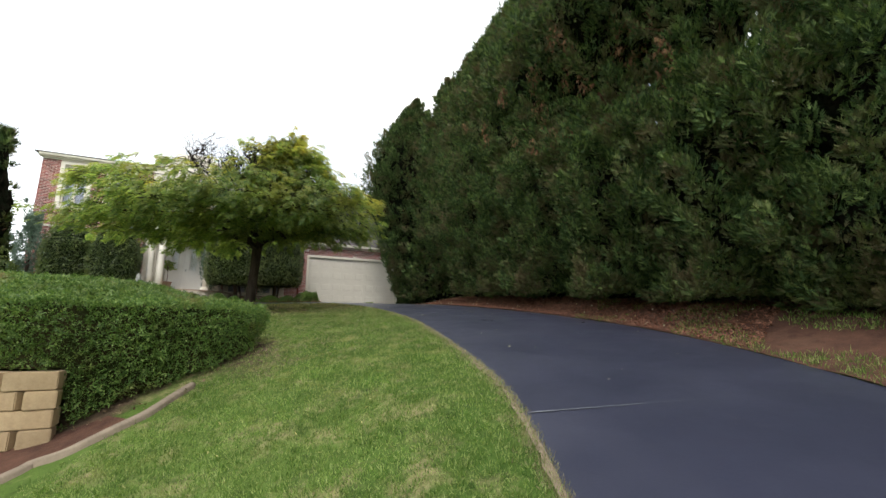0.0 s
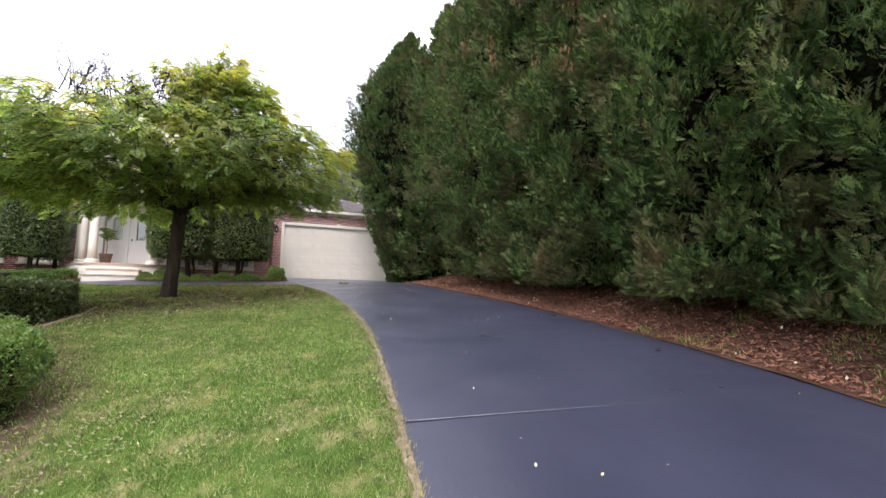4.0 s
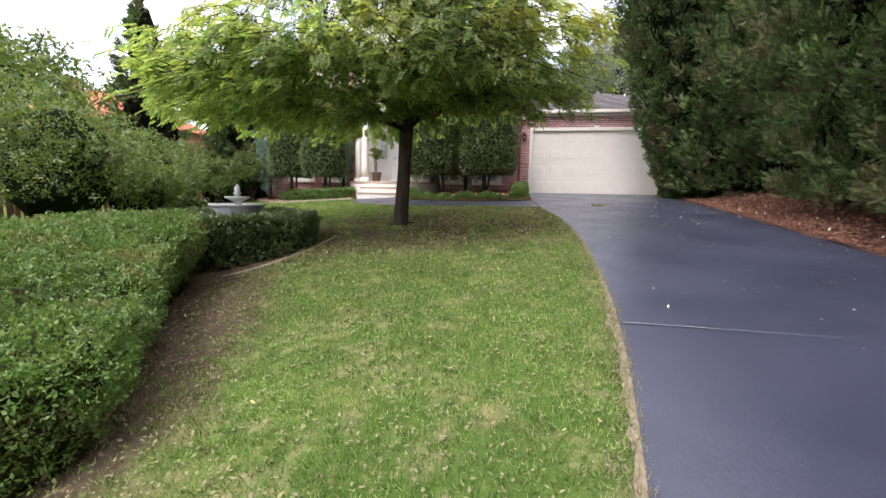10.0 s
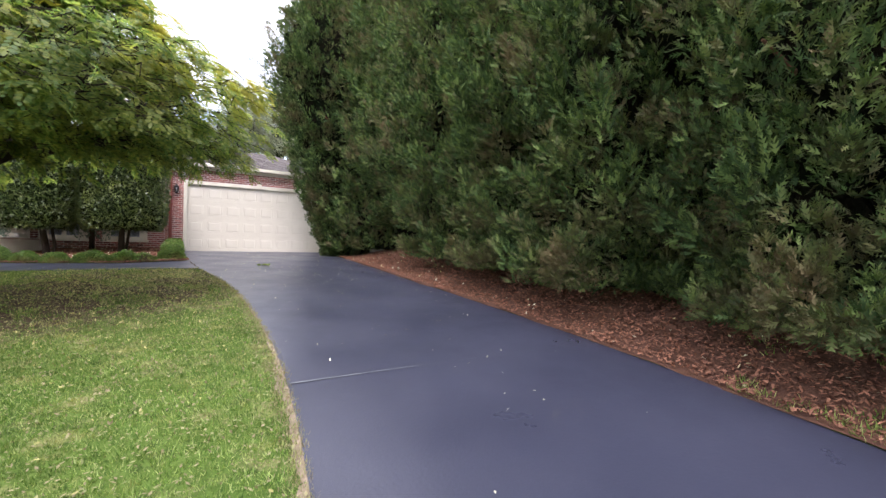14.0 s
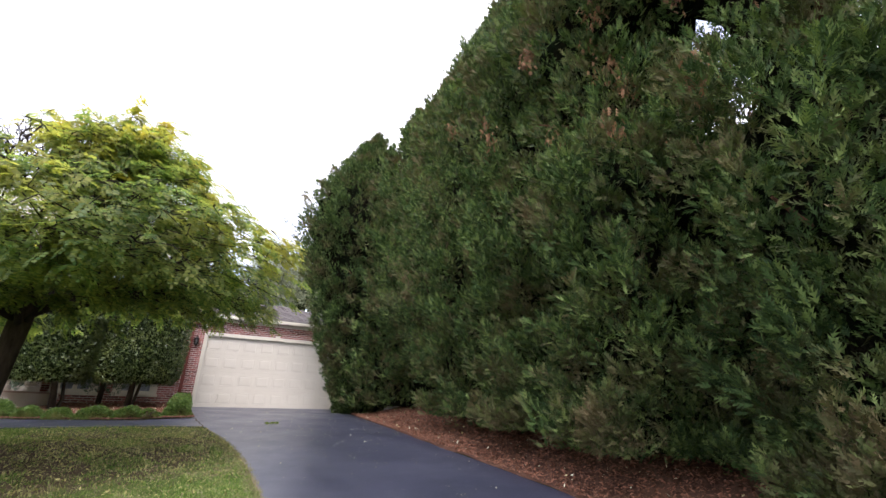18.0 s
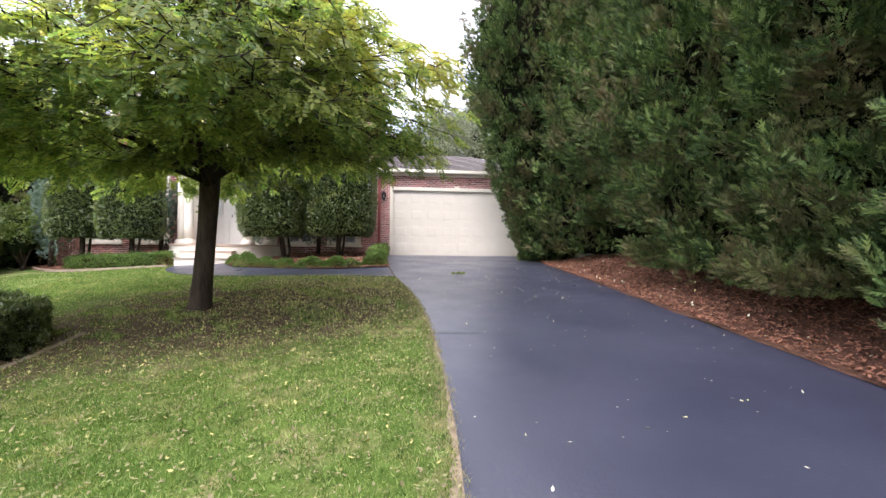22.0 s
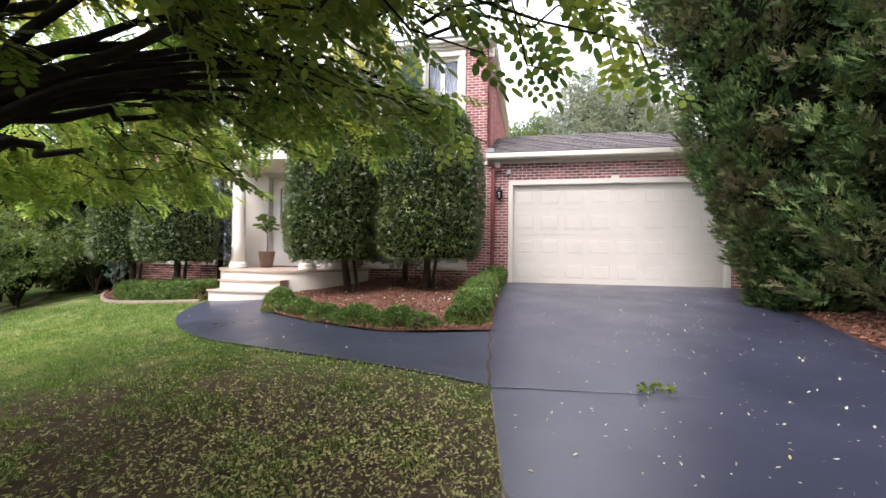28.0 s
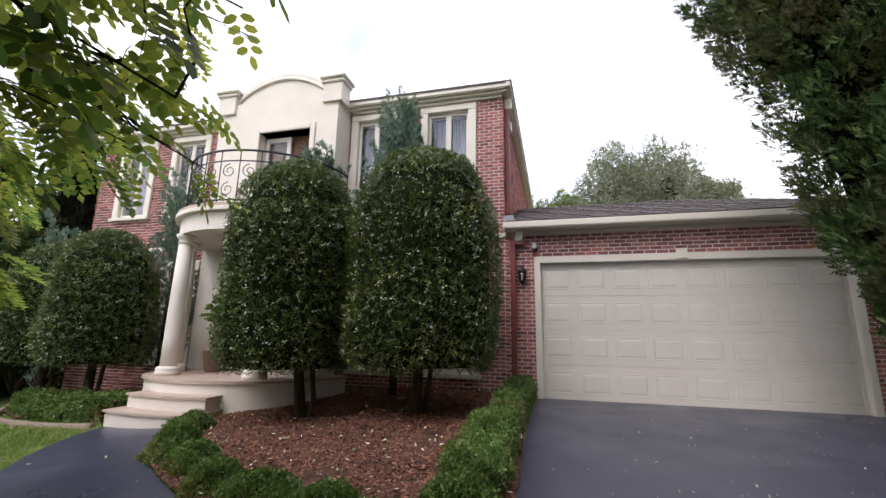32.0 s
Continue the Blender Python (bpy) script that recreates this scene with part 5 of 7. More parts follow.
def conifer(x, y, h, r, label, foot_r=0.55, bulge=0.45, plumes=330, per=17, lean=(0, 0), z_foot=0.35, thin=0.0, straight=False, spray=0.19, template=SPRAY, rings=40, seg=40, fine=0.0, low=1.05, core=0.62, taper=2.3, gap=0.42, flat=1.0, billows=1.0):
    """A big cypress: trunk, limbs, a hull painted as inner shade, and plume after plume of flat fern-like sprays. gap:
    height of the thin, dead band.
    """
    base = gz(x, y)
    t = thing("cypress", label, "cypress tree", (x, y, base), "tall cypress screen")

    def radius(q, a):
        pr = (foot_r + (1 - foot_r) * (q / bulge if straight else math.sin(q / bulge * math.pi / 2))) if q < bulge else max(0.05, 1 - ((q - bulge) / (1 - bulge)) ** taper)
        v = Vector((math.cos(a) * r * 0.9 + x, math.sin(a) * r * 0.9 + y, q * h))
        billow = 0.20 * noise.noise(v * 0.7) + 0.42 * noise.noise(v * 1.4) + 0.26 * noise.noise(v * 2.9)
        if thin:
            pr *= 1 - 0.62 * thin * max(0.0, 1 - ((q - gap) / 0.12) ** 2) + 0.45 * thin * float(smooth((q - gap - 0.06) / 0.14))
        return r * pr * (0.93 + billow * billows * min(1.0, 2.0 / (r + 0.2)))

    n = plumes
    s = RNG.uniform(0, 1, n) ** low
    if thin:
        s = np.where((np.abs(s - gap) < 0.10) & (RNG.uniform(0, 1, n) < 0.75 * thin), s * 0.8, s)
    th = RNG.uniform(0, 2 * math.pi, n)
    face = RNG.uniform(0, 1, n) < 0.92
    th = np.where(face, math.pi + 0.45 + RNG.normal(0, 0.85, n), th)
    rr = np.array([radius(a, b) for a, b in zip(s, th)]) * np.where(RNG.uniform(0, 1, n) < 0.38, RNG.uniform(0.66, 0.92, n), RNG.uniform(0.92, 1.06, n))
    c = np.stack([rr * np.cos(th) + lean[0] * s, rr * np.sin(th) * flat + lean[1] * s, z_foot + (h - z_foot) * s], 1)
    out = np.stack([np.cos(th), np.sin(th), 0.1 + 0.5 * s], 1)
    axis_ = out * 0.8 + np.array([0, 0, 0.55]) + 0.38 * rand_dirs(n)
    axis_ /= np.linalg.norm(axis_, axis=1, keepdims=True)
    # many fine sprays low down, fewer and larger ones above
    cnt = np.where(s < fine, int(per * 1.5), per)
    total = int(cnt.sum())
    plume = np.repeat(RNG.uniform(0.26, 0.58, n) * min(1.0, 0.4 + 0.3 * r), cnt)[:, None]
    sizes = np.repeat(np.where(s < fine, spray * 0.9, spray * 1.35), cnt)
    u = RNG.uniform(0, 1, (total, 1)) ** 0.8
    side = rand_dirs(total)
    ax = np.repeat(axis_, cnt, 0)
    pos = np.repeat(c, cnt, 0) + ax * plume * (u - 0.55) + side * plume * (0.30 * (1 - u) + 0.05)
    nrm = ax * 0.8 + side * (0.85 - 0.5 * u)
    nrm /= np.linalg.norm(nrm, axis=1, keepdims=True)
    pos[:, 2] = np.maximum(pos[:, 2], 0.04)
    part("crown", shell_leaves("crown", pos, nrm, template, sizes, M_CONIFER, 0.3, 0.05, 0.0), None, t)
    if thin:
        m = int(46 * thin)
        qs, ths = RNG.uniform(gap - 0.1, gap + 0.13, m), math.pi + 0.4 + RNG.normal(0, 0.7, m)
        cs = np.array([(radius(a, b) * math.cos(b) + lean[0] * a, radius(a, b) * math.sin(b), z_foot + (h - z_foot) * a) for a, b in zip(qs, ths)])
        dp = np.repeat(cs, 22, 0) + rand_dirs(m * 22) * RNG.uniform(0.03, 0.15, (m * 22, 1)) * np.array([1, 1, 2.2])
        part("dead_sprays", shell_leaves("dead_sprays", dp, rand_dirs(m * 22) * 0.5 + np.array([-0.2, -0.2, -0.9]), template, spray, M_DEADSPRAY, 0.3, -0.3, 0.0), None, t, "orange-brown dead hanging sprays")
    # solid inner hull; M_CONCORE paints in the shade between the plumes
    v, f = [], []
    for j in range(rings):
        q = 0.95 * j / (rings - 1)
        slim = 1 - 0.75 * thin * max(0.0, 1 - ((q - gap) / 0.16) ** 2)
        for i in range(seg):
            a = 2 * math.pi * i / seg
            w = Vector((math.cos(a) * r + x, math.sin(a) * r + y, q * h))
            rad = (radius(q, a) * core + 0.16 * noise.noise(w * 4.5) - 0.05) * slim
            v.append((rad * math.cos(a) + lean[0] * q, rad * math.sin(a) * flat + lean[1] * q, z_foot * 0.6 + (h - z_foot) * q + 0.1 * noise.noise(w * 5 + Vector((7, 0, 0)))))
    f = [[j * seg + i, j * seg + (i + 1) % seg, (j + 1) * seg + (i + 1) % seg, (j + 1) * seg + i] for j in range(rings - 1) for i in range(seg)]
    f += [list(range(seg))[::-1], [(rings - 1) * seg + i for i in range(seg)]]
    part("inner_foliage", link_mesh("inner_foliage", v, f, M_CONCORE, False), None, t, "solid hull painted near-black as shade between the sprays")
    part("trunk", tube([(0, 0, -0.3), (0.05, 0.03, h * 0.3), (lean[0] * 0.5, lean[1] * 0.5, h * 0.6), (lean[0] * 0.9, lean[1] * 0.9, h * 0.9)], [0.20, 0.16, 0.10, 0.03], 8), M_BARK, t)
    for i in range(8 if not thin else 14):
        q = 0.1 + 0.6 * i / 8 if i < 8 else RNG.uniform(gap - 0.1, gap + 0.1)
        a = RNG.uniform(0, 2 * math.pi)
        z = z_foot + h * q
        rad = radius(q, a) * (0.8 if i < 8 else 1.1)
        bmt = tube([(lean[0] * q, lean[1] * q, z - 0.2), (0.5 * rad * math.cos(a) + lean[0] * q, 0.5 * rad * math.sin(a) + lean[1] * q, z), (rad * math.cos(a) + lean[0] * q, rad * math.sin(a) + lean[1] * q, z + 0.25)], [0.05, 0.03, 0.012], 5)
        part("limb", bmt, M_BROWNTWIG, t)
    return t


CYP = "tall dense green cypress in the boundary screen"
conifer(5.15, -2.6, 11.3, 3.05, "tall overhanging green cypress close to the garage", 0.31, 0.55, 1900, 24, (-0.05, 0), 0.0, straight=True, spray=0.105, low=0.95, fine=1.0, core=0.86, taper=1.7, flat=0.62, billows=0.5)
conifer(6.1, -4.5, 11.6, 1.9, CYP, 1.0, 0.30, 760, 20, (0.0, 0), 0.05, spray=0.12)
for x, y, h, r, foot, bare in ((6.1, -6.3, 12.0, 1.95, 0.6, 0.75), (5.85, -8.0, 11.7, 1.95, 0.6, 0.75), (5.45, -9.9, 11.4, 1.95, 0.74, 0.06)):
    conifer(x, y, h, r, CYP, foot, 0.30, 1300, 22, (0.35, 0), bare, fine=0.55, low=1.15, spray=0.105)
# the near half hangs over, with a thin, dead band under the overhang
for x, y, h, r, thin, lean in ((5.3, -12.2, 11.0, 1.9, 0.12, 0.0), (5.2, -14.4, 10.8, 1.9, 0.35, -0.5), (5.15, -16.6, 10.8, 1.95, 0.55, -0.9), (5.2, -18.8, 11.0, 2.0, 0.55, -1.0), (5.3, -21.0, 11.2, 2.1, 0.45, -0.9), (5.2, -23.3, 11.4, 2.2, 0.2, -0.6)):
    conifer(x, y, h, r, CYP if thin < 0.3 else "tall green cypress with brown bare patches in the screen", 0.86, 0.28, 1400, 22, (lean, 0), 0.06, thin, fine=0.55, low=1.5, gap=0.41, spray=0.105)
for x, y in ((5.6, -26.0), (5.6, -29.0)):
    conifer(x, y, 11.0, 2.3, CYP, 0.6, 0.35, 150, 18, (0.2, 0), 0.2, spray=0.28, template=FAN, rings=24, seg=24)
# added filler row that keeps sky light from showing through the screen
for k in range(9):
    conifer(8.3 + 0.3 * (k % 2), -4.2 - 2.9 * k, 8.5 + 0.8 * (k % 3), 1.9 if k not in (4, 5) else 1.25, "filler cypress added behind the front row to block sky light", 0.85, 0.3, 90, 14, (0, 0), 0.05, spray=0.3, template=FAN, rings=24, seg=20)


# ---- the lawn tree ----
def lawn_tree():
    bx, by = -2.69, -9.25
    base = gz(bx, by) - 0.05
    t = thing("robinia_tree", "spreading tree with yellow-green feathery leaves on the lawn", "tree", (bx, by, base))
    fork = Vector((0.06, 0.03, 1.9))
    part("trunk", tube([(-0.08, 0, -0.1), (-0.04, 0, 0.1), (-0.01, 0, 0.5), (0.03, 0.02, 1.2), fork, fork + Vector((0.05, 0.0, 0.35))], [0.25, 0.165, 0.138, 0.128, 0.138, 0.10], 14), M_BARK, t)
    rng = random.Random(11)
    limbs, leaves_p, leaves_d = [], [], []
    twigs = bmesh.new()

    def reach(az):
        # how far the skirt of the crown spreads at a compass angle (0: +x)
        dx, dy = math.cos(az), math.sin(az)
        return 3.1 + 0.5 * max(0.0, dx) ** 2 + 1.45 * max(0.0, -dx) ** 1.2 + 0.35 * max(0.0, -dy)

    def clear(p):
        # pruned back on the house side, clear of the path
        x, y, z = p.x + bx, p.y + by, p.z + base
        if y > -8.0 and x > 0.18 - 0.9 * (y + 8.0):
            return False
        if 0.31 - x < 1.7 * (y + 8.1) and x > -5.2:
            steep = 0.40 if x > -0.55 - 1.18 * (y + 7.0) else 0.27
            if z < 1.1 + steep * math.hypot(x - 0.3, y + 8.1):
                return False
        return z > (1.36 if x > -1.3 else 1.15)

    def airy(p):
        # the house side and the drive side of the crown are thin
        return p.y > 0.1 + 0.25 * max(0.0, -p.x) and p.z < 3.6

    def branch(p0, p1, r0, r1, sag, seg=7, sway=0.11):
        pts, rad = [], []
        for i in range(seg + 1):
            q = i / seg
            p = p0.lerp(p1, q) + Vector((0, 0, sag * 4 * q * (1 - q)))
            p += Vector((rng.uniform(-1, 1), rng.uniform(-1, 1), rng.uniform(-0.7, 0.7))) * sway * (0 < i < seg)
            pts.append(p)
            rad.append(r1 + (r0 - r1) * (1 - q) ** 1.5)
        return pts, rad

    def put_leaves(pts, n, frac=0.35, hang=0.25):
        for _ in range(n):
            q = frac + (1 - frac) * rng.random()
            i = min(int(q * (len(pts) - 1)), len(pts) - 2)
            p = pts[i].lerp(pts[i + 1], q * (len(pts) - 1) - i)
            rim = Vector((p.x, p.y, 0)).normalized()
            d = (pts[i + 1] - pts[i]).normalized() * 0.35 + rim * 0.75 + Vector((rng.uniform(-1, 1), rng.uniform(-1, 1), rng.uniform(-0.35, 0.35) - hang - 0.45)) * 0.8
            leaves_p.append(p + Vector((rng.uniform(-1, 1), rng.uniform(-1, 1), rng.uniform(-1, 1))) * 0.05)
            leaves_d.append(d)

    ends = []
    # the wide low skirt
    part("leader", tube([fork, fork + Vector((0.1, 0.03, 0.6)), fork + Vector((0.32, 0.0, 1.3)), fork + Vector((0.5, 0.05, 2.0))], [0.12, 0.085, 0.055, 0.025], 8), M_BARK, t)
    for k in range(14):
        az = 2 * math.pi * (k + 0.35 * rng.random()) / 14
        R = reach(az) * rng.uniform(0.84, 1.0)
        tip = Vector((math.cos(az) * R, math.sin(az) * R, 2.15 + 0.25 * rng.uniform(-1, 1) + 0.2 * max(0, math.cos(az)) - 0.22 * max(0, -math.cos(az))))
        while not clear(tip):
            tip = Vector((tip.x * 0.95, tip.y * 0.95, tip.z + 0.04))
        pts, rad = branch(fork + Vector((0, 0, rng.uniform(-0.15, 0.3))), tip, 0.048, 0.009, 0.42, 9)
        part("limb", tube(pts, rad, 6), M_TWIG, t)
        ends.append((pts, 0.8, 0.60, 19))
    # long boughs that hang out over the path and the drive
    for ex, ey, ez in ((-0.45, -7.5, 1.95), (-1.7, -6.45, 1.92), (-0.3, -8.35, 2.05), (-2.6, -6.4, 1.85), (-1.35, -6.85, 1.8), (-0.55, -7.35, 1.6), (-1.0, -6.8, 1.68), (-0.1, -8.25, 1.65), (0.2, -8.1, 1.46), (-0.06, -7.72, 1.55), (0.08, -7.95, 1.62)):
        tip = Vector((ex - bx, ey - by, ez - base))
        pts, rad = branch(fork + Vector((0, 0, 0.15)), tip, 0.042, 0.003, 0.42, 9, 0.05)
        part("limb", tube(pts, rad, 6), M_TWIG, t)
        for _ in range(13 if ex < -0.2 else 9):
            q = rng.uniform(0.55, 1.0)
            i = min(int(q * 9), 8)
            p0 = pts[i].lerp(pts[i + 1], q * 9 - i)
            p1 = p0 + Vector((rng.uniform(-1, 1), rng.uniform(-1, 1), rng.uniform(-0.45, 0.35))) * 0.5
            if clear(p1):
                sp, sr = branch(p0, p1, 0.004, 0.0015, 0.03, 5, 0.025)
                tube(sp, sr, 4, twigs)
                put_leaves(sp, 6, 0.1, 0.5)
    # two middle tiers
    for tier, (cnt, f0, f1, z) in enumerate(((11, 0.62, 0.9, 3.0), (9, 0.35, 0.66, 3.6))):
        for k in range(cnt):
            az = 2 * math.pi * (k + 0.5 * rng.random()) / cnt
            R = reach(az) * rng.uniform(f0, f1)
            tip = Vector((math.cos(az) * R + 0.1, math.sin(az) * R, z + 0.3 * rng.uniform(-1, 1)))
            tip.z += 0.12 * max(0.0, -math.cos(az)) - 0.4 * max(0.0, -math.sin(az))
            while not clear(tip):
                tip = Vector((tip.x * 0.93, tip.y * 0.93, tip.z + 0.04))
            pts, rad = branch(fork + Vector((0.1 * tier, 0, 0.3 + 0.45 * tier)), tip, 0.042, 0.009, 0.22, 8)
            part("limb", tube(pts, rad, 6), M_TWIG, t)
            ends.append((pts, 0.7, 0.46, 14))
    # the round head
    for k in range(16):
        az = 2 * math.pi * k / 16
        R = 0.35 + 1.35 * ((k * 7) % 16) / 15
        tip = Vector((0.68 + math.cos(az) * R * 0.92, math.sin(az) * R, 5.36 - 0.40 * R * R + 0.1 * rng.uniform(-1, 1)))
        pts, rad = branch(fork + Vector((0.3, 0, 1.1)), tip, 0.036, 0.008, 0.10, 8)
        part("limb", tube(pts, rad, 6), M_TWIG, t)
        ends.append((pts, 0.5, 0.62, 14))
    for pts, ln, dense, cnt in ends:
        for _ in range(cnt):
            q = rng.uniform(0.42, 1.0)
            i = min(int(q * (len(pts) - 1)), len(pts) - 2)
            p0 = pts[i].lerp(pts[i + 1], q * (len(pts) - 1) - i)
            fwd = (pts[i + 1] - pts[i]).normalized()
            side = Vector((-fwd.y, fwd.x, 0)) * rng.choice((-1, 1))
            d = fwd * rng.uniform(0.2, 0.9) + side * rng.uniform(0.2, 1.0) + Vector((0, 0, rng.uniform(-0.3, 0.5)))
            p1 = p0 + d.normalized() * ln * rng.uniform(0.6, 1.25)
            if not clear(p1) or (airy(p1) and rng.random() < 0.75):
                continue
            sp, sr = branch(p0, p1, 0.010, 0.004, 0.06, 4)
            tube(sp, sr, 4, twigs)
            put_leaves(sp, int(21 * dense), 0.2, 0.45)
        put_leaves(pts, 26, 0.5)
    # tufts that close the upper surface of the crown
    for _ in range(560):
        az = rng.uniform(0, 2 * math.pi)
        q = math.sqrt(rng.random())
        R = reach(az) * q
        z = 4.1 + 0.2 * max(0.0, -math.cos(az)) - (1.15 - 0.45 * max(0.0, math.cos(az))) * q ** 3 - 0.5 * q * max(0.0, -math.sin(az)) + rng.uniform(-0.25, 0.2)
        c = Vector((math.cos(az) * R + 0.1, math.sin(az) * R, z))
        if c.x < -0.3 and c.x > -2.4 and q < 0.62 and rng.random() < 0.88:
            continue
        if not clear(c) or (airy(c) and rng.random() < 0.65):
            continue
        d = Vector((math.cos(az), math.sin(az), -0.2)) + Vector((rng.uniform(-1, 1), rng.uniform(-1, 1), rng.uniform(-0.3, 0.3)))
        sp, sr = branch(c - d * 0.35, c + d * 0.2, 0.009, 0.004, 0.05, 4)
        tube(sp, sr, 4, twigs)
        put_leaves(sp, 11, 0.1, 0.4)
    # drooping tufts that close the skirt from below and at its rim
    for _ in range(470):
        az = rng.uniform(0, 2 * math.pi)
        q = rng.uniform(0.35, 1.0)
        R = reach(az) * q
        c = Vector((math.cos(az) * R, math.sin(az) * R, 2.55 - (0.45 + 0.2 * max(0.0, -math.cos(az))) * q + rng.uniform(-0.3, 0.45)))
        d = Vector((math.cos(az), math.sin(az), -0.35)) + Vector((rng.uniform(-1, 1), rng.uniform(-1, 1), rng.uniform(-0.4, 0.2)))
        if not clear(c + d * 0.25) or (airy(c) and rng.random() < 0.9):
            continue
        sp, sr = branch(c - d * 0.3, c + d * 0.2, 0.008, 0.003, 0.05, 4)
        tube(sp, sr, 4, twigs)
        put_leaves(sp, 9, 0.1, 0.6)
    # the dome of the head, and low tufts round the fork
    for k in range(420):
        az = rng.uniform(0, 2 * math.pi)
        if k < 250:
            R = 1.6 * math.sqrt(rng.random())
            c = Vector((0.68 + math.cos(az) * R, math.sin(az) * R, 5.42 - 0.42 * R * R - rng.uniform(0.0, 0.45)))
            if c.x < 0.1 and rng.random() < 0.8:
                continue
        else:
            az = rng.uniform(math.pi * 0.9, math.pi * 1.9)
            R = rng.uniform(0.5, 2.6)
            c = Vector((math.cos(az) * R, math.sin(az) * R, rng.uniform(2.0, 2.65)))
        d = Vector((math.cos(az), math.sin(az), -0.1)) + Vector((rng.uniform(-1, 1), rng.uniform(-1, 1), rng.uniform(-0.3, 0.3)))
        if not clear(c + d * 0.2):
            continue
        sp, sr = branch(c - d * 0.3, c + d * 0.2, 0.008, 0.003, 0.05, 4)
        tube(sp, sr, 4, twigs)
        put_leaves(sp, 10, 0.1, 0.5)
    for _ in range(420):
        az = rng.uniform(0.5 * math.pi, 1.6 * math.pi)
        R = reach(az) * rng.uniform(0.55, 1.0)
        c = Vector((math.cos(az) * R, math.sin(az) * R, rng.uniform(2.25, 3.5) - 0.5 * (R / 4.6) ** 2 - 0.25 * max(0.0, -math.sin(az))))
        d = Vector((math.cos(az), math.sin(az), -0.3)) + Vector((rng.uniform(-1, 1), rng.uniform(-1, 1), rng.uniform(-0.4, 0.2)))
        if c.x > -0.5 or not clear(c + d * 0.2):
            continue
        sp, sr = branch(c - d * 0.3, c + d * 0.2, 0.008, 0.003, 0.05, 4)
        tube(sp, sr, 4, twigs)
        put_leaves(sp, 10, 0.1, 0.6)
    # the skirt over the drive
    for _ in range(130):
        az = rng.uniform(-1.25, 0.12)
        R = reach(az) * rng.uniform(0.55, 1.0)
        c = Vector((math.cos(az) * R, math.sin(az) * R, rng.uniform(2.2, 3.1)))
        d = Vector((math.cos(az), math.sin(az), -0.3)) + Vector((rng.uniform(-1, 1), rng.uniform(-1, 1), rng.uniform(-0.4, 0.2)))
        if not clear(c + d * 0.2):
            continue
        sp, sr = branch(c - d * 0.3, c + d * 0.2, 0.008, 0.003, 0.05, 4)
        tube(sp, sr, 4, twigs)
        put_leaves(sp, 9, 0.1, 0.5)
    # bare twigs on the thinning side of the head
    for _ in range(130):
        p0 = Vector((rng.uniform(-1.9, 0.4), rng.uniform(-1.2, 1.0), rng.uniform(3.75, 4.4)))
        p1 = p0 + Vector((rng.uniform(-0.5, 0.3), rng.uniform(-0.4, 0.4), rng.uniform(0.3, 0.95)))
        sp, sr = branch(p0, p1, 0.014, 0.004, 0.05, 4)
        tube(sp, sr, 4, twigs)
        for _ in range(4):
            i = rng.randint(1, 3)
            tube(branch(sp[i], sp[i] + Vector((rng.uniform(-0.3, 0.3), rng.uniform(-0.3, 0.3), rng.uniform(0.05, 0.3))), 0.006, 0.003, 0.02, 3)[0], [0.006, 0.005, 0.004, 0.003], 4, twigs)
    for k in range(6):
        az = 2.0 + 0.5 * k
        tip = Vector((-0.9 + 1.1 * math.cos(az), 0.9 * math.sin(az), 4.0 + 0.3 * rng.random()))
        pts, rad = branch(fork + Vector((0, 0, 0.3)), tip, 0.045, 0.012, 0.2, 7)
        part("limb", tube(pts, rad, 6), M_TWIG, t)
    part("twig_mass", twigs, M_TWIG, t, "fine dark twigs")["kind"] = "stuff"
    P, D = np.array([p[:] for p in leaves_p]), np.array([d[:] for d in leaves_d])
    ok = np.array([clear(Vector(p)) for p in P])
    P, D = P[ok], D[ok]
    n = len(P)
    flat = np.cross(D, np.array([0, 0, 1.0])) + 0.25 * rand_dirs(n)
    size = RNG.uniform(0.17, 0.28, n)
    low = (P[:, 0] > 0.9) & (P[:, 2] < 3.2)
    size = np.where(low, size * 0.85, size)
    for name, k, tp in (("crown", ~low, PINNATE_FAR), ("leaf_skirt", low, PINNATE)):
        part(name, scatter(name, tp[0], tp[1], P[k], flat[k], D[k], size[k], M_ROBINIA), None, t, "feathery green and yellow leaves")
    return t


lawn_tree()


# ---- fountain ----
fz = gz(-5.17, -10.95)
fountain = thing("fountain", "tiered white stone garden fountain inside a round hedge", "fountain", (-5.17, -10.95, fz))
h = -0.35 - fz
part("pedestal", lathe([(0.26, 0), (0.26, 0.08), (0.16, 0.16), (0.12, h - 0.40), (0.16, h - 0.28)], 24), M_FOUNTAIN, fountain)
part("bowl", lathe([(0.11, h - 0.30), (0.19, h - 0.27), (0.31, h - 0.18), (0.39, h - 0.07), (0.41, h - 0.02), (0.455, h + 0.0), (0.455, h + 0.025), (0.40, h + 0.02), (0.37, h - 0.05), (0.18, h - 0.12), (0.02, h - 0.12)], 36), M_FOUNTAIN, fountain)
part("stem", lathe([(0.10, h - 0.08), (0.07, h - 0.02), (0.06, h + 0.04), (0.08, h + 0.06)], 18), M_FOUNTAIN, fountain)
part("upper_bowl", lathe([(0.06, h + 0.05), (0.15, h + 0.10), (0.205, h + 0.13), (0.21, h + 0.15), (0.15, h + 0.14), (0.02, h + 0.12)], 24), M_FOUNTAIN, fountain)
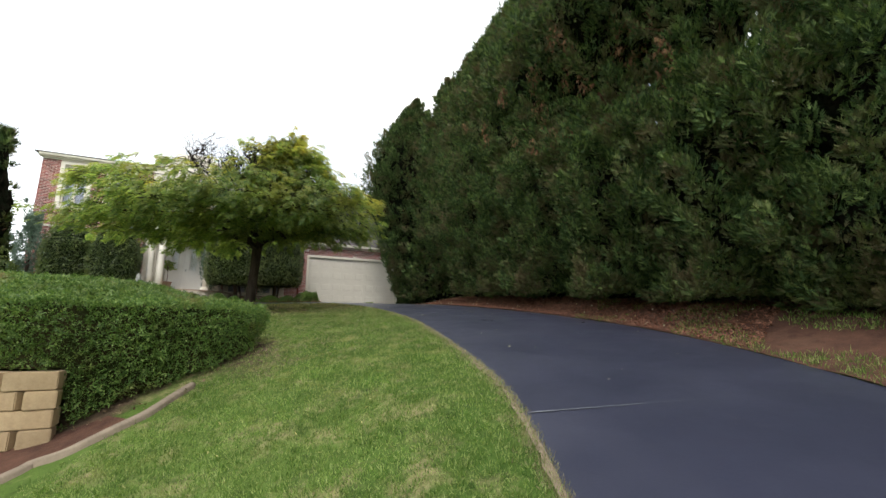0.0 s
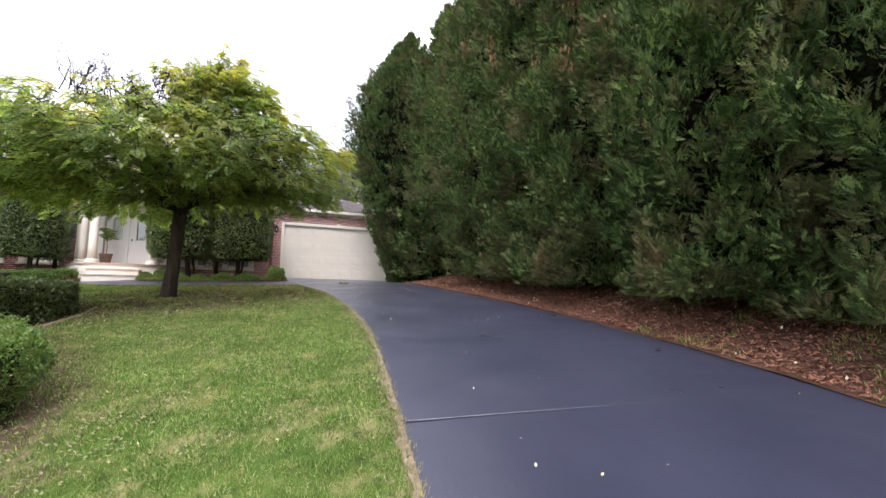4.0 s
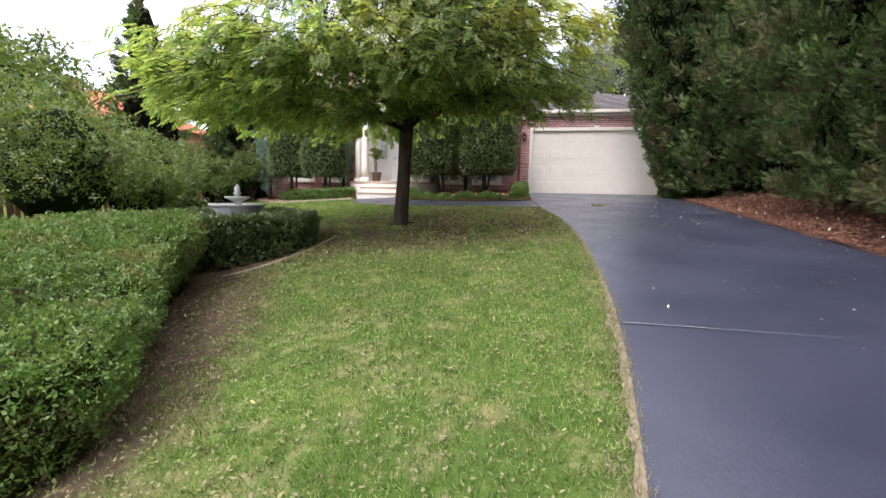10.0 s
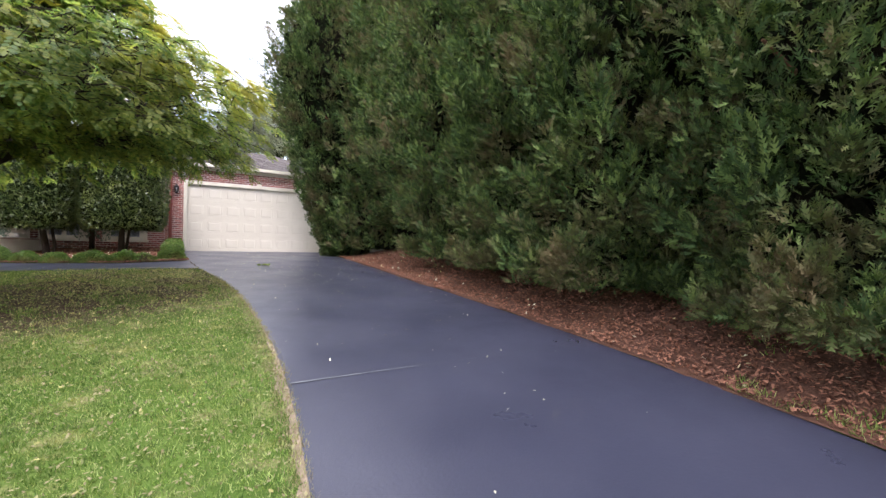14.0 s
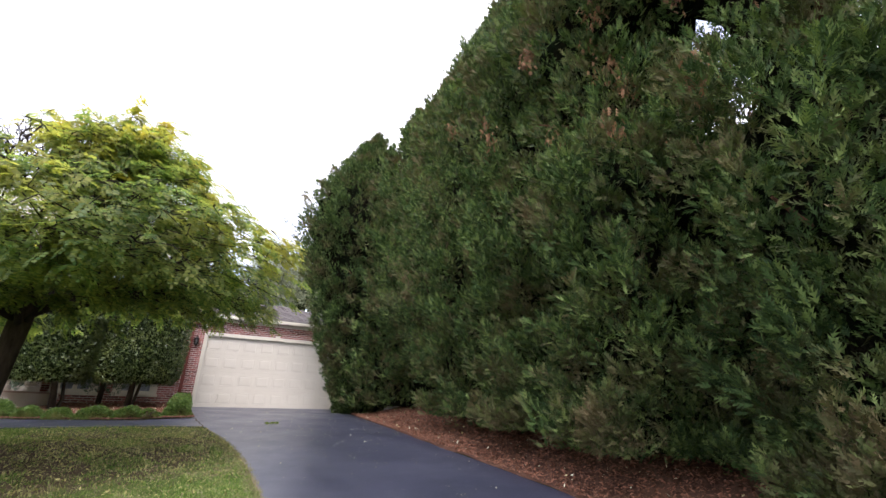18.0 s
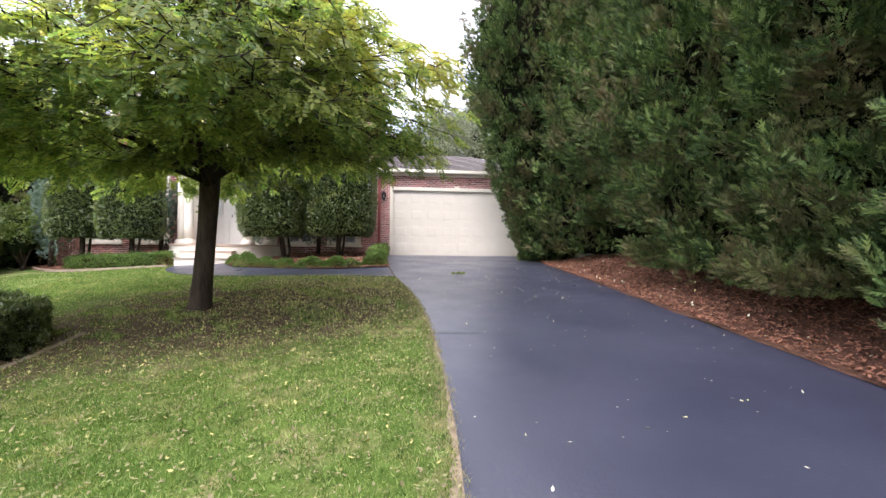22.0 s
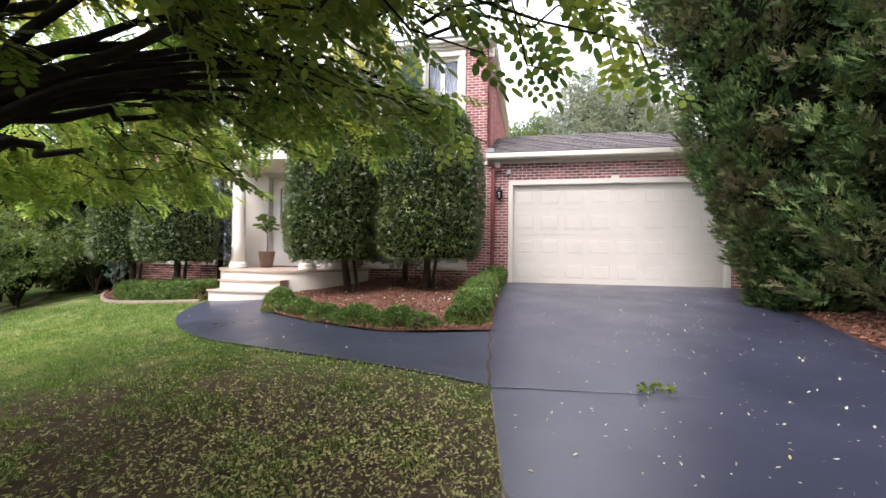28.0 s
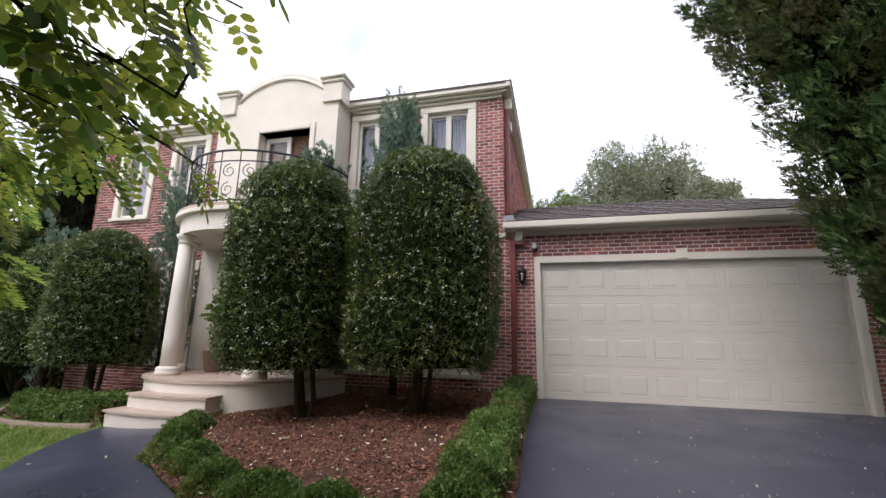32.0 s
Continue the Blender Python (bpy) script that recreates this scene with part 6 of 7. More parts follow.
part("finial", lathe([(0.05, h + 0.12), (0.045, h + 0.18), (0.07, h + 0.2), (0.04, h + 0.24), (0.055, h + 0.28), (0.03, h + 0.33), (0.008, h + 0.36)], 16), M_FOUNTAIN, fountain)

# ---- edging and retaining wall ----
def edging(pts, label, group="", sink=0.0):
    d = densify(pts, 5)
    bm = bmesh.new()
    prof = [(-0.045, -0.08), (-0.045, 0.045), (-0.025, 0.065), (0.025, 0.065), (0.045, 0.045), (0.045, -0.08)]
    rings = []
    for i, (x, y) in enumerate(d):
        a, b = d[max(i - 1, 0)], d[min(i + 1, len(d) - 1)]
        tx, ty = b[0] - a[0], b[1] - a[1]
        l = math.hypot(tx, ty) or 1
        nx_, ny_ = -ty / l, tx / l
        z = gz(x, y) - sink
        rings.append([bm.verts.new((x + nx_ * u, y + ny_ * u, z + w)) for u, w in prof])
    for a, b in zip(rings, rings[1:]):
        for k in range(len(prof) - 1):
            bm.faces.new((a[k], a[k + 1], b[k + 1], b[k])).smooth = True
    bm.faces.new(rings[0])
    bm.faces.new(list(reversed(rings[-1])))
    bmesh.ops.recalc_face_normals(bm, faces=bm.faces)
    return solid("garden_edging", bm, M_KERB, label, "garden edging", group, "structure")


edging([(-5.43, -18.69), (-4.53, -18.14), (-4.37, -18.0), (-4.1, -18.04), (-3.72, -17.75), (-3.51, -17.25), (-3.33, -16.91)], "tan concrete garden edging curving below the clipped hedge")
edging([(-3.75, -10.1), (-3.72, -10.95), (-3.88, -11.75), (-4.1, -12.25), (-4.35, -12.5)], "low weathered concrete edging round the fountain hedge", sink=0.05)
edging([(-6.3, -2.95), (-7.5, -2.85), (-8.9, -2.5), (-9.9, -2.0), (-10.9, -1.2), (-11.8, -0.3)], "tan concrete edging of the bed by the house")
edging([(-12.9, -4.6), (-12.4, -3.6), (-12.8, -2.0), (-13.6, -0.6)], "tan concrete edging of the far garden bed")
SKIRT = [(-3.25, -16.95), (-2.6, -16.35), (-2.42, -15.85), (-2.78, -15.45), (-3.15, -14.85), (-3.5, -14.05), (-3.8, -13.6), (-4.05, -12.9), (-3.95, -12.4), (-3.78, -11.6), (-3.6, -10.6), (-4.3, -9.9), (-5.2, -9.6), (-7, -10), (-7, -12.3), (-9, -13.6), (-9, -17), (-6, -18.8), (-4.4, -19.0), (-3.75, -18.35)]

wall_path = densify([(-9.2, -15.3), (-7.4, -15.8), (-6.1, -16.28), (-5.48, -16.8), (-5.12, -17.25), (-4.8, -17.4), (-4.45, -17.38)], 8)
rw = thing("retaining_wall", "curved sandstone block retaining wall under the hedge", "retaining wall", kind="structure")
for row in range(4):
    run, start, off = 0.0, 0, (0.22 if row % 2 else 0.44)
    i = 1
    last = wall_path[0]
    for j in range(1, len(wall_path)):
        run += math.dist(wall_path[j - 1], wall_path[j])
        if run >= off or j == len(wall_path) - 1:
            a, b = last, wall_path[j]
            l = math.dist(a, b)
            if l > 0.08:
                ang = math.degrees(math.atan2(b[1] - a[1], b[0] - a[0]))
                ob = part("block", box(-l / 2 + 0.003, l / 2 - 0.003, -0.11, 0.11, 0.004, 0.177, 0.009), M_STONE, rw)
                zz = -2.44 + 0.18 * row
                ob.matrix_basis = pose((a[0] + b[0]) / 2, (a[1] + b[1]) / 2, zz, 0, 0, ang)
            last, run, off = b, 0.0, 0.44
bed("lower_mulch", [(-4.05, -17.3), (-3.75, -17.75), (-4.13, -17.98), (-4.40, -17.94), (-4.56, -18.08), (-5.46, -18.63), (-7.5, -19.9), (-9.4, -19.2), (-9.4, -16.0), (-6.3, -16.6), (-5.3, -17.4)], M_MULCH, "dark red-brown mulch at the foot of the block wall", 0.03, 0.25)


# ---- porch plant, far trees and shrubs ----
pot = thing("potted_plant", "small yellow-green standard plant in a terracotta pot by the front doors", "potted plant", (-6.05, -1.05, 0.335))
part("pot", lathe([(0.13, 0), (0.15, 0.06), (0.195, 0.36), (0.205, 0.37), (0.205, 0.40), (0.185, 0.40), (0.17, 0.33)], 24), M_POT, pot, "weathered brown terracotta pot")
part("soil", prism([(0.17 * math.cos(a), 0.17 * math.sin(a)) for a in np.linspace(0, 2 * math.pi, 20)[:-1]], 0.30, 0.345), M_MULCH, pot)
part("stem", tube([(0, 0, 0.33), (0.015, 0.01, 0.6), (0, 0, 0.9)], [0.014, 0.012, 0.009], 6), M_BROWNTWIG, pot, "slim brown stem")
hang_p, hang_d = [], []
for k in range(16):
    a, rise = 2.4 * k, 0.08 + 0.36 * ((k * 7) % 16) / 15
    out = 0.30 - 0.42 * (rise - 0.2) ** 2 - 0.05 * (k % 3)
    stem = [(0, 0, 0.82 + 0.3 * rise), (out * 0.5 * math.cos(a), out * 0.5 * math.sin(a), 0.90 + rise), (out * math.cos(a), out * math.sin(a), 0.88 + rise)]
    part("stem", tube(stem, [0.006, 0.004, 0.002], 4), M_BROWNTWIG, pot)
    for q in range(13):
        f = 0.3 + 0.7 * q / 12
        hang_p.append(Vector(stem[0]).lerp(Vector(stem[1]), 2 * f) if f < 0.5 else Vector(stem[1]).lerp(Vector(stem[2]), 2 * f - 1))
        hang_d.append((math.cos(a + 2.1 * q), math.sin(a + 2.1 * q), -0.35))
part("leaves", scatter("leaves", ONE_LEAF[0], ONE_LEAF[1], np.array(hang_p), np.array(hang_d), rand_dirs(len(hang_p)) * 0.5 + np.array([0, 0, 1.0]), RNG.uniform(0.09, 0.16, len(hang_p)), M_POTLEAF), None, pot, "small airy crown of yellow-green leaves")


def shrub(name, label, x, y, r, h, mat, count, size, template=TRIO, z=None, group="", squash=1.0, tall=False):
    base = gz(x, y) if z is None else z
    t = thing(name, label, "tree" if tall else "shrub", (x, y, base), group)
    k = max(10, int(count / 45))
    cd = rand_dirs(k)
    cd[:, 2] = np.abs(cd[:, 2]) * 1.1 - 0.25
    lo = 0.35 * h if tall else 0.04 * h
    c = cd * np.array([r, r * squash, (h - lo) * 0.5]) * RNG.uniform(0.45, 0.95, (k, 1)) + np.array([0, 0, lo + (h - lo) * 0.42])
    n = k * 45
    dd = rand_dirs(n)
    cs = RNG.uniform(0.16, 0.34, (k, 1)) * r
    p = np.repeat(c, 45, 0) + dd * np.repeat(cs, 45, 0) * RNG.uniform(0.6, 1.1, (n, 1))
    p[:, 2] = np.maximum(p[:, 2], 0.05)
    part("foliage", shell_leaves("foliage", p, dd, template, size, mat, 0.8, 0.2, 0.02), None, t)
    # plain hull whose dark colour stands for shade within the foliage
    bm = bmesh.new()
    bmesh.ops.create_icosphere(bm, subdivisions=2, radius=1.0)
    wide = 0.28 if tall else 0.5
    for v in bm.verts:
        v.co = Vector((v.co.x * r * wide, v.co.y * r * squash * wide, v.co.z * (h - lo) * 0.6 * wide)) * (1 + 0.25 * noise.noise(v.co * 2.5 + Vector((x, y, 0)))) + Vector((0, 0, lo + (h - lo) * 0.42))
    part("inner_foliage", bm, M_TOPCORE, t, "solid hull painted dark as shade inside the crown")
    part("trunk", tube([(0, 0, -0.3), (0.05, 0, lo), (0, 0.05, h * 0.6)], [0.05 * r + 0.03, 0.04 * r + 0.03, 0.03], 7), M_BARK, t)
    for q in range(5):
        a = q * 1.3
        part("limb", tube([(0.02, 0, lo * 0.7), (0.4 * r * math.cos(a), 0.4 * r * math.sin(a), lo + 0.3 * h), (0.7 * r * math.cos(a), 0.7 * r * math.sin(a), lo + 0.5 * h)], [0.035, 0.025, 0.012], 5), M_BARK, t)
    return t


LG = "shrubs along the side boundary"
for x, y, r, h, cnt in ((-10.6, -9.6, 2.0, 4.5, 3200), (-12.4, -8.4, 2.2, 4.9, 2800), (-12.0, -12.5, 2.0, 3.1, 2400), (-12.6, -5.2, 1.7, 3.6, 2000), (-14.5, -10.5, 2.2, 3.8, 1600), (-10.2, -12.6, 1.5, 2.6, 1800), (-13.5, -15.5, 2.2, 3.2, 2400), (-11.6, -6.6, 1.5, 2.6, 2200), (-13.6, -6.9, 1.9, 4.0, 2200), (-13.2, -3.4, 1.5, 2.9, 2000), (-14.3, -1.4, 1.4, 3.2, 1800), (-11.9, -0.6, 0.9, 2.7, 1500), (-12.9, -1.9, 1.0, 2.6, 1400)):
    shrub("garden_shrub", "large loose green shrub at the garden boundary", x, y, r, h, M_SHRUB, int(cnt * 1.9), 0.11, group=LG)
for x, y, r, h in ((-13.6, 0.2, 0.75, 4.6), (-12.6, 1.0, 0.7, 4.0), (-18.2, 1.0, 1.7, 9.4), (-12.85, 0.6, 0.95, 7.6)):
    t = conifer(x, y, h, r, "slender dark green cypress at the garden boundary", 0.8, 0.3, 190, 20, (0, 0), 0.1, spray=0.2)
    t["group"] = "slender cypresses"
for x, y, r, h in ((-12.9, 0.4, 0.8, 1.7), (-12.2, -4.6, 0.5, 0.8), (-12.0, -3.9, 0.45, 0.7)):
    shrub("low_shrub", "low dark green shrub in the far garden bed", x, y, r, h, M_SHRUB, 900, 0.09, group=LG)
for x, y, r, h, m in ((3.5, 14.0, 2.1, 12.6, M_OLIVE), (5.9, 14.4, 2.3, 12.9, M_OLIVE), (-0.5, 16.0, 1.8, 10.6, M_SHRUB), (1.2, 17.0, 1.6, 11.6, M_SHRUB), (7.9, 14.0, 1.6, 10.6, M_OLIVE)):
    shrub("garden_tree", "rounded grey-green tree rising behind the garage roof" if m is M_OLIVE else "dark green tree behind the garage roof", x, y, r, h, m, 9000 if m is M_OLIVE else 4600, 0.14, z=-0.3, group="trees behind the house", tall=True)
for x, y, r, h in ((-16.5, 4.0, 3.0, 9.5), (-20.0, -4.0, 3.4, 8.5), (-19.0, -14.0, 3.2, 7.5), (-18.0, -22.0, 3.2, 7.0), (-14.0, -28.0, 3.0, 7.0)):
    shrub("garden_tree", "broad green tree beyond the side boundary", x, y, r, h, M_SHRUB, 2000, 0.28, z=-1.5, group="trees beyond the boundary", tall=True)

# neighbour's roof and boundary fence
nb = thing("neighbour_house", "neighbouring brick house with orange tiled roof", "house", (-27.0, 6.0, -1.0))
part("wall", box(-5, 5, -4, 4, 0, 4.6), M_BRICK, nb)
hip_roof(-5.5, 5.5, -4.5, 4.5, 4.6, 2.4, M_ORANGE, "roof", nb)
part("chimney", box(-2.0, -1.2, -0.5, 0.3, 6.4, 7.8, 0.02), M_BRICK, nb)
fence = thing("paling_fence", "brown timber paling fence along the side boundary", "fence", (0, 0, 0))
for i in range(70):
    y = -14 + i * 0.22
    z = gz(-15.6, y)
    ob = part("paling", box(-0.01, 0.01, -0.07, 0.07, 0, 1.4), M_TIMBER, fence) if i == 0 else new("paling", fence.children[0].data)
    ob.parent = fence
    ob.matrix_basis = pose(-15.6, y, z - 0.05 + 0.02 * math.sin(i * 1.7))
part("rail", box(-15.58, -15.54, -14, 1.4, -0.3, -0.2), M_TIMBER, fence)

# grey paling fence behind the tall screen
fence = thing("paling_fence", "weathered grey timber paling fence behind the cypress screen", "fence", (0, 0, 0))
pal = box(-0.011, 0.011, -0.055, 0.055, 0, 1.7)
first = part("paling", pal, M_GREYWOOD, fence)
for i in range(205):
    y = -15.6 + i * 0.118
    ob = first if i == 0 else new("paling", first.data)
    ob.parent = fence
    ob.matrix_basis = pose(7.0 + 0.012 * (i % 2), y, gz(7.0, y) - 0.04 + 0.015 * math.sin(i * 1.9))
for dz in (0.45, 1.35):
    part("rail", tube([(7.05, -15.6, gz(7.0, -15.6) + dz), (7.05, -8, gz(7.0, -8) + dz), (7.05, 8.6, gz(7.0, 8.6) + dz)], 0.035, 4), M_GREYWOOD, fence)


# ---- grass, litter, chips ----
def scatter_ground(n, x0, x1, y0, y1, test):
    x, y = RNG.uniform(x0, x1, n), RNG.uniform(y0, y1, n)
    k = test(x, y)
    x, y = x[k], y[k]
    return x, y, ground_z(x, y)


def in_poly(P, x, y):
    P = np.array(P)
    r = np.zeros(len(x), bool)
    for a, b in zip(P, np.roll(P, -1, 0)):
        c = (a[1] > y) != (b[1] > y)
        xi = a[0] + (y - a[1]) * (b[0] - a[0]) / (b[1] - a[1] + 1e-12)
        r ^= c & (x < xi)
    return r


PATH_POLY = OUT_D + INN_D[::-1]


SKIRT_IN = [(-5.0 + (x + 5.0) * 0.88, -14.0 + (y + 14.0) * 0.93) for x, y in SKIRT]


def lawn_here(x, y):
    ok = x < along(LEFT_EDGE, y) - 0.02
    for poly in (PATH_POLY, FRONT_BED, LEFT_BED, SKIRT_IN, TREE_SOIL):
        ok &= ~in_poly(poly, x, y)
    return ok & (y < -2.6)


def wear(x, y):
    """How bare the lawn is: under the tree and in worn patches."""
    d = np.hypot((x + 2.2) / 3.3, (y + 9.1) / 2.55)
    u, w = (x + 3.4) * math.cos(radians(112)) + (y + 14.2) * math.sin(radians(112)), -(x + 3.4) * math.sin(radians(112)) + (y + 14.2) * math.cos(radians(112))
    strip = 1.25 - np.hypot(u / 2.9, w / 0.6)
    return np.clip(np.maximum(1.45 - d, 0.95 * strip), 0, 0.86)


def sward(name, n, x0, x1, y0, y1, size, label):
    x, y, z = scatter_ground(n, x0, x1, y0, y1, lawn_here)
    k = RNG.uniform(0, 1, len(x)) > np.maximum(wear(x, y), in_poly(SKIRT, x, y) * 0.72)
    x, y, z = x[k], y[k], z[k]
    m = len(x)
    up = np.stack([RNG.normal(0, 0.7, m), RNG.normal(0, 0.7, m), np.ones(m)], 1)
    me = scatter(name, TUFT[0], TUFT[1], np.stack([x, y, z + 0.0], 1), rand_dirs(m), up, RNG.uniform(size * 0.55, size * 1.25, m), M_GRASS)
    solid(name, me, None, label, "grass", kind="stuff")


sward("grass", 185000, -6.5, 1.0, -24.0, -12.0, 0.034, "short mown green grass blades of the lawn")
sward("grass", 76000, -8.0, 1.0, -12.0, -2.6, 0.040, "short mown green grass under and beyond the tree")
sward("grass", 18000, -13.0, -6.5, -13.0, -1.0, 0.06, "short mown green grass of the far lawn")

x, y, z = scatter_ground(20000, -4.6, 0.3, -10.8, -6.0, lambda a, b: lawn_here(a, b) & (wear(a, b) > 0.15))
k = np.array([noise.noise(Vector((a * 1.5, b * 1.5, 4))) + 0.5 * noise.noise(Vector((a * 5, b * 5, 1))) for a, b in zip(x, y)]) > 0.12
x, y, z = x[k], y[k], z[k]
m = len(x)
me = scatter("grass", TUFT[0], TUFT[1], np.stack([x, y, z], 1), rand_dirs(m), np.stack([RNG.normal(0, 0.6, m), RNG.normal(0, 0.6, m), np.ones(m)], 1), RNG.uniform(0.025, 0.06, m), M_GRASS)
solid("grass", me, None, "thin broad-bladed grass in the shade of the tree", "grass", kind="stuff")

# pale strip of dead thatch and sand along the drive
v = []
ysx = np.arange(-25.0, -7.2, 0.06)
for i, yy in enumerate(ysx):
    e = smooth_edge(LEFT_EDGE, float(yy))
    w = 0.05 - 0.055 * float(smooth((yy + 14.5) / 3.0)) + 0.05 * noise.noise(Vector((yy * 1.3, 0, 0))) + 0.05 * noise.noise(Vector((yy * 7.0, 3, 0)))
    for x in (e - max(0.01, w), e + 0.005):
        v.append((x, float(yy), gz(x, float(yy)) + 0.014))
solid("dry_edge", link_mesh("dry_edge", v, [[2 * i, 2 * i + 1, 2 * i + 3, 2 * i + 2] for i in range(len(ysx) - 1)], M_DRYEDGE), None, "pale dead thatch and sand along the driveway edge", "lawn edge", kind="structure")


def verge():
    """Straw-coloured dry grass along the drive's edge, and sparse grass at the hedge's foot."""
    n = 7500
    y = -24 + 15.5 * RNG.uniform(0, 1, n) ** 1.5
    x = along(LEFT_EDGE, y) - np.abs(RNG.normal(0, 0.08, n)) + 0.02
    me = scatter("dry_grass", TUFT[0], TUFT[1], np.stack([x, y, ground_z(x, y)], 1), rand_dirs(n), np.stack([RNG.normal(0.2, 0.5, n), RNG.normal(0, 0.5, n), np.ones(n)], 1), RNG.uniform(0.02, 0.04, n), M_STRAW)
    solid("dry_grass", me, None, "straw-coloured dry grass along the driveway edge", "dry grass", kind="stuff")
    n = 5200
    y = RNG.uniform(-25, -15.5, n)
    x = along(RIGHT_EDGE, y) + RNG.uniform(0.0, 1.7, n)
    k = np.array([noise.noise(Vector((a * 1.1, b * 1.1, 0))) for a, b in zip(x, y)]) > -0.05 + 0.05 * (y + 19)
    x, y = x[k], y[k]
    m = len(x)
    me = scatter("rough_grass", TUFT[0], TUFT[1], np.stack([x, y, ground_z(x, y) + 0.02], 1), rand_dirs(m), np.stack([RNG.normal(0, 0.4, m), RNG.normal(0, 0.4, m), np.ones(m)], 1), RNG.uniform(0.03, 0.075, m), M_GRASS)
    solid("rough_grass", me, None, "sparse rough grass at the foot of the tall hedge", "grass", kind="stuff")


M_DEAD = leaf_mat("dead_leaves", (0.10, 0.06, 0.03), (0.18, 0.12, 0.06), (0.26, 0.19, 0.10), 0.8, 0.1, None, 1.0)
M_LEAF2 = leaf_mat("yellowing_leaves", (0.22, 0.21, 0.07), (0.40, 0.36, 0.14), (0.60, 0.53, 0.22), 0.65, 0.2, None, 1.0)
M_STRAW = leaf_mat("straw_grass", (0.20, 0.16, 0.09), (0.33, 0.28, 0.16), (0.24, 0.27, 0.11), 0.8, 0.2, None, 2.0)
verge()


def chips(name, n, poly, label, size=0.05):
    P = np.array(poly)
    lo, hi = P.min(0), P.max(0)
    x, y = RNG.uniform(lo[0], hi[0], n), RNG.uniform(lo[1], hi[1], n)
    k = in_poly(poly, x, y)
    x, y = x[k], y[k]
    m = len(x)
    tv = [(-0.5, -0.05, 0.0), (0.42, -0.24, -0.02), (0.5, 0.02, 0.12), (-0.45, 0.05, 0.12), (0.4, 0.26, 0.0), (-0.48, 0.2, -0.03)]
    tf = [(0, 1, 2, 3), (3, 2, 4, 5)]
    me = scatter(name, tv, tf, np.stack([x, y, ground_z(x, y) + 0.05], 1), rand_dirs(m), np.stack([RNG.normal(0, 0.5, m), RNG.normal(0, 0.5, m), np.ones(m)], 1), RNG.uniform(size * 0.5, size * 1.5, m), M_CHIP)
    solid(name, me, None, label, "mulch", kind="stuff")


near_bank = [(float(along(RIGHT_EDGE, y)), y) for y in np.arange(-20, -2.4, 0.8)] + [(float(along(RIGHT_EDGE, y)) + 1.9, y) for y in np.arange(-2.6, -20, -0.8)]
chips("bark_chips", 70000, near_bank, "loose red-brown bark chips on the bank", 0.034)
chips("bark_chips", 26000, FRONT_BED, "loose brown bark chips in the front bed", 0.034)
chips("bark_chips", 5000, LEFT_BED, "loose brown bark chips in the side bed", 0.042)


def litter(name, n, test, x0, x1, y0, y1, lift, size, label, mat, centre=None, sigma=None):
    if centre:
        x, y = RNG.normal(centre[0], sigma[0], n), RNG.normal(centre[1], sigma[1], n)
        k = test(x, y)
        x, y = x[k], y[k]
    else:
        x, y, _ = scatter_ground(n, x0, x1, y0, y1, test)
    m = len(x)
    z = (ground_z(x, y) if lift > 0.02 else plain(x, y)) + lift
    me = scatter(name, ONE_LEAF[0], ONE_LEAF[1], np.stack([x, y, z], 1), np.stack([RNG.normal(0, 1, m), RNG.normal(0, 1, m), RNG.normal(0, 0.15, m)], 1), np.stack([RNG.normal(0, 1, m), RNG.normal(0, 1, m), RNG.normal(0, 0.15, m)], 1), RNG.uniform(size * 0.6, size * 1.3, m), mat)
    solid(name, me, None, label, "leaf litter", kind="stuff")


def on_drive(x, y):
    return (x > along(LEFT_EDGE, y) + 0.05) & (x < along(RIGHT_EDGE, y) - 0.03) & (y < -0.1)


litter("fallen_leaves", 700, on_drive, 0, 0, 0, 0, 0.019, 0.030, "small pale fallen leaves scattered on the dark driveway", M_FALLEN, (2.3, -7.0), (1.3, 3.2))
litter("fallen_leaves", 160, on_drive, -1, 4.5, -20, -1, 0.019, 0.030, "small pale fallen leaves on the driveway", M_FALLEN)
litter("fallen_leaves", 9500, lawn_here, 0, 0, 0, 0, 0.035, 0.036, "yellow fallen leaves lying in the grass under the tree", M_LEAF2, (-1.6, -8.8), (1.9, 2.0))
litter("fallen_leaves", 8500, lawn_here, 0, 0, 0, 0, 0.035, 0.034, "yellow-green fallen leaves thick on the lawn beside the path", M_LEAF2, (-0.55, -8.5), (1.1, 1.1))
litter("fallen_leaves", 2200, lambda x, y: in_poly(SKIRT, x, y) & (x > -4.6), -4.6, -2.5, -17.5, -9.5, 0.05, 0.045, "dead leaves on the soil under the hedge", M_DEAD)
litter("dry_blades", 15000, lawn_here, -5.5, 0.6, -17.2, -9, 0.032, 0.030, "dead straw-coloured grass blades lying in the lawn", M_STRAW)
litter("fallen_leaves", 260, lawn_here, -5, 0.5, -20, -11, 0.045, 0.04, "scattered yellow fallen leaves on the lawn", M_LEAF2)
litter("fallen_leaves", 700, lambda x, y: in_poly(near_bank, x, y), 3, 7, -20, -3, 0.075, 0.05, "pale fallen leaves on the bark mulch", M_FALLEN)
litter("fallen_leaves", 420, lambda x, y: in_poly(FRONT_BED, x, y), -5, 0, -5.5, 0, 0.085, 0.05, "pale fallen leaves on the front bed", M_FALLEN)
litter("fallen_leaves", 40, lambda x, y: in_poly(PATH_POLY, x, y), -6, 0, -7, -3, 0.028, 0.045, "pale fallen leaves on the dark path", M_FALLEN)

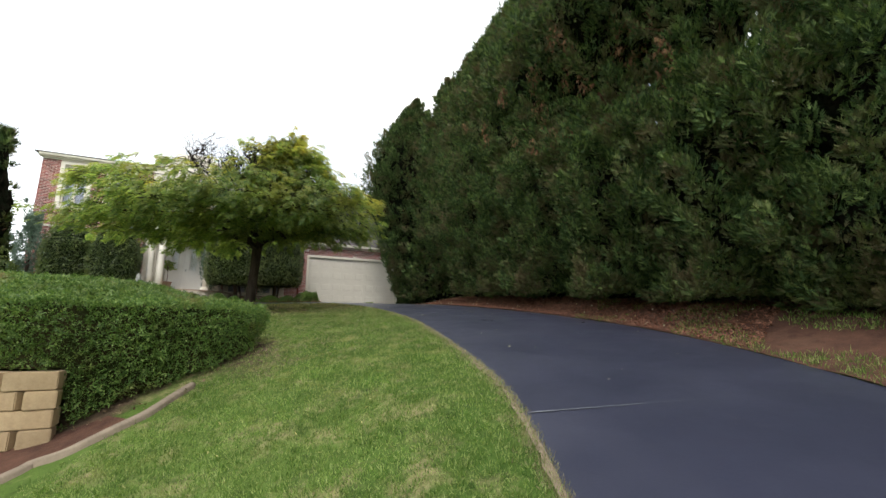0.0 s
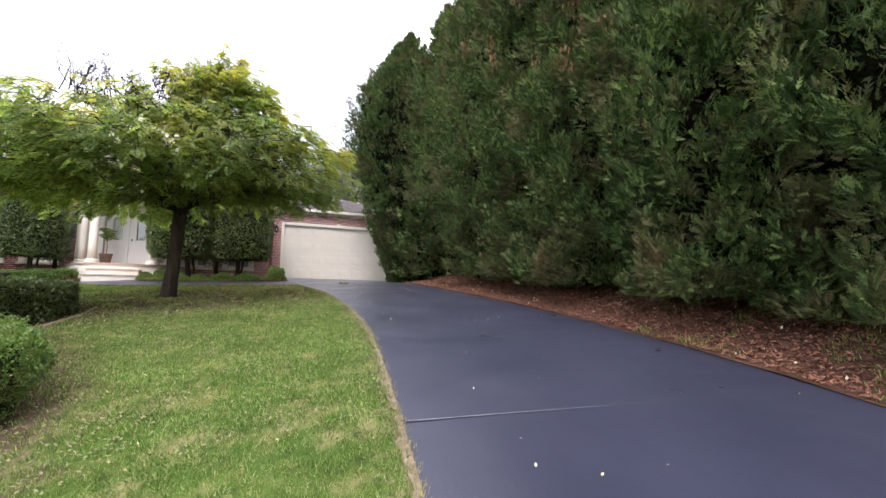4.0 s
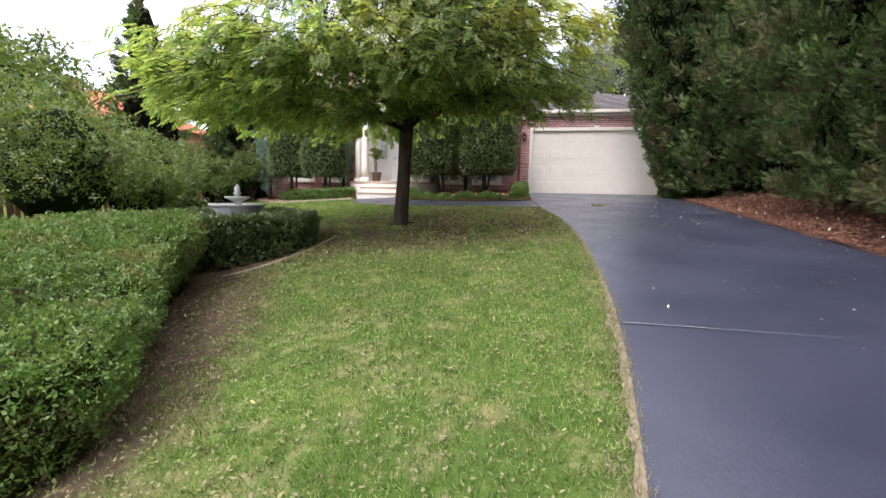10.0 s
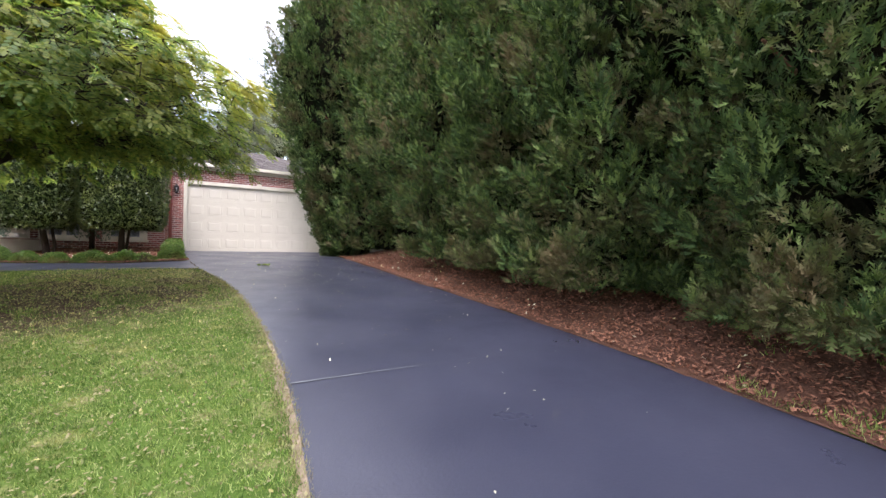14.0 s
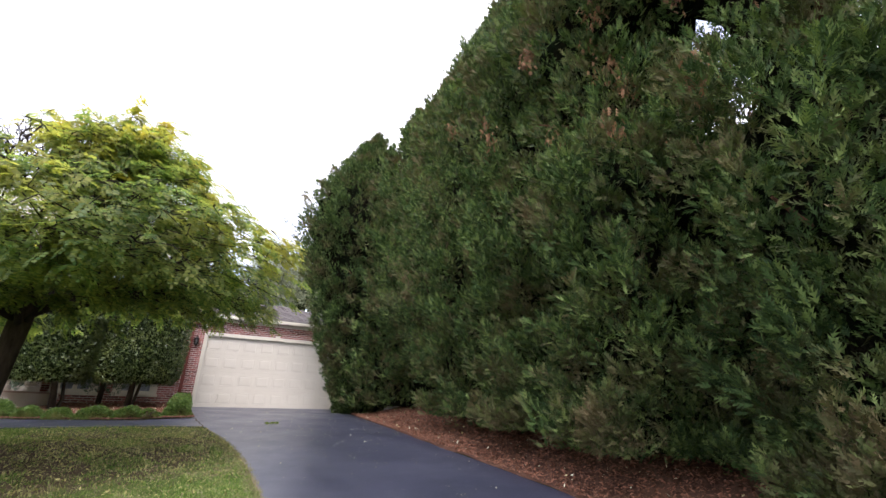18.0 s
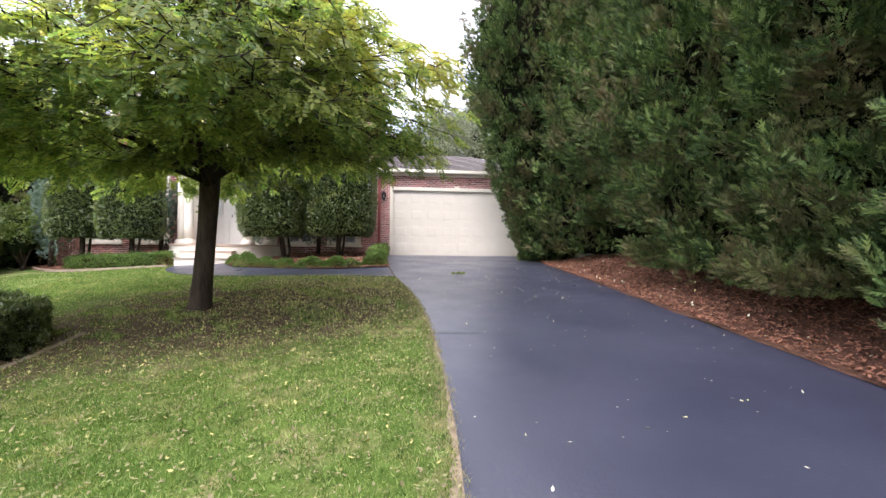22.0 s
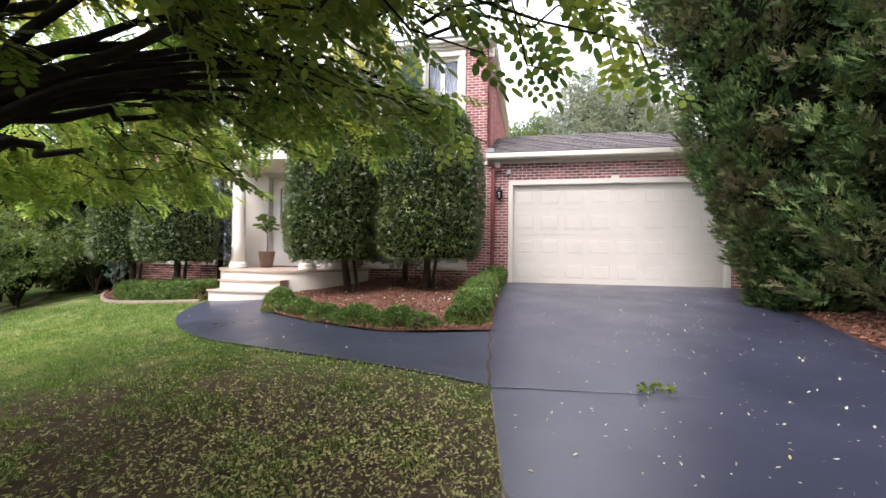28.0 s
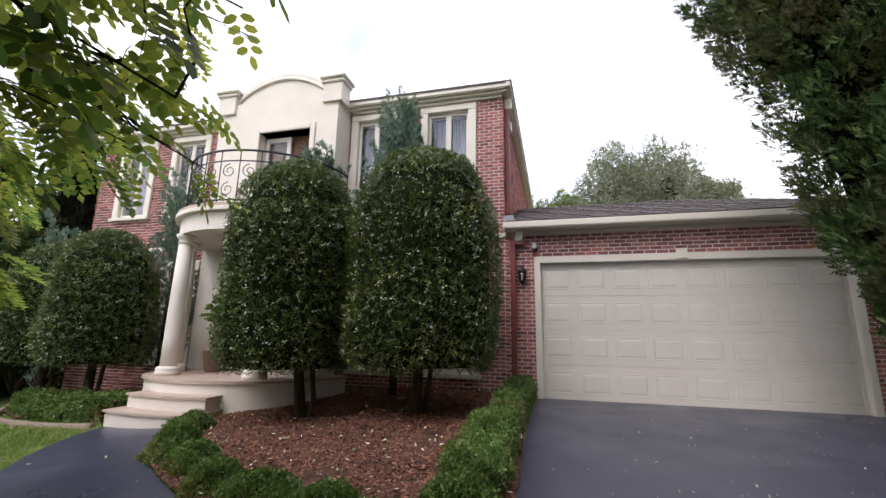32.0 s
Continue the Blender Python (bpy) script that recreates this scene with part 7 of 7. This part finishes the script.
# one broken leafy twig on the drive
tw = thing("fallen_twig", "small broken yellow-green leafy twig lying on the driveway", "twig", (1.45, -7.1, float(plain(1.45, -7.1)) + 0.02), turn=20)
part("stem", tube([(-0.12, 0, 0.01), (0.0, 0.02, 0.015), (0.14, 0.0, 0.01)], 0.004, 5), M_TWIG, tw)
dd = rand_dirs(30)
dd[:, 2] = np.abs(dd[:, 2]) * 0.2
part("leaves", scatter("leaves", ONE_LEAF[0], ONE_LEAF[1], np.column_stack([RNG.uniform(-0.14, 0.14, 30), RNG.normal(0, 0.06, 30), RNG.uniform(0.02, 0.05, 30)]), dd, rand_dirs(30) * 0.35 + np.array([0, 0, 1.0]), RNG.uniform(0.05, 0.08, 30), M_POTLEAF), None, tw, "bright yellow-green leaves")


# ---- bricks and roof tiles, piece by piece ----
BW, BH, BD, GAP = 0.182, 0.053, 0.009, 0.016
me = bpy.data.meshes.new("brick")
bm = box(-BW / 2, BW / 2, -BD, BD, -BH / 2, BH / 2)
bmesh.ops.bevel(bm, geom=bm.edges[:], offset=0.003, segments=1, affect="EDGES")
bm.to_mesh(me)
bm.free()
me.materials.append(M_BRICK)
BRICK_V, BRICK_F = [(x * BW / 2, y * BD, z * BH / 2) for z in (-1, 1) for x, y in ((-1, -1), (1, -1), (1, 1), (-1, 1))], [(0, 1, 5, 4), (1, 2, 6, 5), (2, 3, 7, 6), (3, 0, 4, 7), (4, 5, 6, 7), (3, 2, 1, 0)]


def brick_places(x0, x1, z0, z1, holes):
    out = []
    row = 0
    z = z0 + BH / 2
    while z + BH / 2 <= z1 + 1e-3:
        x = x0 - (BW / 2 + GAP / 2 if row % 2 else 0.0)
        while x < x1 - 0.02:
            a, b = max(x, x0), min(x + BW, x1)
            for h in holes:
                if h[2] - 0.03 < z < h[3] + 0.03:
                    if a < h[0] < b:
                        b = h[0]
                    elif a < h[1] < b:
                        a = h[1]
                    elif h[0] <= a and b <= h[1]:
                        b = a
            if b - a > 0.03:
                out.append(((a + b) / 2, z, (b - a) / BW))
            x += BW + GAP
        z += BH + GAP
        row += 1
    return out


def brick_stuff(name, places, parent, y, facing=0):
    P = np.array(places)
    n = len(P)
    v = np.array(BRICK_V)[None] * np.stack([P[:, 2], np.ones(n), np.ones(n)], 1)[:, None]
    if facing == 0:
        v = v + np.stack([P[:, 0], y + RNG.uniform(-0.003, 0.003, n), P[:, 1]], 1)[:, None]
    else:
        v = np.stack([-v[..., 1], v[..., 0], v[..., 2]], -1) + np.stack([y + RNG.uniform(-0.003, 0.003, n), P[:, 0], P[:, 1]], 1)[:, None]
    f = np.array(BRICK_F)[None] + (np.arange(n) * 8)[:, None, None]
    ob = part(name, big_mesh(name, v.reshape(-1, 3), f.reshape(-1, 4), M_BRICK), None, parent)
    ob["kind"] = "stuff"
    return ob


g_holes = [(DX0 - J, DX1 + J, -0.7, DZ1 + 0.1)]
gp = brick_places(FX1 + 0.005, GX1, -0.1, 3.02, g_holes)
gp.sort(key=lambda b: 0 if b[0] < 5.2 else 1)
for i, (x, z, s) in enumerate(gp[:300]):
    ob = new("brick", me)
    ob.parent = garage
    ob.matrix_basis = Matrix.Translation((x, 0.012 + RNG.uniform(-0.003, 0.003), z)) @ Matrix.Diagonal((s, 1, 1, 1))
if len(gp) > 300:
    brick_stuff("brickwork", gp[300:], garage, 0.012)
wide = [(h[0] - 0.06, h[1] + 0.06, h[2] - 0.1, h[3] + 0.15) for h in HOLES]
hp = brick_places(CORE[1], FX1, -0.3, 5.97, wide)
hp.sort(key=lambda b: -b[0])
for x, z, s in hp[:300]:
    ob = new("brick", me)
    ob.parent = house
    ob.matrix_basis = Matrix.Translation((x, 0.012 + RNG.uniform(-0.003, 0.003), z)) @ Matrix.Diagonal((s, 1, 1, 1))
brick_stuff("brickwork", hp[300:] + brick_places(FX0, CORE[0], -0.5, 5.97, wide), house, 0.012)
brick_stuff("side_brickwork", brick_places(0.0, 9.0, 3.3, 6.0, []), house, FX1 - 0.002, 1)
brick_stuff("side_brickwork", brick_places(0.0, 9.0, -0.6, 6.0, []), house, FX0 + 0.002, 1)

# front slope of the garage roof in single tiles
tile = bpy.data.meshes.new("tile")
bm = box(-0.15, 0.15, -0.02, 0.30, -0.012, 0.012, 0.004)
bm.to_mesh(tile)
bm.free()
tile.materials.append(M_ROOF)
slope = math.degrees(math.atan2(1.36, min(7.58, GX1 + 0.32 - FX1) / 2))
run_len = 14
count = 0
for r_ in range(run_len):
    y = -0.29 + r_ * 0.255 * math.cos(radians(slope))
    z = 3.222 + r_ * 0.255 * math.sin(radians(slope))
    x = FX1 + 0.2 + (0.155 if r_ % 2 else 0)
    while x < GX1 + 0.3 - r_ * 0.24 and count < 300:
        if x > FX1 + 0.16:
            ob = new("tile", tile)
            ob.parent = garage
            ob.matrix_basis = pose(x, y, z + 0.006 * math.sin(x * 7 + r_), slope - 2.0, 0, RNG.uniform(-0.8, 0.8))
            count += 1
        x += 0.31
